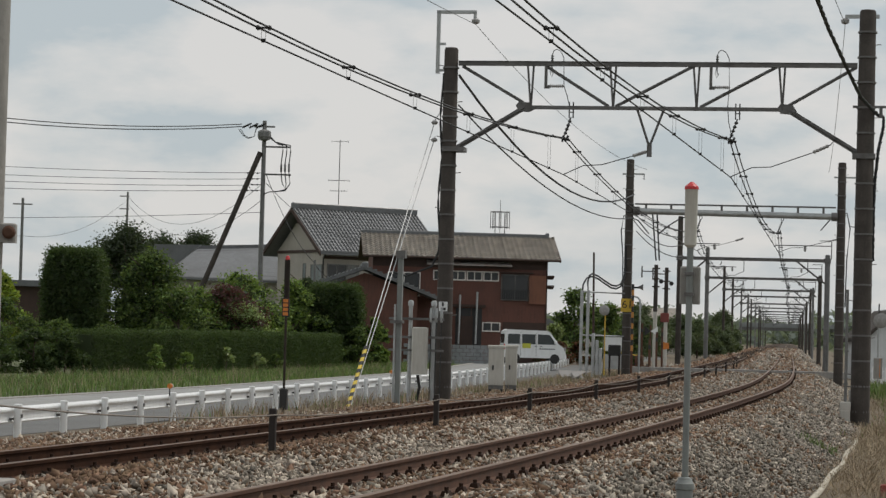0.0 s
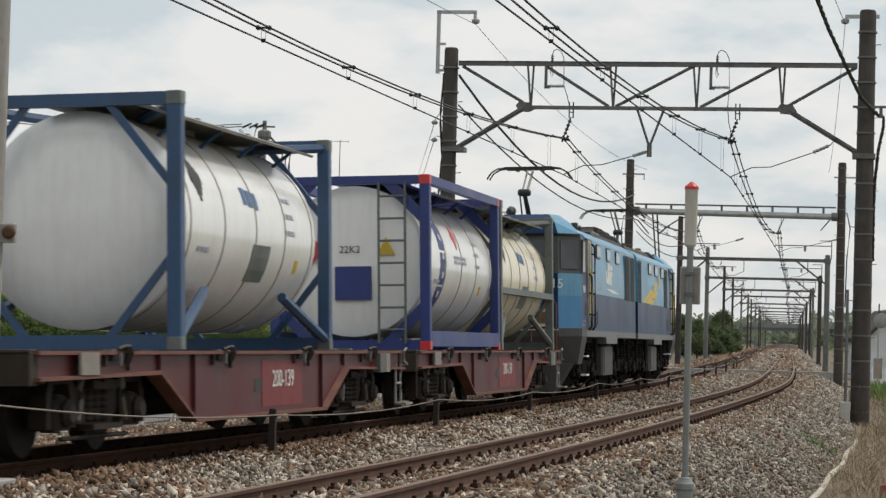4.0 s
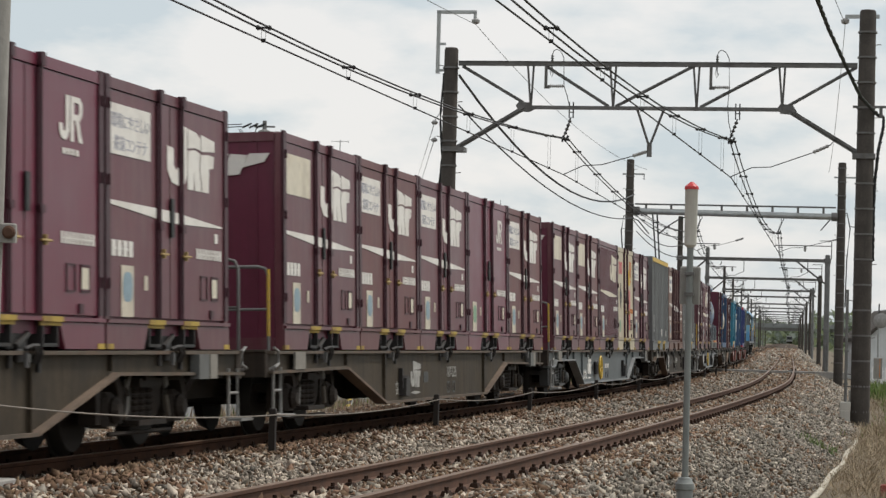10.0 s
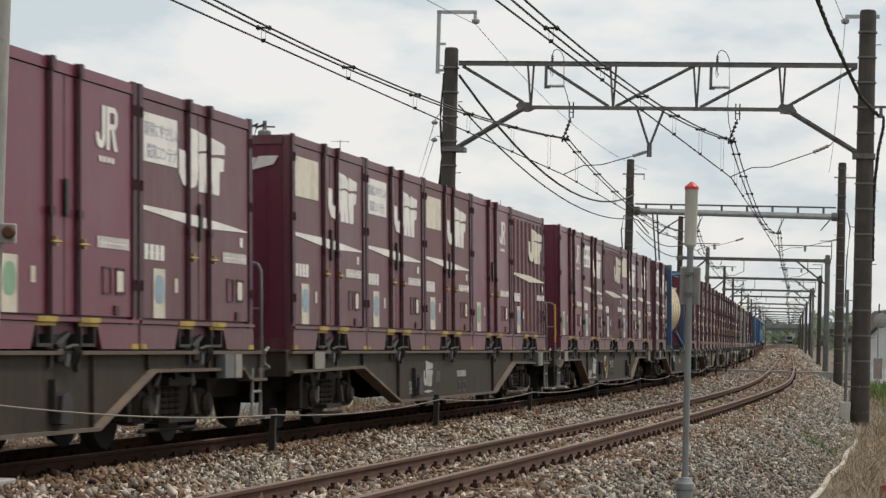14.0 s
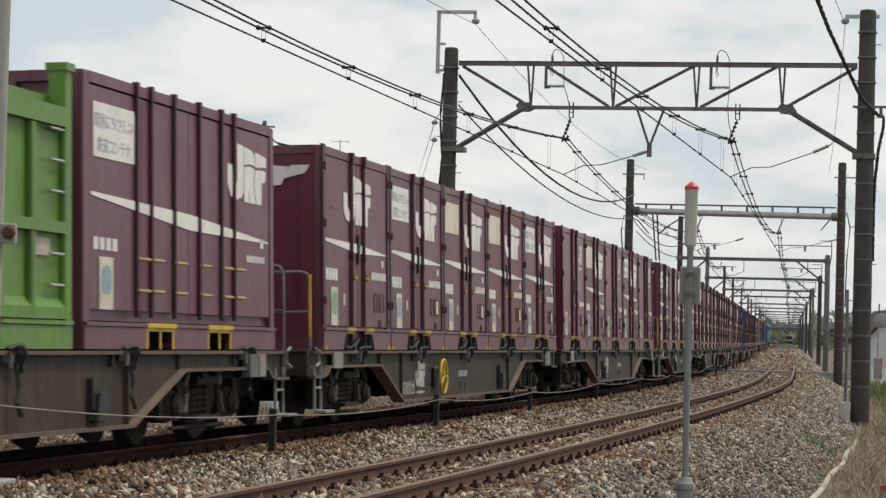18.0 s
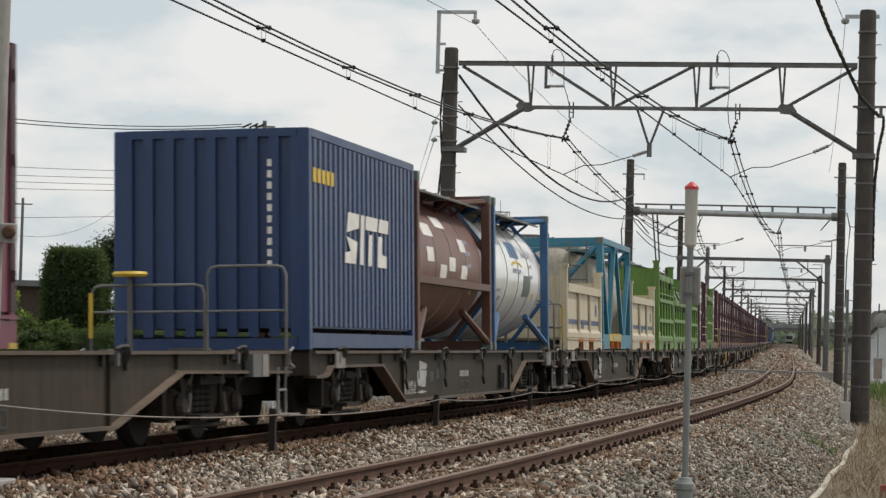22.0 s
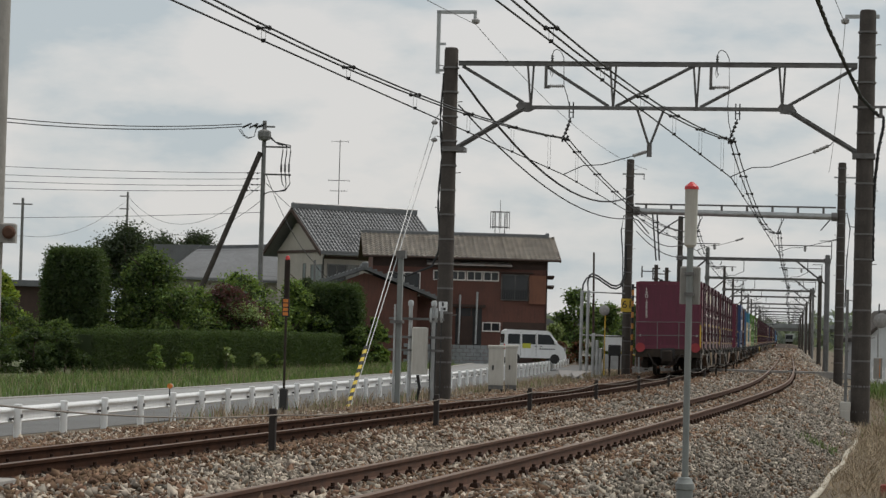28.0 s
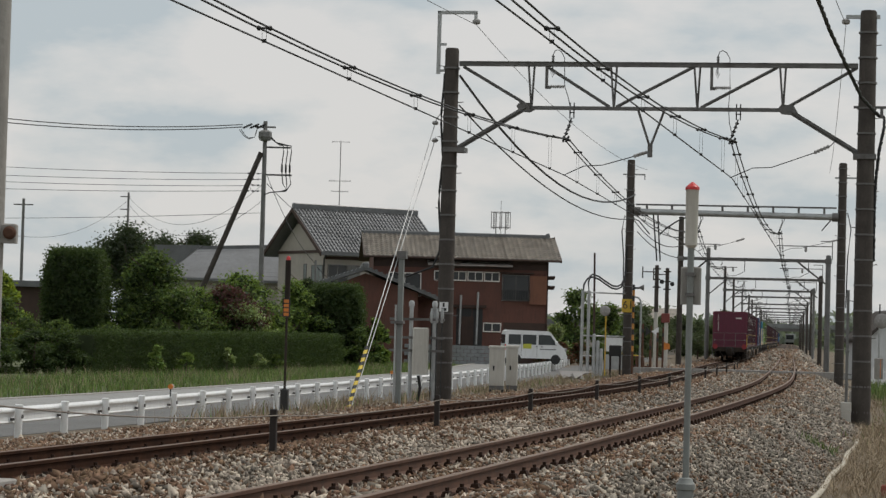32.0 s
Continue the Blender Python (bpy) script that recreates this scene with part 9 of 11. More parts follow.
for s in (17.7, 44.6):
    off, z = railing_at(s)
    _p = thing("delineator", "small orange and white reflector on the barrier post", "reflector", stand(s, off, z - 0.05), group="reflectors")
    part("stem", Mesh().tube((0, 0, 0), (0, 0, 0.16), 0.015, n=6), M["black"], _p)
    part("lens", Mesh().lathe([(-0.03, 0.05), (0.03, 0.05)], (0, 0, 0.2), "x", 14), M["orange"], _p)
    part("back_lens", Mesh().lathe([(0.03, 0.045), (0.05, 0.045)], (0, -0.02, 0.2), "x", 14), M["white"], _p)

M["cable_tan"] = material("weathered_cable", (0.2, 0.17, 0.14), 0.7, vary=0.2, scale=6)
# ---- a small concrete block beside the far rail ----
_c = thing("marker_block", "grey concrete marker block half sunk in the ballast", "block", stand(-10.5, 1.4, 0.0))
part("block", Mesh().chamfer(-0.24, 0.24, -0.11, 0.11, -0.25, 0.03, 0.012), M["concrete"], _c)
part("fitting", Mesh().chamfer(-0.05, 0.12, -0.135, -0.11, -0.06, 0.0, 0.01), M["rust"], _c)

# ---- low cable posts between the tracks ----
_c = thing("signal_cable", "thin cable slung along low posts beside the rail", "cable")
STUBS = [(-11.6, 1.4, 0.82), (-2.6, 1.4, 0.47), (6.2, 1.4, 0.47), (14.7, 1.4, 0.43), (24.1, 1.4, 0.46), (33.1, 1.4, 0.46), (42.2, 1.4, 0.44), (51.5, 1.4, 0.45), (61.4, 1.4, 0.48), (72, 1.42, 0.48), (84, 1.45, 0.48), (98, 1.45, 0.46), (104, 1.45, 0.46)]
for s, off, h in STUBS:
    _p = thing("cable_post", "short rusty black steel post beside the rail", "post", stand(s, off, -0.07), group="cable posts")
    b = Mesh()
    b.chamfer(-0.035, 0.035, -0.037, 0.037, -0.25, h, 0.008)
    part("stake", b, M["post_dark"], _p)
    part("clip", Mesh().box(-0.045, 0.045, -0.05, 0.05, h - 0.09, h - 0.06), M["post_dark"], _p)
for (s0, o0, h0), (s1, o1, h1) in zip(STUBS[:-1], STUBS[1:]):
    b = Mesh()
    span(b, spot(s0, o0 + 0.05, h0 - 0.14), spot(s1, o1 + 0.05, h1 - 0.14), 0.005 * (s1 - s0) + 0.03, 0.008, 12)
    part("cable", b, M["cable_tan"], _c)

M["box_grey"] = material("dull_grey_box", (0.25, 0.24, 0.22), 0.6, vary=0.12, scale=4, dirt=(0.15, 0.12, 0.09), dirt_amount=0.4)
# ---- the signal lamp on a pole in front ----
_p = thing("obstruction_signal", "grey pole with a white cylinder lamp and red cap", "signal", Matrix.Translation(Vector((0, 0, EYE_Z)).lerp(spot(-2.2, 5.9, -0.2), 0.85)) @ Matrix.Rotation(math.pi / 2 - heading(-2.2), 4, "Z") @ Matrix.Scale(0.85, 4))
part("pole", Mesh().tube((0, 0, -0.3), (0, 0, 2.5), 0.036, n=14), M["pole_grey"], _p, smooth=True)
part("base_block", Mesh().lathe([(-1.0, 0.088), (-0.14, 0.088), (-0.13, 0.104), (-0.07, 0.104), (-0.05, 0.085), (-0.01, 0.07), (0.0, 0.04)], n=20), M["pole_grey"], _p, smooth=True)
part("lamp_cylinder", Mesh().lathe([(2.47, 0.04), (2.5, 0.066), (3.1, 0.07), (3.105, 0.072)], n=22), M["cabinet"], _p, smooth=True)
part("red_cap", Mesh().lathe([(3.1, 0.078), (3.13, 0.075), (3.18, 0.018), (3.185, 0.008)], n=22), M["red"], _p, smooth=True)
b = Mesh()
b.chamfer(0.03, 0.1, -0.11, 0.11, 1.86, 2.27, 0.015)
part("junction_box", b, M["box_grey"], _p)
for z in (1.95, 2.17):
    part("strap", Mesh().box(-0.05, 0.05, -0.05, 0.05, z, z + 0.035), M["beam"], _p)

# ---- the near pole at the edge of view ----
_p = thing("trackside_pole", "brownish painted pole beside the camera with a small bracket", "pole", pose(-1.315, 7, -0.75))
part("shaft", Mesh().tube((0, 0, -0.2), (0.0, 0, 4.6), 0.05, n=18), M["concrete"], _p, smooth=True)
b = Mesh()
b.chamfer(0.03, 0.088, -0.02, 0.02, 2.222, 2.278, 0.004)
part("clamp", b, M["concrete"], _p)
part("bolt", Mesh().lathe([(-0.034, 0.012), (-0.03, 0.018), (-0.018, 0.02)], (0.07, 0, 2.252), "y", 14), M["rust"], _p)

# ---- boxes and poles on the left of the line ----
GR = -0.42


def cabinet(s, off, w, d, h, turn):
    t = thing("relay_cabinet", "beige steel relay cabinet on short feet", "cabinet", stand(s, off, GR, turn), group="relay cabinets")
    part("body", Mesh().chamfer(-d / 2, d / 2, -w / 2, w / 2, 0.26, h, 0.025), M["cabinet"], t)
    part("lid", Mesh().chamfer(-d / 2 - 0.03, d / 2 + 0.03, -w / 2 - 0.03, w / 2 + 0.03, h - 0.05, h + 0.03, 0.02), M["cabinet"], t)
    dr = part("door", Mesh().box(-d / 2 - 0.012, -d / 2, -w / 2 + 0.03, w / 2 - 0.03, 0.3, h - 0.08), M["cabinet"], t)
    part("handle", Mesh().box(-d / 2 - 0.03, -d / 2 - 0.012, w / 2 - 0.16, w / 2 - 0.11, h * 0.5, h * 0.5 + 0.14), M["black"], dr)
    part("plinth", Mesh().box(-d / 2 + 0.01, d / 2 - 0.01, -w / 2 + 0.01, w / 2 - 0.01, 0.14, 0.26), M["mast_grey"], t)
    for x in (-d / 2 + 0.06, d / 2 - 0.06):
        for y in (-w / 2 + 0.06, w / 2 - 0.06):
            part("foot", Mesh().box(x - 0.04, x + 0.04, y - 0.04, y + 0.04, -0.1, 0.14), M["black"], t)


cabinet(43.3, -3.84, 0.46, 0.42, 1.42, 8)
cabinet(44.3, -3.53, 0.36, 0.4, 1.44, 8)

_p = thing("cable_post", "grey square steel cable post with clamps", "post", stand(28.2, -3.85, GR))
part("shaft", Mesh().box(-0.06, 0.06, -0.06, 0.06, -0.2, 3.64), M["pole_grey"], _p)
part("head", Mesh().box(-0.1, 0.1, -0.12, 0.1, 3.5, 3.68), M["beam"], _p)
part("conduit", Mesh().tube((-0.08, 0.09, -0.2), (-0.08, 0.09, 2.4), 0.025, n=10), M["galv"], _p, smooth=True)
part("clamp", Mesh().box(-0.15, 0.1, -0.1, 0.2, 1.95, 2.02), M["beam"], _p)
_p = thing("transformer_rack", "grey trackside rack with conduits, box and insulators", "equipment rack", stand(30.2, -3.75, GR))
for y in (0.22, -0.36):
    b = Mesh()
    b.tube((0, y, -0.2), (0, y, 2.4), 0.05, n=12)
    b.lathe([(2.4, 0.07), (2.5, 0.07), (2.54, 0.04)], (0, y, 0), n=12)
    part("conduit", b, M["galv"], _p, smooth=True)
for z in (1.28, 1.6, 2.05):
    part("cross_bar", Mesh().box(-0.08, -0.02, -0.62, 0.75, z, z + 0.06), M["beam"], _p)
part("meter_box", Mesh().chamfer(-0.2, -0.02, -0.24, 0.14, 0.72, 1.88, 0.03), M["cabinet"], _p)
for k in range(3):
    b = Mesh()
    b.lathe([(2.0, 0.025), (2.04, 0.042), (2.26, 0.042), (2.3, 0.03), (2.36, 0.03)], (-0.05, -0.3 - 0.13 * k, 0), n=12)
    part("insulator", b, M["galv"], _p, smooth=True)
    part("cable", Mesh().tube((-0.05, -0.3 - 0.13 * k, 0.1), (-0.05, -0.3 - 0.13 * k, 2.0), 0.016, n=6), M["black"], _p)
b = Mesh()
b.path([(-0.05, 0.0, 0.7), (-0.02, -0.05, 0.4), (0, 0.02, 0.1), (0, 0, -0.1)], 0.04, 8)
part("hose", b, M["black"], _p)
_p = thing("warning_lamp_post", "brown post with a red lamp and striped sign", "signal post", stand(21.8, -5.0, -0.45))
part("post", Mesh().tube((0, 0, -0.2), (0, 0, 2.4), 0.028, n=12), M["end_steel"], _p, smooth=True)
part("lamp_tube", Mesh().tube((0, 0, 2.4), (0, 0, 3.24), 0.06, n=14), M["bogie"], _p, smooth=True)
part("red_lamp", Mesh().lathe([(3.24, 0.05), (3.3, 0.045), (3.33, 0.015)], n=12), M["red"], _p, smooth=True)
_sg = part("sign", Mesh().box(-0.06, -0.04, -0.08, 0.08, 2.02, 2.42), M["black"], _p)
for k in range(4):
    part("sign_mark", Mesh().box(-0.066, -0.06, -0.055, 0.055, 2.05 + 0.093 * k, 2.12 + 0.093 * k), M["orange"], _sg)
part("base", Mesh().chamfer(-0.08, 0.08, -0.08, 0.08, 0.05, 0.5, 0.02), M["black"], _p)

M["guard_yellow"] = material("bright_yellow_plastic", (0.72, 0.53, 0.06), 0.5, vary=0.12, scale=5, dirt=(0.3, 0.2, 0.05), dirt_amount=0.3)
# the stayed guy of the first mast, with its striped guard
_p = thing("guy_wire", "pair of guy wires with a yellow and black guard", "guy wire")
lo1, lo2 = spot(24.4, -4.22, -0.48), spot(24.45, -4.15, -0.42)
h1, h2 = stand(GANTRIES[0], -3.42) @ Vector((0, 0.36, 6.75)), stand(GANTRIES[0], -3.42) @ Vector((0, 0.36, 6.3))
for lo, hi in ((lo1, h1), (lo2, h2)):
    part("wire", Mesh().tube(lo, hi, 0.012, n=6), M["galv"], _p)
    part("insulator", Mesh().lathe([(-0.05, 0.05), (0, 0.09), (0.05, 0.05)], lo.lerp(hi, 0.985 if hi is h1 else 0.985), n=12), M["porcelain"], _p)
dirv = (h1 - lo1).normalized()
side_a = dirv.orthogonal().normalized()
side_b = dirv.cross(side_a)
for k in range(16):
    b = Mesh()
    ring = []
    for u in (k, k + 1):
        for i in range(12):
            w = 2 * math.pi * i / 12
            ring.append(lo1 + dirv * (0.09 + 0.125 * u + 0.045 * math.cos(w)) + 0.046 * (math.cos(w) * side_a + math.sin(w) * side_b))
    b.add(ring, [(i, (i + 1) % 12, 12 + (i + 1) % 12, 12 + i) for i in range(12)] + [tuple(range(12)), tuple(range(12, 24))])
    part("guard_band", b, M["guard_yellow" if k % 2 == 0 else "black"], _p)
part("tie", Mesh().tube(h1, stand(GANTRIES[0], -3.42) @ Vector((0, 0.1, 7.1)), 0.012, n=6), M["galv"], _p)

# plates on the masts
_p = thing("mast_plate", "yellow mast plate with black number 61", "sign", stand(GANTRIES[1], -2.95, 0))
part("plate", Mesh().box(-0.23, -0.21, -0.3, 0.26, 2.55, 3.15), M["yellow"], _p)
letters("61", 0.36, M["black"], _p, Matrix.Translation((-0.234, -0.02, 2.72)) @ Matrix.Rotation(-math.pi / 2, 4, "Z") @ Matrix.Rotation(math.pi / 2, 4, "X"))
_p = thing("mast_plate", "small white plate with dark marks on the mast", "sign", stand(GANTRIES[0], -3.42, 0))
part("plate", Mesh().box(-0.235, -0.215, -0.11, 0.11, 1.88, 2.12), M["white"], _p)
b = Mesh()
b.box(-0.24, -0.235, -0.02, 0.03, 2.0, 2.1).box(-0.24, -0.235, -0.07, 0.06, 1.9, 1.97)
part("plate_mark", b, M["black"], _p)


# ---- the two houses ----
M["tile_grey"] = material("grey_roof_tile", (0.13, 0.135, 0.14), 0.4, vary=0.15, scale=1.5, dirt=(0.07, 0.07, 0.065), dirt_amount=0.5, island=0.3)
M["tile_brown"] = material("weathered_brown_tile", (0.255, 0.225, 0.185), 0.42, vary=0.2, scale=1.5, dirt=(0.08, 0.065, 0.055), dirt_amount=0.6, island=0.35)
M["siding"] = material("red_brown_siding", (0.135, 0.056, 0.04), 0.75, vary=0.2, scale=1.0, dirt=(0.07, 0.035, 0.028), dirt_amount=0.6, streak=True)
M["stucco"] = material("cream_stucco", (0.42, 0.385, 0.34), 0.85, vary=0.1, scale=1.0, dirt=(0.32, 0.30, 0.26), dirt_amount=0.4, streak=True)
M["timber"] = material("dark_timber", (0.055, 0.032, 0.024), 0.75, vary=0.25, scale=3)
M["block"] = material("grey_block_wall", (0.24, 0.25, 0.26), 0.9, vary=0.2, scale=2, bump=0.3, dirt=(0.13, 0.13, 0.12), dirt_amount=0.5)
M["roof_slate"] = material("grey_slate_roof", (0.17, 0.175, 0.18), 0.6, vary=0.15, scale=1.2, dirt=(0.11, 0.11, 0.11), dirt_amount=0.5)
M["siding_b"] = material("orange_brown_siding", (0.20, 0.085, 0.05), 0.75, vary=0.15, scale=1.0, dirt=(0.11, 0.05, 0.035), dirt_amount=0.5, streak=True)
M["awning"] = material("rusting_sheet_awning", (0.26, 0.24, 0.22), 0.6, vary=0.25, scale=3, dirt=(0.16, 0.07, 0.04), dirt_amount=0.7)


def tiled_slope(parent, x0, x1, y_eave, z_eave, y_ridge, z_ridge, mat, cols, rows, name="roof_slope"):
    """One slope of a pan-tiled roof: each tile a curved, overlapping piece of one mesh."""
    v, f = [], []
    n = 4
    for r in range(rows):
        for c in range(cols):
            a0, a1 = x0 + (x1 - x0) * c / cols, x0 + (x1 - x0) * (c + 1) / cols
            k = len(v)
            for e, lift in ((r / rows, 0.075), ((r + 1.12) / rows, 0.012)):
                for i in range(n + 1):
                    u = i / n
                    x = a0 + (a1 - a0) * u
                    wave = 0.04 * math.cos(2 * math.pi * u)
                    v.append((x, y_eave + (y_ridge - y_eave) * e, z_eave + (z_ridge - z_eave) * e + lift + wave))
            for i in range(n):
                v.append((v[k + i][0], v[k + i][1], v[k + i][2] - 0.06))
            for i in range(n):
                f.append((k + i, k + i + 1, k + n + 2 + i, k + n + 1 + i))
            m0 = k + 2 * (n + 1)
            for i in range(n - 1):
                f.append((m0 + i, m0 + i + 1, k + i + 1, k + i))
    b = Mesh()
    b.v, b.f, b.m = v, [list(q) for q in f], [0] * len(f)
    o = part(name, b, mat, parent)
    tagged(o, kind="stuff")
    b = Mesh()
    b.add([(x0, y_eave, z_eave - 0.1), (x1, y_eave, z_eave - 0.1), (x1, y_ridge, z_ridge - 0.1), (x0, y_ridge, z_ridge - 0.1), (x0, y_eave, z_eave), (x1, y_eave, z_eave), (x1, y_ridge, z_ridge), (x0, y_ridge, z_ridge)],
          [(3, 2, 1, 0), (4, 5, 6, 7), (0, 1, 5, 4), (1, 2, 6, 5), (2, 3, 7, 6), (3, 0, 4, 7)])
    part("roof_deck", b, M["timber"], parent)


def sash(x0, x1, z0, z1, y0, y1, w=0.06, sill=0.07):
    """A closed window frame round an opening."""
    v = [(x, y, z) for y in (y0, y1) for x, z in ((x0 - w, z0 - sill), (x1 + w, z0 - sill), (x1 + w, z1 + w), (x0 - w, z1 + w), (x0, z0), (x1, z0), (x1, z1), (x0, z1))]
    f = []
    for k in range(4):
        n = (k + 1) % 4
        f += [(k, n, n + 4, k + 4), (k + 8, k + 12, n + 12, n + 8), (k, k + 8, n + 8, n), (k + 4, n + 4, n + 12, k + 12)]
    b = Mesh()
    b.add(v, f)
    return b


def window(parent, x0, x1, z0, z1, y, panes=2, frame_mat="mark"):
    o = part("window", sash(x0, x1, z0, z1, y - 0.06, y + 0.02), M[frame_mat], parent)
    for k in range(1, panes):
        xm = x0 + (x1 - x0) * k / panes
        part("mullion", Mesh().box(xm - 0.025, xm + 0.025, y - 0.05, y, z0, z1), M[frame_mat], o)
    for k in range(panes):
        part("pane", Mesh().box(x0 + (x1 - x0) * k / panes + 0.02, x0 + (x1 - x0) * (k + 1) / panes - 0.02, y - 0.02, y - 0.012, z0, z1), M["window"], o)


_hs = thing("dwelling_house", "two-storey red-brown sided house with a weathered tile roof", "house", pose(1.6, 150, -0.35, 0, 0, 4))
X0, X1, D = -5.9, 4.9, 7.0
part("wall", Mesh().box(X0, X1, 0, D, 0, 6.4), M["siding"], _hs)
b = Mesh()
b.prism([(0, 6.4), (D, 6.4), (D / 2, 7.85)], X0 + 0.01, X1 - 0.01, "x")
part("gable", b, M["siding"], _hs)
tiled_slope(_hs, X0 - 0.65, X1 + 0.75, -0.75, 6.45, D / 2, 8.0, M["tile_brown"], 40, 11)
tiled_slope(_hs, X0 - 0.65, X1 + 0.75, D + 0.75, 6.45, D / 2, 8.0, M["tile_brown"], 20, 5)
b = Mesh()
b.chamfer(X0 - 0.6, X1 + 0.35, D / 2 - 0.17, D / 2 + 0.17, 7.95, 8.2, 0.05)
b.chamfer(X1 + 0.2, X1 + 0.42, D / 2 - 0.2, D / 2 + 0.2, 7.95, 8.3, 0.04)
part("ridge", b, M["tile_grey"], _hs)
b = Mesh()
for xx in (X0 - 0.62, X1 + 0.66):
    b.prism([(-0.8, 6.32), (-0.8, 6.5), (D / 2, 8.02), (D / 2, 7.8)], xx, xx + 0.07, "x")
part("bargeboard", b, M["timber"], _hs)
part("gutter", Mesh().tube((X0 - 0.6, -0.82, 6.42), (X1 + 0.7, -0.82, 6.42), 0.06, n=8), M["timber"], _hs)
for k in range(20):
    x = X0 + 0.25 + k * 0.49
    if k % 2 == 0:
        part("siding_batten", Mesh().box(x, x + 0.03, -0.015, 0, 0.3, 6.3), M["siding"], _hs)
part("dark_band", Mesh().box(X0, X1, -0.03, -0.002, 5.85, 6.38), M["timber"], _hs)
part("dark_panel", Mesh().box(2.2, 4.88, -0.03, -0.002, 0.1, 2.6), M["timber"], _hs)
part("shutter_box", Mesh().box(3.75, 4.8, -0.22, 0, 3.75, 5.5), M["siding_b"], _hs)
window(_hs, 2.1, 3.7, 4.0, 5.5, -0.02, 2, "beam")
b = Mesh()
b.box(2.0, 3.8, -0.42, -0.38, 4.55, 4.59).box(2.0, 3.8, -0.42, -0.38, 3.98, 4.02)
for k in range(13):
    b.box(2.0 + k * 0.145, 2.03 + k * 0.145, -0.42, -0.39, 4.0, 4.57)
part("window_railing", b, M["black"], _hs)
part("window_hood", Mesh().box(1.9, 4.0, -0.4, 0, 5.62, 5.68), M["timber"], _hs)
for k in range(4):
    window(_hs, -2.1 + k * 1.03, -1.25 + k * 1.03, 5.15, 5.62, -0.02, 2)
b = Mesh()
b.prism([(-0.95, 5.98), (-0.95, 6.02), (0.0, 6.32), (0.0, 6.28)], -2.6, 2.6, "x")
part("awning", b, M["awning"], _hs)
window(_hs, -4.9, -3.0, 4.1, 5.45, -0.02, 2)
part("door_recess", Mesh().box(-0.75, 0.9, -0.012, -0.002, 0.2, 3.4), M["black"], _hs)
part("door", Mesh().box(-0.5, 0.35, -0.05, -0.012, 0.2, 2.9), M["timber"], _hs)
part("porch_beam", Mesh().box(-1.0, 1.1, -0.3, 0, 3.45, 3.62), M["timber"], _hs)
window(_hs, 1.0, 2.0, 2.05, 2.5, -0.02, 2)
for x in (-0.55, 0.5):
    part("stovepipe", Mesh().tube((x, -0.5, 1.2), (x + 0.05, -0.5, 4.4 if x > 0 else 4.2), 0.07, n=10), M["galv"], _hs, smooth=True)
for z in (4.6, 5.2):
    b = Mesh()
    b.prism([(-0.3, z + 0.25), (0.4, z + 0.1), (0.4, z + 0.18), (-0.3, z + 0.33)], X1, X1 + 0.4, "x")
    part("side_hood", b, M["timber"], _hs)
part("downpipe", Mesh().tube((X1 - 0.05, -0.1, 0), (X1 - 0.05, -0.1, 6.4), 0.05, n=8), M["timber"], _hs)
# its low wing in front
part("wing_wall", Mesh().box(-9.2, -3.3, -3.2, -0.02, 0, 4.2), M["siding"], _hs)
b = Mesh()
b.prism([(-9.2, 4.2), (-3.3, 4.2), (-6.5, 5.3)], -3.19, -0.03, "y")
part("wing_gable", b, M["siding"], _hs)
for (xa, za), (xb, zb) in (((-9.9, 4.3), (-6.5, 5.5)), ((-6.5, 5.5), (-2.0, 3.75))):
    b = Mesh()
    b.prism([(xa, za), (xb, zb), (xb, zb + 0.2), (xa, za + 0.2)], -3.9, -0.05, "y")
    part("wing_roof", b, M["tile_grey"], _hs)
    b = Mesh()
    for k in range(15):
        u = k / 14
        b.tube((xa + (xb - xa) * u, -3.95, za + (zb - za) * u + 0.22), (xa + (xb - xa) * u, -0.1, za + (zb - za) * u + 0.22), 0.07, n=6)
    tagged(part("wing_tiles", b, M["tile_grey"], _hs), kind="stuff")
part("wing_ridge", Mesh().chamfer(-6.7, -6.3, -4.0, -0.1, 5.6, 5.95, 0.08), M["tile_grey"], _hs)
# aerial cage on the ridge
b = Mesh()
for k in range(8):
    a = k * math.pi / 4
    b.tube((2.2 + 0.6 * math.cos(a), D / 2 + 0.6 * math.sin(a), 8.5), (2.2 + 0.6 * math.cos(a), D / 2 + 0.6 * math.sin(a), 9.6), 0.022, n=6)
    a2 = a + math.pi / 4
    for z in (8.6, 9.55):
        b.tube((2.2 + 0.6 * math.cos(a), D / 2 + 0.6 * math.sin(a), z), (2.2 + 0.6 * math.cos(a2), D / 2 + 0.6 * math.sin(a2), z), 0.02, n=6)
for x in (-0.3, 0.3):
    b.tube((2.2 + x, D / 2, 8.0), (2.2 + x, D / 2, 9.5), 0.03, n=6)
b.tube((2.2, D / 2, 8.2), (2.2, D / 2, 10.3), 0.015, n=6)
part("aerial_cage", b, M["beam"], _hs)

_hs = thing("dwelling_house", "two-storey cream house with a grey tiled gable roof", "house", pose(-6.16, 174.9, -0.3, 0, 0, -58))
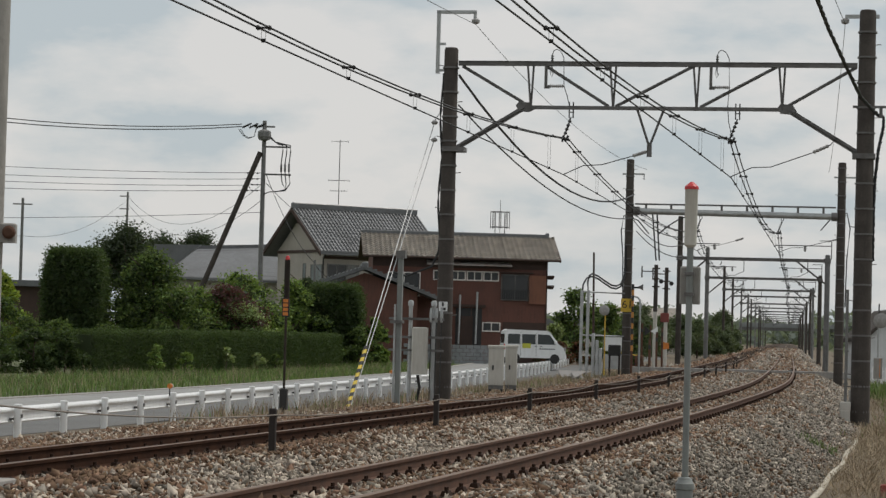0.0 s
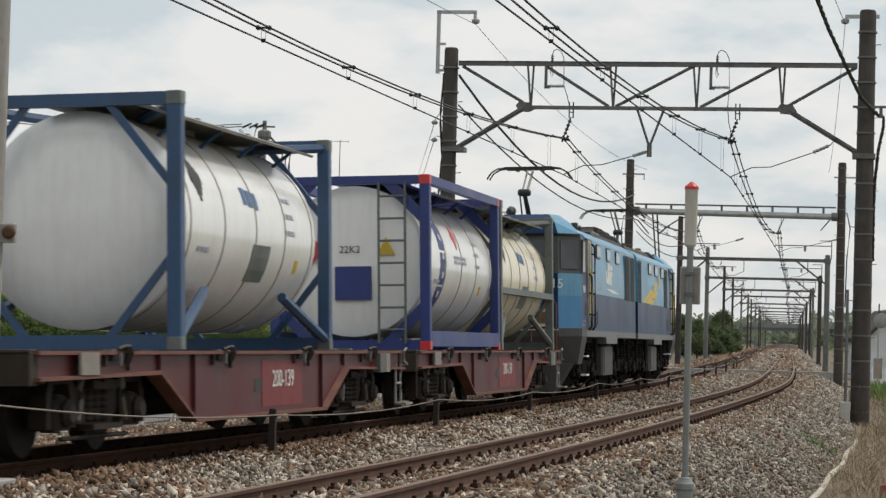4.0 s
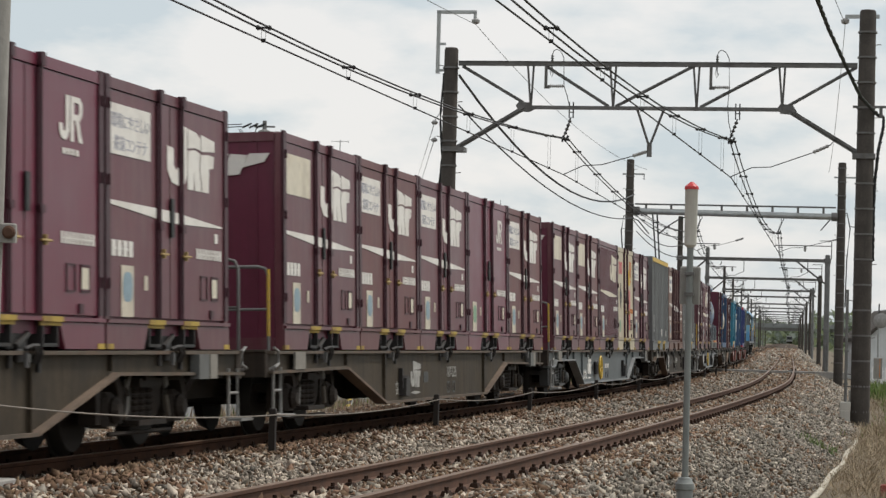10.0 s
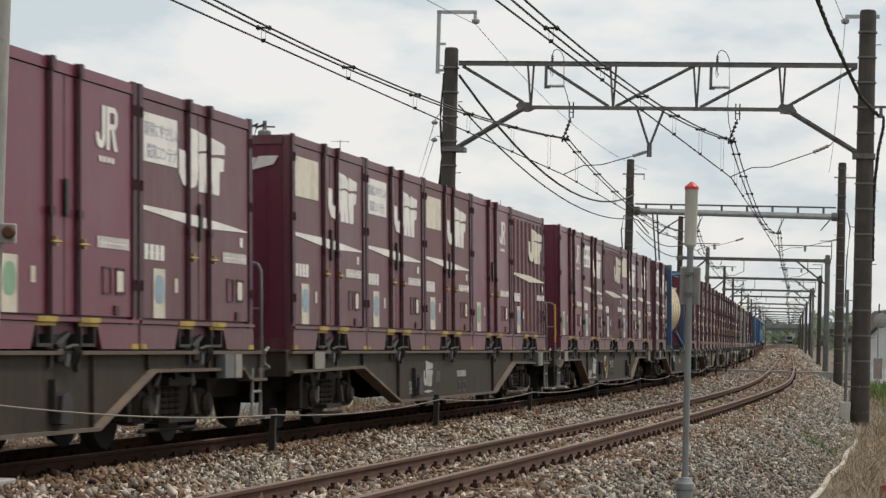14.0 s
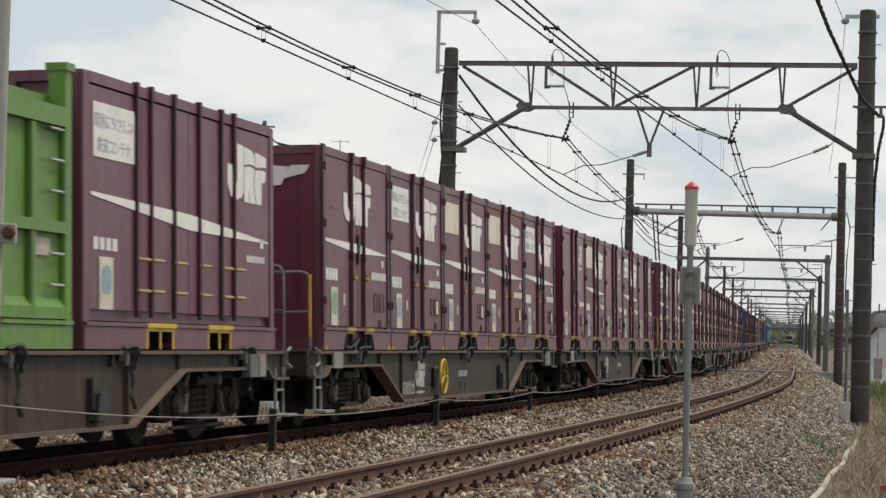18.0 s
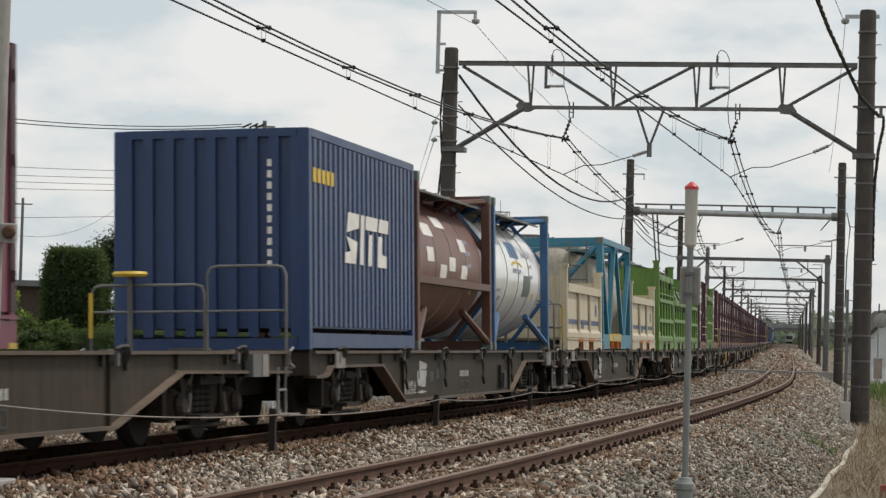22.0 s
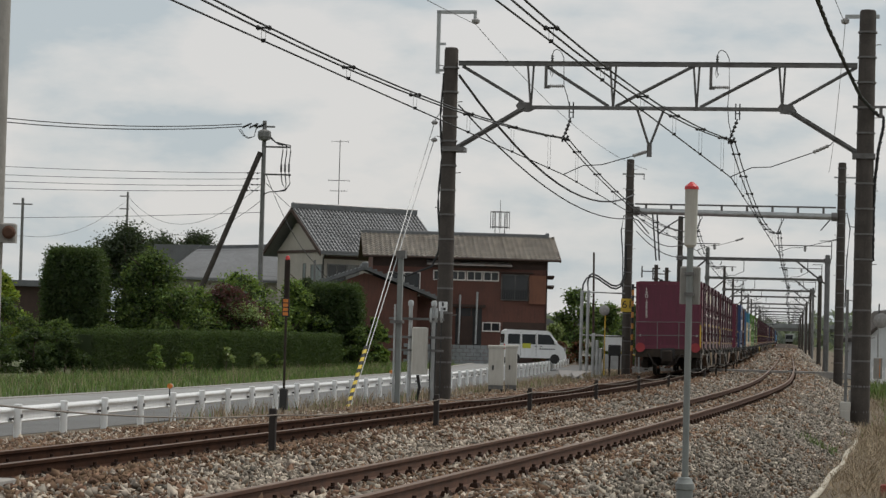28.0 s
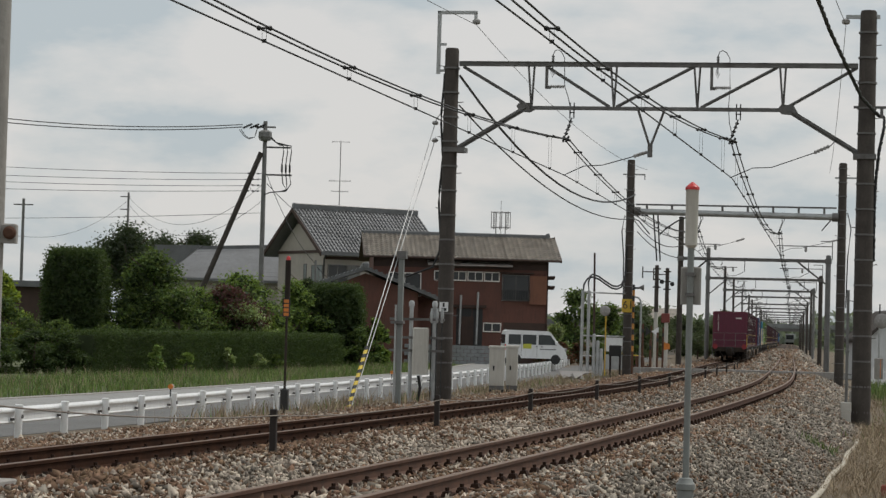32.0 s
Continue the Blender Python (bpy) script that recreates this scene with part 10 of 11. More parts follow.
# local x runs along the ridge away from the gable that is seen
part("wall", Mesh().box(-3.4, 3.4, -4.6, 4.3, 0, 7.4), M["stucco"], _hs)
b = Mesh()
b.prism([(-3.4, 7.4), (3.4, 7.4), (0, 9.9)], -4.6, 4.3, "y")
part("gable", b, M["stucco"], _hs)
for s in (-1, 1):
    b = Mesh()
    b.add([(s * 4.3, -5.4, 7.0), (s * 4.3, 4.9, 7.0), (0, 4.9, 10.2), (0, -5.4, 10.2), (s * 4.3, -5.4, 7.2), (s * 4.3, 4.9, 7.2), (0, 4.9, 10.4), (0, -5.4, 10.4)],
          [(3, 2, 1, 0), (4, 5, 6, 7), (0, 1, 5, 4), (1, 2, 6, 5), (2, 3, 7, 6), (3, 0, 4, 7)])
    part("roof_slope", b, M["tile_grey"], _hs)
    b = Mesh()
    for k in range(37):
        yy = -5.3 + k * 0.28
        b.tube((s * 4.3, yy, 7.22), (0, yy, 10.42), 0.07, n=5, caps=False)
    for r in range(14):
        u = r / 14
        b.box(min(s * 4.3 * (1 - u), s * 4.3 * (1 - u) - s * 0.05), max(s * 4.3 * (1 - u), s * 4.3 * (1 - u) - s * 0.05), -5.35, 4.85, 7.2 + 3.2 * u, 7.3 + 3.2 * u)
    tagged(part("roof_tiles", b, M["tile_grey"], _hs), kind="stuff")
part("ridge", Mesh().chamfer(-0.2, 0.2, -5.4, 4.9, 10.35, 10.75, 0.06), M["tile_grey"], _hs)
for s in (-1, 1):
    b = Mesh()
    b.prism([(s * 4.35, 6.9), (0, 10.1), (0, 10.4), (s * 4.35, 7.2)], -5.48, -5.4, "y")
    part("bargeboard", b, M["timber"], _hs)
part("gable_beam", Mesh().box(-3.4, 3.4, -4.68, -4.6, 7.2, 7.4), M["timber"], _hs)
b = Mesh()
b.prism([(-0.7, 9.3), (0.7, 9.3), (0, 9.8)], -4.66, -4.58, "y")
part("gable_vent", b, M["timber"], _hs)
def house_window(parent, x0, x1, z0, z1, place, panes, blind=False):
    """A sliding window with its frame in a wall; place turns it to that wall."""
    o = part("window", sash(x0, x1, z0, z1, -0.06, 0.02), M["mast_grey"], parent, at=place)
    for k in range(1, panes):
        xm = x0 + (x1 - x0) * k / panes
        part("mullion", Mesh().box(xm - 0.03, xm + 0.03, -0.05, 0, z0, z1), M["mast_grey"], o)
    for k in range(panes):
        part("pane", Mesh().box(x0 + (x1 - x0) * k / panes + 0.02, x0 + (x1 - x0) * (k + 1) / panes - 0.02, -0.03, -0.02, z0, z1), M["side_glass" if blind else "window"], o)


_gable, _flank = pose(0, -4.6, 0), pose(3.4, 0, 0, 0, 0, 90)
house_window(_hs, 1.65, 3.15, 5.05, 6.3, _gable, 3, True)
house_window(_hs, 0.5, 0.8, 5.4, 6.4, _gable, 1, True)
house_window(_hs, -4.3, -2.85, 5.05, 6.35, _flank, 2)
house_window(_hs, 0.2, 2.2, 5.05, 6.35, _flank, 2)
part("shutter_box", Mesh().box(3.4, 3.5, -2.78, -1.8, 5.0, 6.4), M["mast_grey"], _hs)
part("downpipe", Mesh().path([(3.9, -4.75, 7.05), (3.5, -4.7, 6.8), (3.46, -4.68, 6.5), (3.46, -4.68, 0.2)], 0.06, 8), M["wire"], _hs)
part("wall_band", Mesh().box(3.4, 3.46, -4.6, 4.3, 6.75, 6.95), M["timber"], _hs)
b = Mesh()
b.tube((0, -1.65, 10.6), (0, -1.65, 15.4), 0.03, n=6)
cr, sr = math.cos(radians(58)), math.sin(radians(58))
for z, w, n in ((15.3, 0.6, 3), (12.5, 0.75, 9), (11.75, 0.6, 7)):
    b.tube((-w * cr, -w * sr - 1.65, z), (w * cr, w * sr - 1.65, z), 0.018, n=5)
    for k in range(n):
        u = -w + 2 * w * k / (n - 1)
        b.tube((u * cr - 0.16 * sr, u * sr + 0.16 * cr - 1.65, z), (u * cr + 0.16 * sr, u * sr - 0.16 * cr - 1.65, z), 0.012, n=5)
        b.tube((u * cr, u * sr - 1.65, z - 0.06), (u * cr, u * sr - 1.65, z + 0.06), 0.012, n=5)
part("roof_aerial", b, M["thin"], _hs)

# low buildings further left
_hs = thing("low_building", "long low building with a grey slate roof", "building", pose(-16.4, 178, -0.5))
part("wall", Mesh().box(-3.6, 5.5, 0, 6, 0, 5.4), M["stucco"], _hs)
b = Mesh()
b.add([(-4.2, -0.8, 5.45), (6.0, -0.8, 5.3), (6.0, 4, 8.05), (-4.2, 4, 7.6), (-4.2, -0.8, 5.6), (6.0, -0.8, 5.45), (6.0, 4, 8.2), (-4.2, 4, 7.75)], [(3, 2, 1, 0), (4, 5, 6, 7), (0, 1, 5, 4), (1, 2, 6, 5), (2, 3, 7, 6), (3, 0, 4, 7)])
part("roof", b, M["roof_slate"], _hs)
for k in range(9):
    u = k / 9
    part("roof_course", Mesh().add([(-4.2, -0.8 + 4.8 * u, 5.61 + 2.15 * u), (6.0, -0.8 + 4.8 * u, 5.46 + 2.75 * u), (6.0, -0.75 + 4.8 * u, 5.52 + 2.75 * u), (-4.2, -0.75 + 4.8 * u, 5.67 + 2.15 * u), (-4.2, -0.7 + 4.8 * u, 5.6 + 2.15 * u), (6.0, -0.7 + 4.8 * u, 5.45 + 2.75 * u)], [(0, 1, 2, 3), (3, 2, 5, 4), (0, 3, 4), (1, 5, 2), (0, 4, 5, 1)]), M["roof_slate"], _hs)
part("ridge", Mesh().add([(-4.3, 3.9, 7.7), (6.1, 3.9, 8.15), (6.1, 4.2, 8.15), (-4.3, 4.2, 7.7), (-4.3, 3.9, 7.95), (6.1, 3.9, 8.4), (6.1, 4.2, 8.4), (-4.3, 4.2, 7.95)], [(3, 2, 1, 0), (4, 5, 6, 7), (0, 1, 5, 4), (1, 2, 6, 5), (2, 3, 7, 6), (3, 0, 4, 7)]), M["tile_grey"], _hs)
# grey wedge shaped like the shadow at the roof's gable end
b = Mesh()
b.prism([(-4.6, 7.9), (-1.2, 7.95), (-3.2, 6.3), (-4.6, 5.7)], -0.9, -0.2, "y")
part("dark_gable", b, M["tile_grey"], _hs)
_hs = thing("low_building", "dark low shed roof behind the trees", "building", pose(-29.0, 165, -0.5))
part("wall", Mesh().box(-8, 5, 0, 5, 0, 4.4), M["timber"], _hs)
part("roof", Mesh().box(-8.5, 5.5, -0.6, 5.5, 4.4, 4.8), M["tile_grey"], _hs)
_hs = thing("low_building", "far tiled house roof beyond the crossing", "building", pose(22, 260, -0.3))
part("wall", Mesh().box(-3.5, 3.0, 0, 7, 0, 3.4), M["stucco"], _hs)
b = Mesh()
b.prism([(-0.8, 3.3), (7.8, 3.3), (3.5, 5.3)], -4.0, 3.4, "x")
part("roof", b, M["tile_brown"], _hs)
_hs = thing("low_building", "far pale house with a dark roof beyond the crossing", "building", pose(10.5, 215, -0.3))
part("wall", Mesh().box(-4, 3, 0, 8, 0, 2.9), M["stucco"], _hs)
part("roof", Mesh().box(-4.4, 3.4, -0.4, 8.4, 2.9, 3.4), M["tile_grey"], _hs)
_hs = thing("road_overpass", "far grey road bridge over the line", "bridge", pose(93, 655, 1.0))
part("deck", Mesh().box(-60, 30, 0, 6, 4.3, 5.6), M["mast_grey"], _hs)
part("parapet", Mesh().box(-60, 30, -0.3, 0, 5.1, 6.3), M["galv_dull"], _hs)
for x in (-45, -30, -15, 6, 20):
    part("pier", Mesh().box(x, x + 1.4, 1, 4, -2, 4.3), M["mast_grey"], _hs)
# block wall before the brown house
_p = thing("block_wall", "grey concrete block wall before the house", "wall", pose(-0.4, 146.2, -0.35))
for r in range(5):
    for c in range(14):
        part("block", Mesh().box(-1.8 + c * 0.42 + 0.21 * (r % 2), -1.8 + c * 0.42 + 0.4 + 0.21 * (r % 2), 0, 0.12, r * 0.23, r * 0.23 + 0.215), M["block"], _p)


# ---- the van ----
M["car_glass"] = material("car_glass", (0.045, 0.052, 0.055), 0.1, vary=0.15, scale=2)
M["lime_sticker"] = material("lime_yellow_sticker", (0.5, 0.5, 0.06), 0.5, vary=0.1, scale=5)


def build_van():
    t = thing("delivery_van", "small white delivery van parked on the lane", "van", pose(5.15, 136.0, -0.1, 0, 0, 8))
    W = 1.48
    side = [(-1.7, 0.3), (1.66, 0.3), (1.74, 0.5), (1.71, 0.74), (1.6, 0.9), (1.3, 1.12), (0.84, 1.74), (0.68, 1.82), (-1.5, 1.86), (-1.64, 1.8), (-1.7, 1.65), (-1.73, 1.0)]
    b = Mesh()
    b.prism(side, -W / 2, W / 2, "y")
    part("body", b, M["white"], t)
    for x0, x1 in ((-1.55, -0.85), (-0.75, 0.02)):
        part("side_window", Mesh().chamfer(x0, x1, -W / 2 - 0.012, -W / 2 + 0.02, 1.06, 1.62, 0.03), M["car_glass"], t)
    b = Mesh()
    b.prism([(0.14, 1.06), (1.16, 1.06), (1.14, 1.16), (0.8, 1.6), (0.14, 1.62)], -W / 2 - 0.012, -W / 2 + 0.02, "y")
    part("side_window", b, M["car_glass"], t)
    b = Mesh()
    b.add([(1.22, -0.64, 1.17), (1.22, 0.64, 1.17), (0.86, 0.58, 1.68), (0.86, -0.58, 1.68), (1.29, -0.64, 1.17), (1.29, 0.64, 1.17), (0.91, 0.58, 1.68), (0.91, -0.58, 1.68)], [(3, 2, 1, 0), (4, 5, 6, 7), (0, 1, 5, 4), (1, 2, 6, 5), (2, 3, 7, 6), (3, 0, 4, 7)])
    part("windscreen", b, M["car_glass"], t)
    part("rear_window", Mesh().box(-1.735, -1.69, -0.6, 0.6, 1.1, 1.6), M["car_glass"], t)
    for x in (-1.1, 1.12):
        for y in (-W / 2 + 0.02, W / 2 - 0.16):
            o = part("wheel", Mesh().lathe([(0, 0.2), (0.02, 0.27), (0.12, 0.27), (0.14, 0.2)], (x, y - 0.04, 0.27), "y", 18), M["black"], t)
            part("rim", Mesh().lathe([(-0.012, 0.15), (0, 0.16)], (x, y - 0.04, 0.27), "y", 14), M["black"], o)
    part("bumper", Mesh().chamfer(1.62, 1.78, -W / 2, W / 2, 0.28, 0.5, 0.03), M["white"], t)
    part("headlight", Mesh().chamfer(1.6, 1.735, -W / 2 - 0.005, -W / 2 + 0.25, 0.72, 0.92, 0.03), M["porcelain"], t)
    part("mirror", Mesh().chamfer(1.05, 1.2, -W / 2 - 0.22, -W / 2 - 0.05, 1.1, 1.3, 0.03), M["white"], t)
    part("sticker", Mesh().box(-0.72, -0.25, -W / 2 - 0.014, -W / 2, 0.84, 1.1), M["lime_sticker"], t)
    for x in (-0.02, 0.28):
        part("door_handle", Mesh().box(x, x + 0.12, -W / 2 - 0.02, -W / 2, 0.93, 0.97), M["black"], t)
    part("rear_lamp", Mesh().box(-1.74, -1.68, -W / 2 - 0.004, -W / 2 + 0.14, 0.75, 1.05), M["red"], t)
    b = Mesh()
    text_bars(b, 0.25, 0.78, 0.9, 0.09, -W / 2 - 0.003, 7, 1)
    part("lettering", b, M["black"], t)
    part("seam", Mesh().box(0.05, 0.065, -W / 2 - 0.004, -W / 2, 0.4, 1.7).box(-0.82, -0.805, -W / 2 - 0.004, -W / 2, 0.4, 1.7), M["beam"], t)


# ---- power poles and their wires ----
def power_pole(x, y, top, r, label, arms):
    t = thing("power_pole", label, "power pole", pose(x, y, -0.8), group="power poles")
    h = top + 0.8
    part("shaft", Mesh().tube((0, 0, 0), (0, 0, h), r, r * 0.75, 14), M["mast_grey"], t, smooth=True)
    for z, w, off in arms:
        part("crossarm", Mesh().box(off - w / 2, off + w / 2, -0.06, 0.06, h - z - 0.05, h - z + 0.05), M["beam"], t)
    return t


_p = power_pole(-11.2, 150, 14.25, 0.17, "concrete power pole with a transformer and stay strut", ((0.36, 1.3, 0.0), (1.6, 1.5, 0.85), (3.3, 1.7, 0.85)))
b = Mesh()
b.lathe([(13.8, 0.2), (13.86, 0.34), (14.06, 0.42), (14.36, 0.4), (14.44, 0.3), (14.5, 0.1)], (0.02, -0.25, 0), n=8)
part("transformer", b, M["mast_grey"], _p)
b = Mesh()
b.tube((-0.2, -0.1, 13.1), (-3.75, -0.1, 4.2), 0.17, n=10)
part("strut", b, M["mast"], _p)
for k in range(3):
    b = Mesh()
    x = 1.15 + 0.24 * k
    b.path([(0.36, -0.2, 14.1 - 0.06 * k), (0.7, -0.1, 13.75), (x - 0.25, -0.1, 13.6), (x, -0.1, 13.56), (x + 0.03, -0.1, 13.2), (x - 0.06, -0.1, 12.4), (x - 0.03, -0.1, 11.7), (x + 0.04, -0.1, 11.2), (1.42 - 0.02 * k, -0.1, 10.85 - 0.05 * k), (1.0, -0.1, 10.72), (0.4, -0.1, 10.66), (0.05, -0.1, 10.5)], 0.036, 6)
    b.lathe([(-0.25, 0.04), (-0.2, 0.06), (0.2, 0.06), (0.25, 0.04)], (x - 0.05, -0.1, 12.15), "z", 8)
    part("drop_cable", b, M["wire"], _p, smooth=True)
for k in range(3):
    b = Mesh()
    x = -1.1 + 0.42 * k
    b.tube((x - 0.28, -0.1, 14.58), (x + 0.3, -0.1, 14.86), 0.05, n=8)
    for i in range(4):
        b.lathe([(-0.04, 0.05), (0, 0.1), (0.04, 0.05)], (x - 0.16 + 0.12 * i, -0.1, 14.64 + 0.055 * i), "x", 8)
    part("insulator", b, M["wire"], _p)
for k in range(2):
    part("jumper", Mesh().path([(-1.6 + 0.12 * k, -0.1, 14.5), (-1.3 + 0.1 * k, -0.1, 14.1), (-0.98, -0.1, 13.92 + 0.06 * k), (-0.62, -0.1, 14.05), (-0.5, -0.1, 14.5 + 0.1 * k)], 0.024, 6), M["wire"], _p)
for k in range(4):
    b = Mesh()
    z = 11.8 - 0.36 * k
    b.tube((-1.15, -0.1, z), (-0.1, -0.1, z + 0.02), 0.016, n=6)
    for i in range(3):
        b.lathe([(-0.06, 0.03), (0, 0.065), (0.06, 0.03)], (-0.95 + 0.3 * i, -0.1, z), "x", 8)
    part("wire_end", b, M["wire"], _p)
for k in range(3):
    part("jumper", Mesh().path([(-0.9, -0.1, 11.8 - 0.36 * k), (-0.75, -0.1, 11.5 - 0.36 * k), (-0.5, -0.1, 11.42 - 0.36 * k), (-0.3, -0.1, 11.5 - 0.36 * k)], 0.014, 6), M["wire"], _p)
power_pole(-34.6, 200, 11.7, 0.15, "slim far concrete power pole", ((0.5, 1.6, 0.0),))
power_pole(-29.9, 230, 14.1, 0.13, "slim far concrete power pole", ((0.4, 0.9, -0.3), (1.6, 0.9, -0.3)))
power_pole(-7.6, 145, 5.6, 0.09, "slim dark service pole beside the house", ())
wire_thing("power_line", "pair of heavy black power cables to the pole", [((-36, 138, 14.5), (-12.6, 149.9, 14.0), 0.9), ((-36, 138, 14.2), (-12.6, 149.9, 13.85), 0.9)], 0.03)
wire_thing("power_line", "thin black power wires to the pole", [((-27.7, 146, a), (-12.3, 150, c), 0.1) for a, c in ((10.77, 11.01), (10.26, 10.62), (9.87, 10.24), (9.44, 9.93))], 0.016)
wire_thing("power_line", "sagging wires between the far poles", [((-34.6, 200, 8.6), (-29.9, 230, 13.4), 1.2), ((-29.9, 230, 13.7), (-11.2, 150, 10.4), 2.6), ((-29.9, 230, 13.0), (-11.2, 150, 9.4), 2.6), ((-60, 190, 9.6), (-11.2, 150, 8.6), 0.5), ((-34.6, 200, 8.6), (-70, 196, 8.6), 0.6)], 0.016)
wire_thing("power_line", "service wires from the pole to the house", [((-11.0, 150, 10.9), (-7.6, 145, 5.4), 0.6), ((-11.0, 150, 10.4), (-6.0, 172, 8.0), 0.8), ((-7.6, 145, 5.3), (-5.4, 150, 3.6), 0.2)], 0.02)

# ---- level crossing ----
def crossing_pole(s, off, h, label, box):
    t = thing("crossing_signal", label, "crossing signal", stand(s, off, -0.35), group="crossing signals")
    part("post", Mesh().tube((0, 0, -0.2), (0, 0, h * 0.55), 0.12, 0.115, 12), M["cabinet"], t, smooth=True)
    part("upper_post", Mesh().tube((0, 0, h * 0.55), (0, 0, h), 0.125, 0.11, n=12), M["mast"], t, smooth=True)
    part("crossarm", Mesh().box(-0.04, 0.04, -0.1, 0.85, h - 0.42, h - 0.36).box(-0.04, 0.04, 0.78, 0.85, h - 0.75, h - 0.1), M["mast"], t)
    for z in (0.25, 0.85, 1.3):
        part("clamp", Mesh().box(-0.14, 0.14, -0.22, 0.22, h - z, h - z + 0.07), M["mast"], t)
    part("hood", Mesh().lathe([(0, 0.13), (0.22, 0.11), (0.3, 0.05)], (-0.1, -0.3, h - 0.95), "x", 14), M["black"], t)
    if box:
        part("red_box", Mesh().chamfer(-0.15, 0.15, -0.2, 0.3, 2.75, 3.3, 0.03), M["rust_red"], t)
    return t


M["rust_red"] = material("faded_red_box", (0.19, 0.045, 0.035), 0.6, vary=0.2, scale=5)
crossing_pole(111.4, -3.42, 6.0, "tall crossing signal pole with dark hood", False)
crossing_pole(116.5, -3.08, 6.0, "tall crossing signal pole with red box", True)
t = thing("crossing_gate", "rusty crossing gate machine behind short dark bars", "crossing gate", stand(91.0, -3.0, -0.3))
part("machine", Mesh().chamfer(-0.3, 0.3, -0.2, 0.2, 0, 0.85, 0.04), M["rust"], t)
part("arm", Mesh().tube((0, -0.2, 0.8), (0, 0.9, 0.95), 0.03, n=8), M["yellow"], t)
for i in range(7):
    y = 0.75 - 0.2 * i
    part("bar", Mesh().tube((-0.6, y, 0), (-0.6, y + 0.02, 0.45 + 0.08 * (i % 3)), 0.035, n=8), M["rust" if i % 3 else "black"], t)
part("bar_rail", Mesh().box(-0.64, -0.58, -0.55, 0.8, 0.3, 0.36), M["rust"], t)
for s, off, h in ((96.0, -2.8, 1.7), (101.5, -2.75, 2.1), (107, -2.75, 2.4), (109, -4.0, 2.6)):
    t = thing("marker_post", "slim dark marker post by the crossing", "post", stand(s, off, -0.35), group="marker posts")
    part("stake", Mesh().tube((0, 0, -0.2), (0, 0, h), 0.06, n=8), M["rust"], t)
    part("band", Mesh().tube((0, 0, h - 0.5), (0, 0, h - 0.3), 0.065, n=8), M["black"], t)
t = thing("warning_flag", "small orange warning flag by the crossing", "flag", stand(109.5, -2.9, -0.35))
part("staff", Mesh().tube((0, 0, -0.1), (0, 0, 1.6), 0.02, n=6), M["beam"], t)
part("cloth", Mesh().prism([(0, 1.6), (-0.4, 1.5), (-0.42, 1.2), (-0.1, 1.15), (0, 1.2)], -0.01, 0.01, "x"), M["orange"], t)
t = thing("crossing_sign", "white and black bow-tie warning board", "sign", stand(106.3, -3.35, -0.35))
b = Mesh()
b.prism([(0.02, 2.16), (-0.38, 2.42), (-0.38, 1.9)], -0.02, 0.02, "x")
part("board", b, M["white"], t)
b = Mesh()
b.prism([(0.02, 2.16), (0.34, 2.42), (0.34, 1.9)], -0.02, 0.02, "x")
part("dark_board", b, M["black"], t)
part("stake", Mesh().tube((0.06, 0.02, -0.2), (0.06, 0.02, 2.5), 0.05, n=8), M["rust"], t)
t = thing("pipe_gantry", "galvanised pipe gantry carrying cables to the mast", "pipe rack", stand(78.85, -4.6, -0.4))
for y in (0.2, -0.08):
    part("upright", Mesh().tube((0, y, -0.2), (0, y, 3.85), 0.07, n=12), M["galv"], t, smooth=True)
for z in (1.85, 3.78):
    part("cross_tube", Mesh().tube((0, 0.2, z), (2.2, -1.6, z), 0.035, n=8), M["galv"], t)
for y, z0, z1 in ((-0.35, 0.0, 1.95), (-0.52, 0.1, 1.65), (-0.68, 0.1, 1.3)):
    part("cable_box", Mesh().chamfer(-0.1, 0.1, y - 0.07, y + 0.07, z0, z1, 0.03), M["galv"], t)
for k in range(2):
    dz = 0.12 * k
    pts = [(0, 0.2 - 0.28 * k, 3.6), (0, 0.16 - 0.2 * k, 4.1 + dz), (0.1, 0.02 - 0.12 * k, 4.38 + dz), (0.25, -0.2, 4.46 + dz), (0.5, -0.45, 4.38 + dz), (0.8, -0.75, 4.16 + dz), (1.1, -1.0, 4.0 + dz), (1.4, -1.2, 3.97 + dz), (1.7, -1.38, 4.08 + dz), (1.95, -1.5, 4.4 + dz), (2.05, -1.55, 4.9), (2.1, -1.55, 5.9)]
    part("cable", Mesh().path(pts, 0.04, 8), M["wire"], t, smooth=True)
t = thing("notice_board", "white board on a low frame by the crossing", "board", stand(86, -3.9, -0.35))
part("panel", Mesh().box(-0.03, 0.03, -0.5, 0.45, 1.1, 1.75), M["white"], t)
part("lower_panel", Mesh().box(-0.03, 0.03, -0.5, 0.45, 0.25, 0.95), M["galv"], t)
for y in (-0.5, 0.45):
    part("leg", Mesh().tube((0.04, y, -0.1), (0.04, y, 1.78), 0.03, n=6), M["beam"], t)
t = thing("dark_bin", "small dark box on two legs by the mast", "box", stand(82.2, -3.55, -0.4))
part("box", Mesh().chamfer(-0.15, 0.15, -0.28, 0.28, 0.95, 1.45, 0.03), M["black"], t)
for y in (-0.22, 0.22):
    part("leg", Mesh().tube((0, y, -0.1), (0, y, 0.95), 0.05, n=8), M["post_dark"], t)
t = thing("lamp_pipe", "thin galvanised pipe with a bent top", "pipe", stand(83.2, -2.5, -0.4))
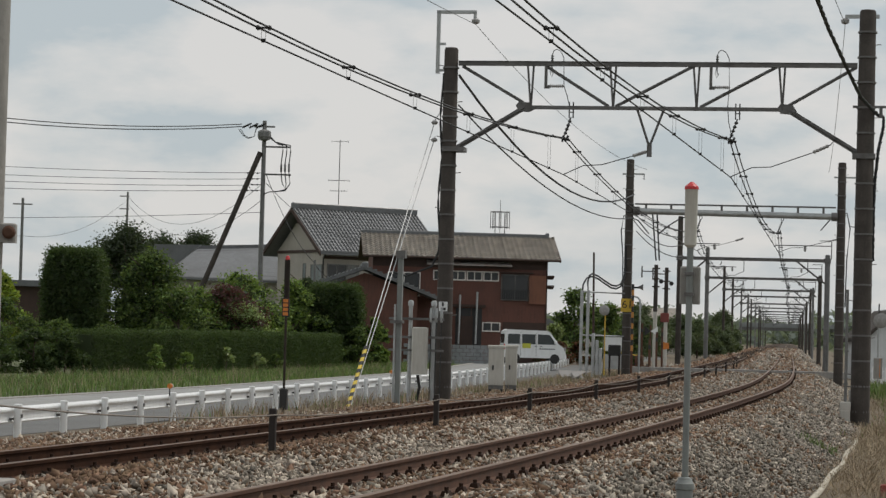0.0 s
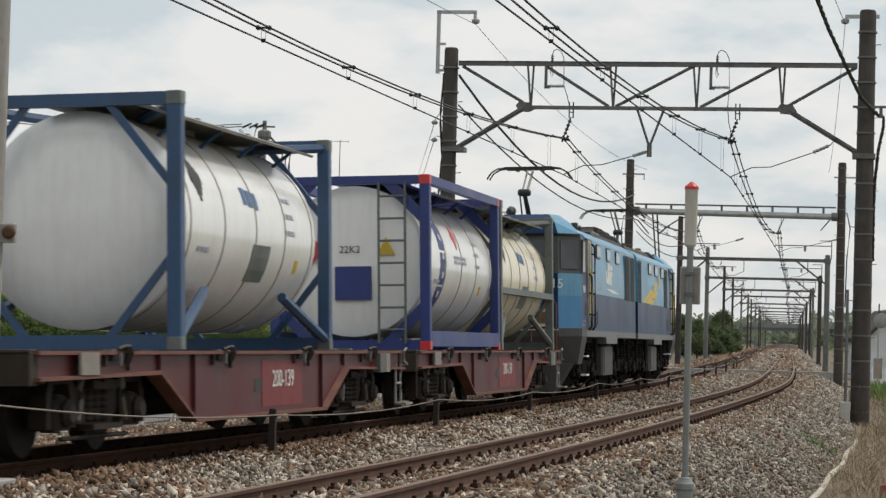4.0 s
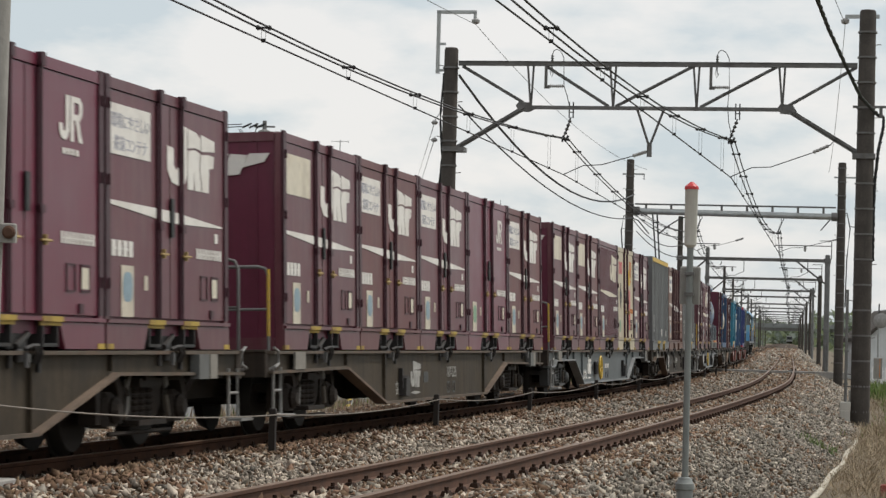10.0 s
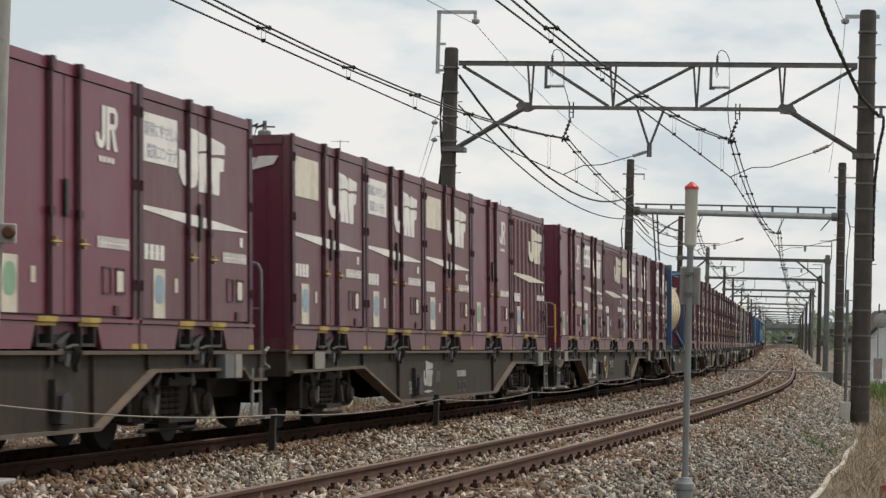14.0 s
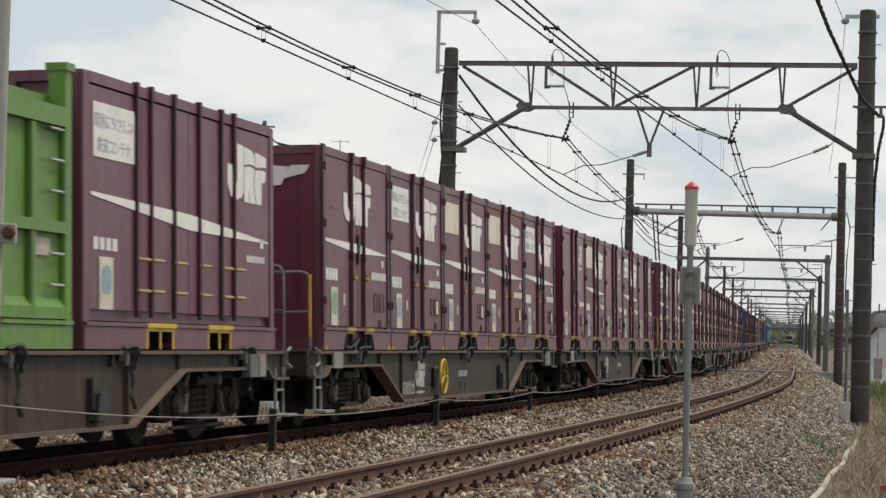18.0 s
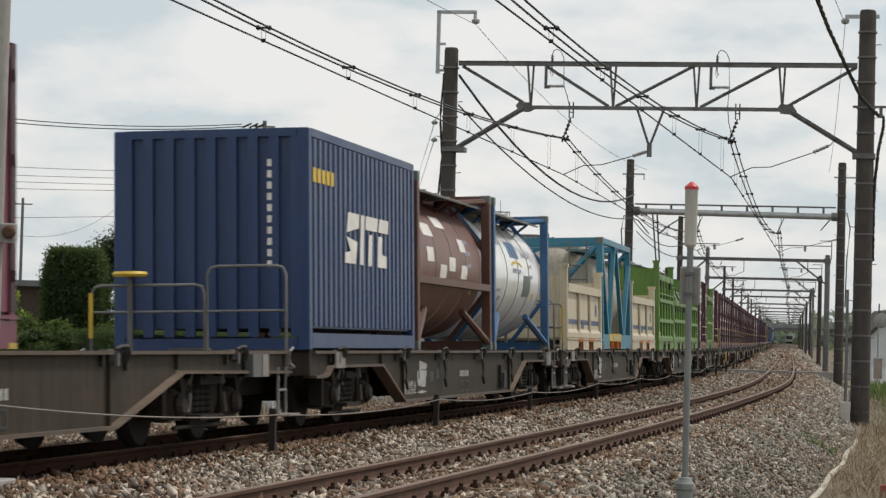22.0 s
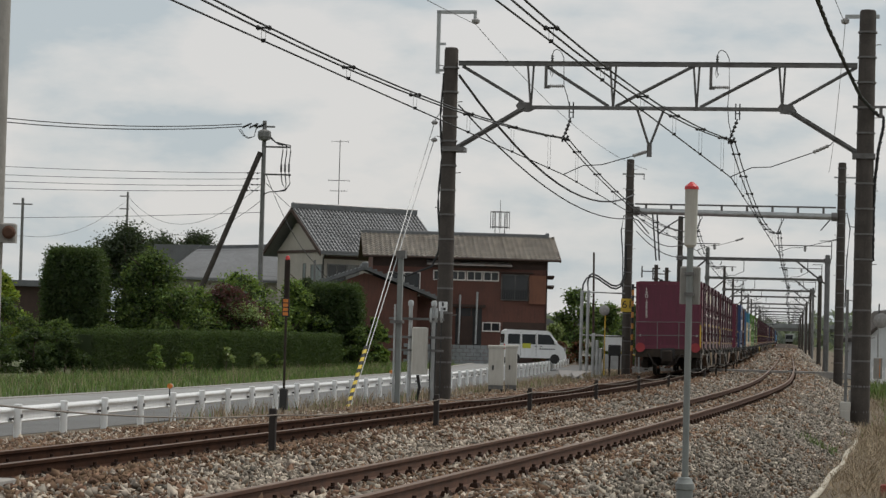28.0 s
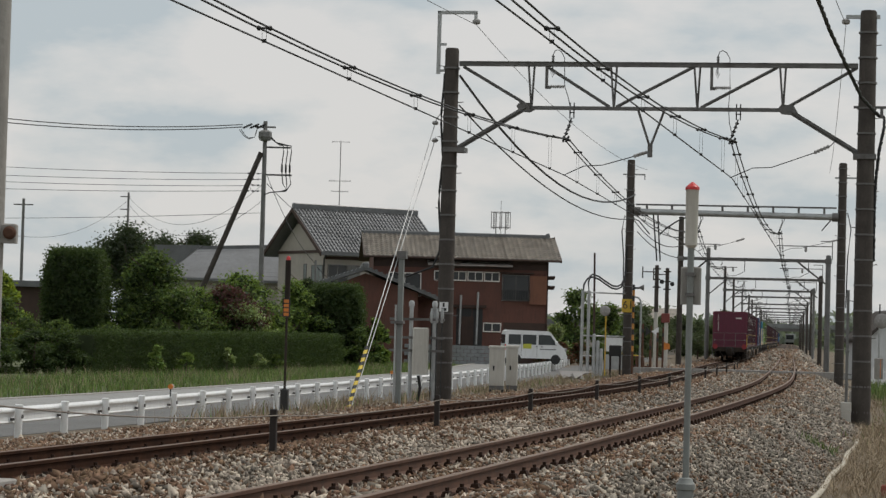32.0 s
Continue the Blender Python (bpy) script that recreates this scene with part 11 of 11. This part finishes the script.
part("pipe", Mesh().path([(0, 0, -0.1), (0, 0, 3.4), (0, 0.03, 3.55), (0, 0.12, 3.66), (0, 0.3, 3.7)], 0.045, 8), M["galv"], t, smooth=True)
t = thing("scrap_pile", "crumpled bright metal sheet beside the barrier", "scrap", stand(74, -4.6, -0.42))
b = Mesh()
for k in range(7):
    a0 = k * 0.9
    b.add([(0.3 * math.cos(a0) - 0.3, 0.5 * math.sin(a0 * 1.7), 0.05), (0.4 * math.cos(a0) + 0.2, 0.5 * math.sin(a0 * 1.7) + 0.2, 0.2 + 0.08 * (k % 3)), (0.1, 0.5 * math.sin(a0) - 0.3, 0.35), (0.1 * k - 0.4, 0.3, 0.02)], [(0, 1, 2), (0, 2, 3), (0, 3, 1), (1, 3, 2)])
part("sheet", b, M["tread"] if "tread" in M else M["galv"], t)
t = thing("road_mirror", "round road mirror on an orange pole", "mirror", stand(79.0, -3.76, -0.3), group="road mirrors")
part("pole", Mesh().tube((0, 0, 0), (0, 0, 2.9), 0.028, n=10), M["yellow"], t)
part("dish", Mesh().lathe([(-0.06, 0.1), (-0.04, 0.2), (0, 0.235), (0.04, 0.22)], (-0.08, 0.04, 2.87), "x", 22), M["porcelain"], t, smooth=True)
t = thing("road_mirror", "round road mirror on an orange pole", "mirror", pose(20.1, 112, -0.7, 0, 0, 80), group="road mirrors")
part("pole", Mesh().tube((0, 0, 0), (0, 0, 3.3), 0.05, n=10), M["galv"], t)
part("base_post", Mesh().chamfer(-0.15, 0.15, -0.2, 0.2, 0.55, 1.52, 0.03), M["concrete"], t)
part("orange_stripe", Mesh().box(-0.16, -0.148, -0.1, -0.07, 0.62, 1.46), M["orange"], t)
part("dish", Mesh().lathe([(-0.06, 0.1), (-0.05, 0.26), (0, 0.35), (0.04, 0.33)], (-0.1, -0.1, 3.22), "x", 22), M["porcelain"], t, smooth=True)
part("bracket", Mesh().box(-0.02, 0.02, -0.03, 0.03, 3.3, 4.0), M["black"], t)
t = thing("tall_post", "slim dark leaning service post", "pole", stand(80.9, -4.4, -0.4))
part("shaft", Mesh().tube((0, 0, 0), (0.1, 0.1, 5.6), 0.06, 0.045, 8), M["timber"], t)
M["striped_orange"] = material("faded_orange_band", (0.5, 0.22, 0.05), 0.6, vary=0.15, scale=6)
t = thing("horn_speaker", "dark horn loudspeaker on a striped pole", "loudspeaker", stand(GANTRIES[1], -2.6, 0))
part("horn", Mesh().lathe([(0, 0.03), (0.1, 0.07), (0.24, 0.15)], (0, 0, 0), "y", 14), M["mast_grey"], t, smooth=True, at=pose(-0.1, -0.12, 3.68, 0, 0, 180))
part("bracket", Mesh().box(-0.04, 0.04, -0.2, 0.15, 3.62, 3.7), M["black"], t)
t = thing("striped_guard", "black and orange striped pole against the mast", "mast guard", stand(GANTRIES[1] - 0.3, -2.68, -0.4))
for k in range(12):
    part("guard_band", Mesh().tube((0, 0, 1.2 + k * 0.25), (0, 0, 1.2 + (k + 1) * 0.25), 0.055, n=10), M["black" if k % 2 else "striped_orange"], t)
part("stem", Mesh().tube((0, 0, -0.2), (0, 0, 1.2), 0.05, n=10), M["rust"], t)

# ---- right of the line ----
M["cladding"] = material("pale_ribbed_cladding", (0.6, 0.62, 0.63), 0.55, vary=0.12, scale=1.5, dirt=(0.4, 0.4, 0.38), dirt_amount=0.35, streak=True)
t = thing("picket_fence", "white pale fence beyond the dry grass", "fence", pose(23.0, 134, -0.75))
for k in range(34):
    part("pale", Mesh().prism([(k * 0.24, 0), (k * 0.24 + 0.13, 0), (k * 0.24 + 0.13, 0.93), (k * 0.24 + 0.065, 1.0), (k * 0.24, 0.93)], -0.02, 0.02, "y"), M["white"], t)
for z in (0.25, 0.7):
    part("rail_bar", Mesh().box(0, 8.2, 0.02, 0.06, z, z + 0.08), M["white"], t)
t = thing("low_building", "white shed with a sloping dark roof edge", "building", pose(26.2, 150, -0.8))
b = Mesh()
b.prism([(0, 0), (9, 0), (9, 5.4), (1.6, 4.2), (0, 2.7)], 0, 7, "y")
part("wall", b, M["cladding"], t)
b = Mesh()
b.prism([(-0.3, 2.4), (1.7, 4.2), (1.7, 4.45), (-0.3, 2.65)], -0.3, 7.3, "y")
part("roof_edge", b, M["mast"], t)
b = Mesh()
b.prism([(1.7, 4.2), (9.3, 5.4), (9.3, 5.65), (1.7, 4.45)], -0.3, 7.3, "y")
part("roof", b, M["tile_grey"], t)
part("shed_door", Mesh().box(1.6, 2.9, -0.03, 0, 0, 2.1), M["galv"], t)
t = thing("low_building", "pale greenhouse-like shed further down the line", "building", pose(36.5, 205, -0.8))
part("wall", Mesh().box(0, 9, 0, 9, 0, 2.6), M["cladding"], t)
b = Mesh()
b.prism([(-0.3, 2.6), (9.3, 2.6), (4.5, 4.4)], -0.3, 9.3, "y")
part("roof", b, M["white"], t)
t = thing("track_cabinet", "grey concrete block and conduit beside the mast", "equipment", stand(44, 6.75, -0.55))
part("block", Mesh().chamfer(-0.15, 0.15, -0.2, 0.2, 0, 0.55, 0.03), M["concrete"], t)
part("conduit", Mesh().tube((0, 0, 0.4), (0, 0, 5.2), 0.045, n=10), M["mast_grey"], t, smooth=True)
for z in (2.4, 3.8, 4.7):
    part("clamp", Mesh().box(-0.08, 0.08, -0.12, 0.12, z, z + 0.08), M["beam"], t)


# ---- the train made up: wagons from the tail forward, each with what it carries ----
SPEED, TAIL = 20.6, 0.57
WAGON_L, RED_L = 20.4, 15.0
LOADS = ["JPPTQ", "NTJPQ", None, None, None, None, None, "NTPPT", "JPJTJ", "TJPTN", "PJTJQ", "PTPJD", "JTCPN", None, "TNtJT", "PTTJT", "PPCWT", None, None, None]
RIDERS = []   # (object, place along the train, half the wheelbase, pose on the vehicle)

_proto, _fresh, _pick = {}, set(), random.Random(4)
SMALL_LABEL = {"P": "maroon steel container with a blank cream panel and white emblem", "T": "maroon steel container with a printed white panel and emblem",
               "Q": "maroon steel container with a printed panel close to its white emblem", "N": "maroon steel container with a white emblem and stripe", "J": "plain maroon steel container with a small white emblem",
               "C": "corrugated maroon container with a cream emblem", "D": "faded ribbed maroon container with a cream emblem", "t": "tall plain maroon container with a small emblem"}


def small(style):
    paint = {"J": "maroon_c", "t": "maroon_c"}.get(style) or _pick.choice(["maroon", "maroon", "maroon_b"])
    key = (style, paint)
    if key not in _proto:
        _proto[key] = build_white_box("cream refrigerated container with a red band") if style == "W" else \
            build_box12("J" if style == "t" else style, paint, SMALL_LABEL[style], height=2.6 if style == "t" else BOX_H)
        return _proto[key]
    return copy_thing(_proto[key], Matrix())


def once(key, make):
    if key not in _proto:
        _proto[key] = make()
        return _proto[key]
    return copy_thing(_proto[key], Matrix())


def load(ob, wagon_mid, x, half):
    RIDERS.append((ob, wagon_mid, half, Matrix.Translation((x, 0, 1.0))))


LONG = {
    4: [(-6.55, "blue", lambda: build_box20("blue", "navy corrugated steel shipping container with white emblem")),
        (-0.25, "tank_b", lambda: build_tank("frame_brown", "tank_brown", "brown tank in a brown frame with white labels", top=False, mid=True, bottom=False, marks="labels", ladder=False)),
        (6.08, "tank_w", lambda: build_tank("frame_bright", "tank_white", "white tank in a bright blue end frame", top=False, bottom=False, ladder=False, marks="arc"))],
    5: [(-6.35, "cream", lambda: build_open_box("cream", "low cream open container with a blue band")),
        (0.0, "tank_t", lambda: build_tank("frame_turq", "tank_beige", "beige tank in a braced turquoise frame", brace=True, marks="none", walk_roof=False, rings=2)),
        (6.35, "cream", None)],
    6: [(-6.35, "green_tall", lambda: build_open_box("tall", "tall green ribbed open container with posts")),
        (0.0, "green_low", lambda: build_open_box("low", "low green open container with a netted load")),
        (6.35, "green_tall", None)],
    7: [(-6.35, "plum", lambda: build_box20("plum", "plum steel container with six locking rods")),
        (0.0, "green_rib", lambda: build_open_box("ribbed", "green open container with upright ribs")),
        (6.35, "plum", None)],
    18: [(-6.35, "grey", lambda: build_box20("grey", "grey corrugated container with yellow top rail")),
         (0.0, "brown", lambda: build_box20("brown", "brown steel container with locking rods and white emblem")),
         (6.35, "grey", None)],
}
# each wagon: kind, the end of its platform, brake wheel, how far its load sits forward of the middle, painted number
WAGONS = {1: ("106", -1, "bronze", 0.25, ""), 2: ("107", -1, None, 0.25, ""), 3: ("107", 1, None, 0.0, ""), 4: ("106", 1, None, -0.25, ""), 5: ("106", -1, None, 0.3, ""),
          6: ("106", 1, None, -0.25, ""), 7: ("106", 1, None, -0.22, "106-833"), 8: ("106", -1, "yellow", 0.28, ""), 9: ("107", 1, None, -0.28, ""), 10: ("107", -1, None, 0.28, ""),
          11: ("106", 1, None, -0.25, ""), 12: ("107", 1, None, -0.22, ""), 13: ("106", -1, "bronze", 0.28, "106-721"), 14: ("107", 1, None, -0.25, ""), 15: ("107", 1, None, -0.28, ""),
          16: ("107", -1, None, 0.3, "107-535"), 17: ("106", -1, "yellow", 0.25, ""), 18: ("106", 1, None, -0.26, "106-607"), 19: ("106", -1, "yellow", 0.15, ""), 20: ("107", 1, None, 0.1, "")}
_wagon = {}


def wagon(k):
    kind, platform, brake, shift, number = WAGONS[k]
    blue = k in (17, 19)
    key = (kind, platform, brake, round(shift, 1), number, blue, k in LONG, k == 1)
    if key in _wagon:
        return copy_thing(_wagon[key], Matrix())
    label = ("clean blue-grey flat container wagon" if blue else "weathered grey-brown flat container wagon") + (" with a side brake wheel" if brake else " with an end platform")
    _wagon[key] = build_wagon(WAGON_L, M["wagon_blue" if blue else "wagon_brown"], "bogie_grey" if blue else "bogie", label, M["mark" if blue else "mark_dull"],
                              brake, kind, platform, number, shift, 3 if k in LONG else 5, k == 1)
    return _wagon[key]


wagon_r = build_wagon(RED_L, M["wagon_red"], "bogie", "brick-red short container wagon", M["mark"], None, "red", 1, "200-139", 0.0, 2)
_used = set()


def take(proto):
    if proto.name in _used:
        return copy_thing(proto, Matrix())
    _used.add(proto.name)
    return proto


for k in range(1, 21):
    mid = -0.8 + WAGON_L * (k - 0.5)
    w, shift = wagon(k), WAGONS[k][3]
    if k == 1:
        tail_wagon = w
    RIDERS.append((w, mid, 7.1, Matrix()))
    if LOADS[k - 1]:
        for i, style in enumerate(LOADS[k - 1]):
            if k == 1 and i == 0:
                ob = build_box12("J", "maroon_c", "plain maroon container at the tail with a painted number", end_mark="19D-48249")
            else:
                ob = small(style)
            load(ob, mid, (i - 2) * 3.77 + 0.05 + shift - (0.3 if k == 1 and i == 0 else 0.0), 7.1)
    if k in LONG:
        for x, key, make in LONG[k]:
            load(once(key, make or (lambda: None)), mid, x + shift, 7.1)
    if k == 3:
        part("grab_post", Mesh().tube((9.6, 1.17, 1.15), (9.6, 1.17, 1.68), 0.025, n=8), M["yellow"], w)
        load(build_box12("J", "maroon_c", "single plain maroon container with a painted number", end_mark="19G-22470"), mid, 49.75 - mid, 7.1)
    if k == 14:
        load(small("T"), mid, -7.5 + shift, 7.1)
        load(build_tank("frame_blue", "tank_yellow", "cream-yellow tank in a dark blue end frame", top=False, bottom=False, marks="band", ladder=False, rings=7), mid, 0.1 + shift, 7.1)
        load(small("J"), mid, 7.6 + shift, 7.1)
    if k == 19:
        for i, style in enumerate("TCT"):
            load(small(style), mid, (i - 2) * 3.77 + 0.05 + shift, 7.1)
        load(build_hopper("blue powder tank with a braced catwalk and grey pipes"), mid, 7.1 + shift, 7.1)
    if k == 20:
        load(small("J"), mid, -7.55, 7.1)
        load(build_tank("frame_blue", "tank_cream", "cream tank in a full dark blue frame", marks="arc", rings=3), mid, -0.1, 7.1)
        load(small("T"), mid, 7.6, 7.1)
RED0 = -0.8 + WAGON_L * 20
for k in range(3):
    mid = RED0 + RED_L * (k + 0.5)
    last_red = take(wagon_r)
    RIDERS.append((last_red, mid, 4.85, Matrix()))
    if k == 0:
        load(once("tank_t2", lambda: build_tank("frame_turq", "tank_grey", "grey tank in a braced turquoise frame", brace=True, marks="emblem", walk_roof=False, rings=2)), mid, 0.1, 4.85)
    elif k == 1:
        load(build_tank("frame_blue", "tank_white", "white tank in dark blue end frames", top=False, bottom=False, marks="print", ladder=False), mid, 0.0, 4.85)
    else:
        load(build_tank("frame_purple", "tank_white", "white tank in a full violet-blue frame with hazard signs", marks="band"), mid, -3.1, 4.85)
        load(build_tank("frame_grey", "tank_cream", "cream tank in a grey-green frame with a waist rail", top=False, mid=True, bottom=False, marks="print", ladder=False, rings=6), mid, 3.15, 4.85)
b = Mesh()
b.path([(6.85, -1.17, 0.9), (6.85, -1.17, 1.9), (6.85, -1.12, 2.0), (6.85, -0.72, 2.02), (6.85, -0.66, 1.95), (6.85, -0.66, 0.95)], 0.016, 8)
part("end_handrail", b, M["flange_red"], last_red, smooth=True)
loco = build_loco()
RIDERS.append((loco, RED0 + 3 * RED_L + 12.8, 8.0, Matrix()))

M["disc_red"] = material("dull_red_disc", (0.3, 0.03, 0.035), 0.5, vary=0.15, scale=5)
# tail discs hung on the last wagon
for y in (-1.02, 1.02):
    b = Mesh()
    b.lathe([(-0.012, 0.175), (0.012, 0.175)], axis="x", n=24)
    d = thing("tail_disc", "round red tail marker on the last wagon", "tail marker", group="tail markers")
    part("disc", b, M["disc_red"], d)
    part("bracket", Mesh().box(0.012, 0.05, -0.03, 0.03, -0.2, 0.12), M["black"], d)
    RIDERS.append((d, -0.8 + WAGON_L * 0.5, 7.1, Matrix.Translation((-9.80, y, 1.05))))
b = Mesh()
for p, q in (((0, -1.2, 0.95), (0, -1.2, 2.0)), ((0, 1.2, 0.95), (0, 1.2, 2.0)), ((0, -0.4, 0.95), (0, -0.4, 2.0)), ((0, 0.4, 0.95), (0, 0.4, 2.0)), ((0, -1.2, 2.0), (0, 1.2, 2.0)), ((0, -1.2, 1.5), (0, 1.2, 1.5))):
    b.tube(p, q, 0.013, n=6)
# the cross railing belongs to the last wagon's end platform
part("end_railing", b, M["mast_grey"], tail_wagon, at=pose(-9.72, 0, 0))


# ---- an oncoming train far down the near track ----
def build_emu():
    t = thing("commuter_train", "distant grey commuter train with a dark front", "train")
    b = Mesh()
    b.chamfer(-50, 0, -1.45, 1.45, 0.9, 3.7, 0.2)
    part("car_body", b, M["pole_grey"], t)
    part("front", Mesh().box(-50.06, -49.98, -1.2, 1.2, 1.9, 3.3), M["window"], t)
    part("skirt", Mesh().box(-49.9, 0, -1.3, 1.3, 0.3, 0.9), M["bogie_black"], t)
    for yy in (-0.95, 0.95):
        part("headlight", Mesh().tube((-50.1, yy, 1.5), (-50.0, yy, 1.5), 0.12, n=10), M["tank_grey"], t)
    return t


emu = build_emu()


build_van()


# ---- movement: the whole train runs along the far track, its speed wavering a little round the mean ----
WAVER_T = [0, 3, 6, 8, 12, 17, 18, 19, 20, 23, 24, 25, 27, 28, 32]
WAVER = [0, 0, 0.36, 0.52, 0.58, 0.72, 0.76, 0.24, 0.1, 0.06, -0.16, -0.24, -0.06, 0, 0]


def travelled(t):
    return TAIL + SPEED * (t - 25) + float(np.interp(t, WAVER_T, WAVER))


def motions():
    times = [i * 0.5 for i in range(65)]
    poses = {}
    for ob, place, half, m in RIDERS:
        rows = []
        for t in times:
            key = (round(place, 3), half, t)
            if key not in poses:
                poses[key] = ride(travelled(t) + place, half)
            rows.append((t, poses[key] @ m))
        walk(ob, rows)
    walk(emu, [(t, on_rail(1250 - 19.0 * (t - 10), 1)) for t in [i * 2.0 for i in range(17)]])


motions()
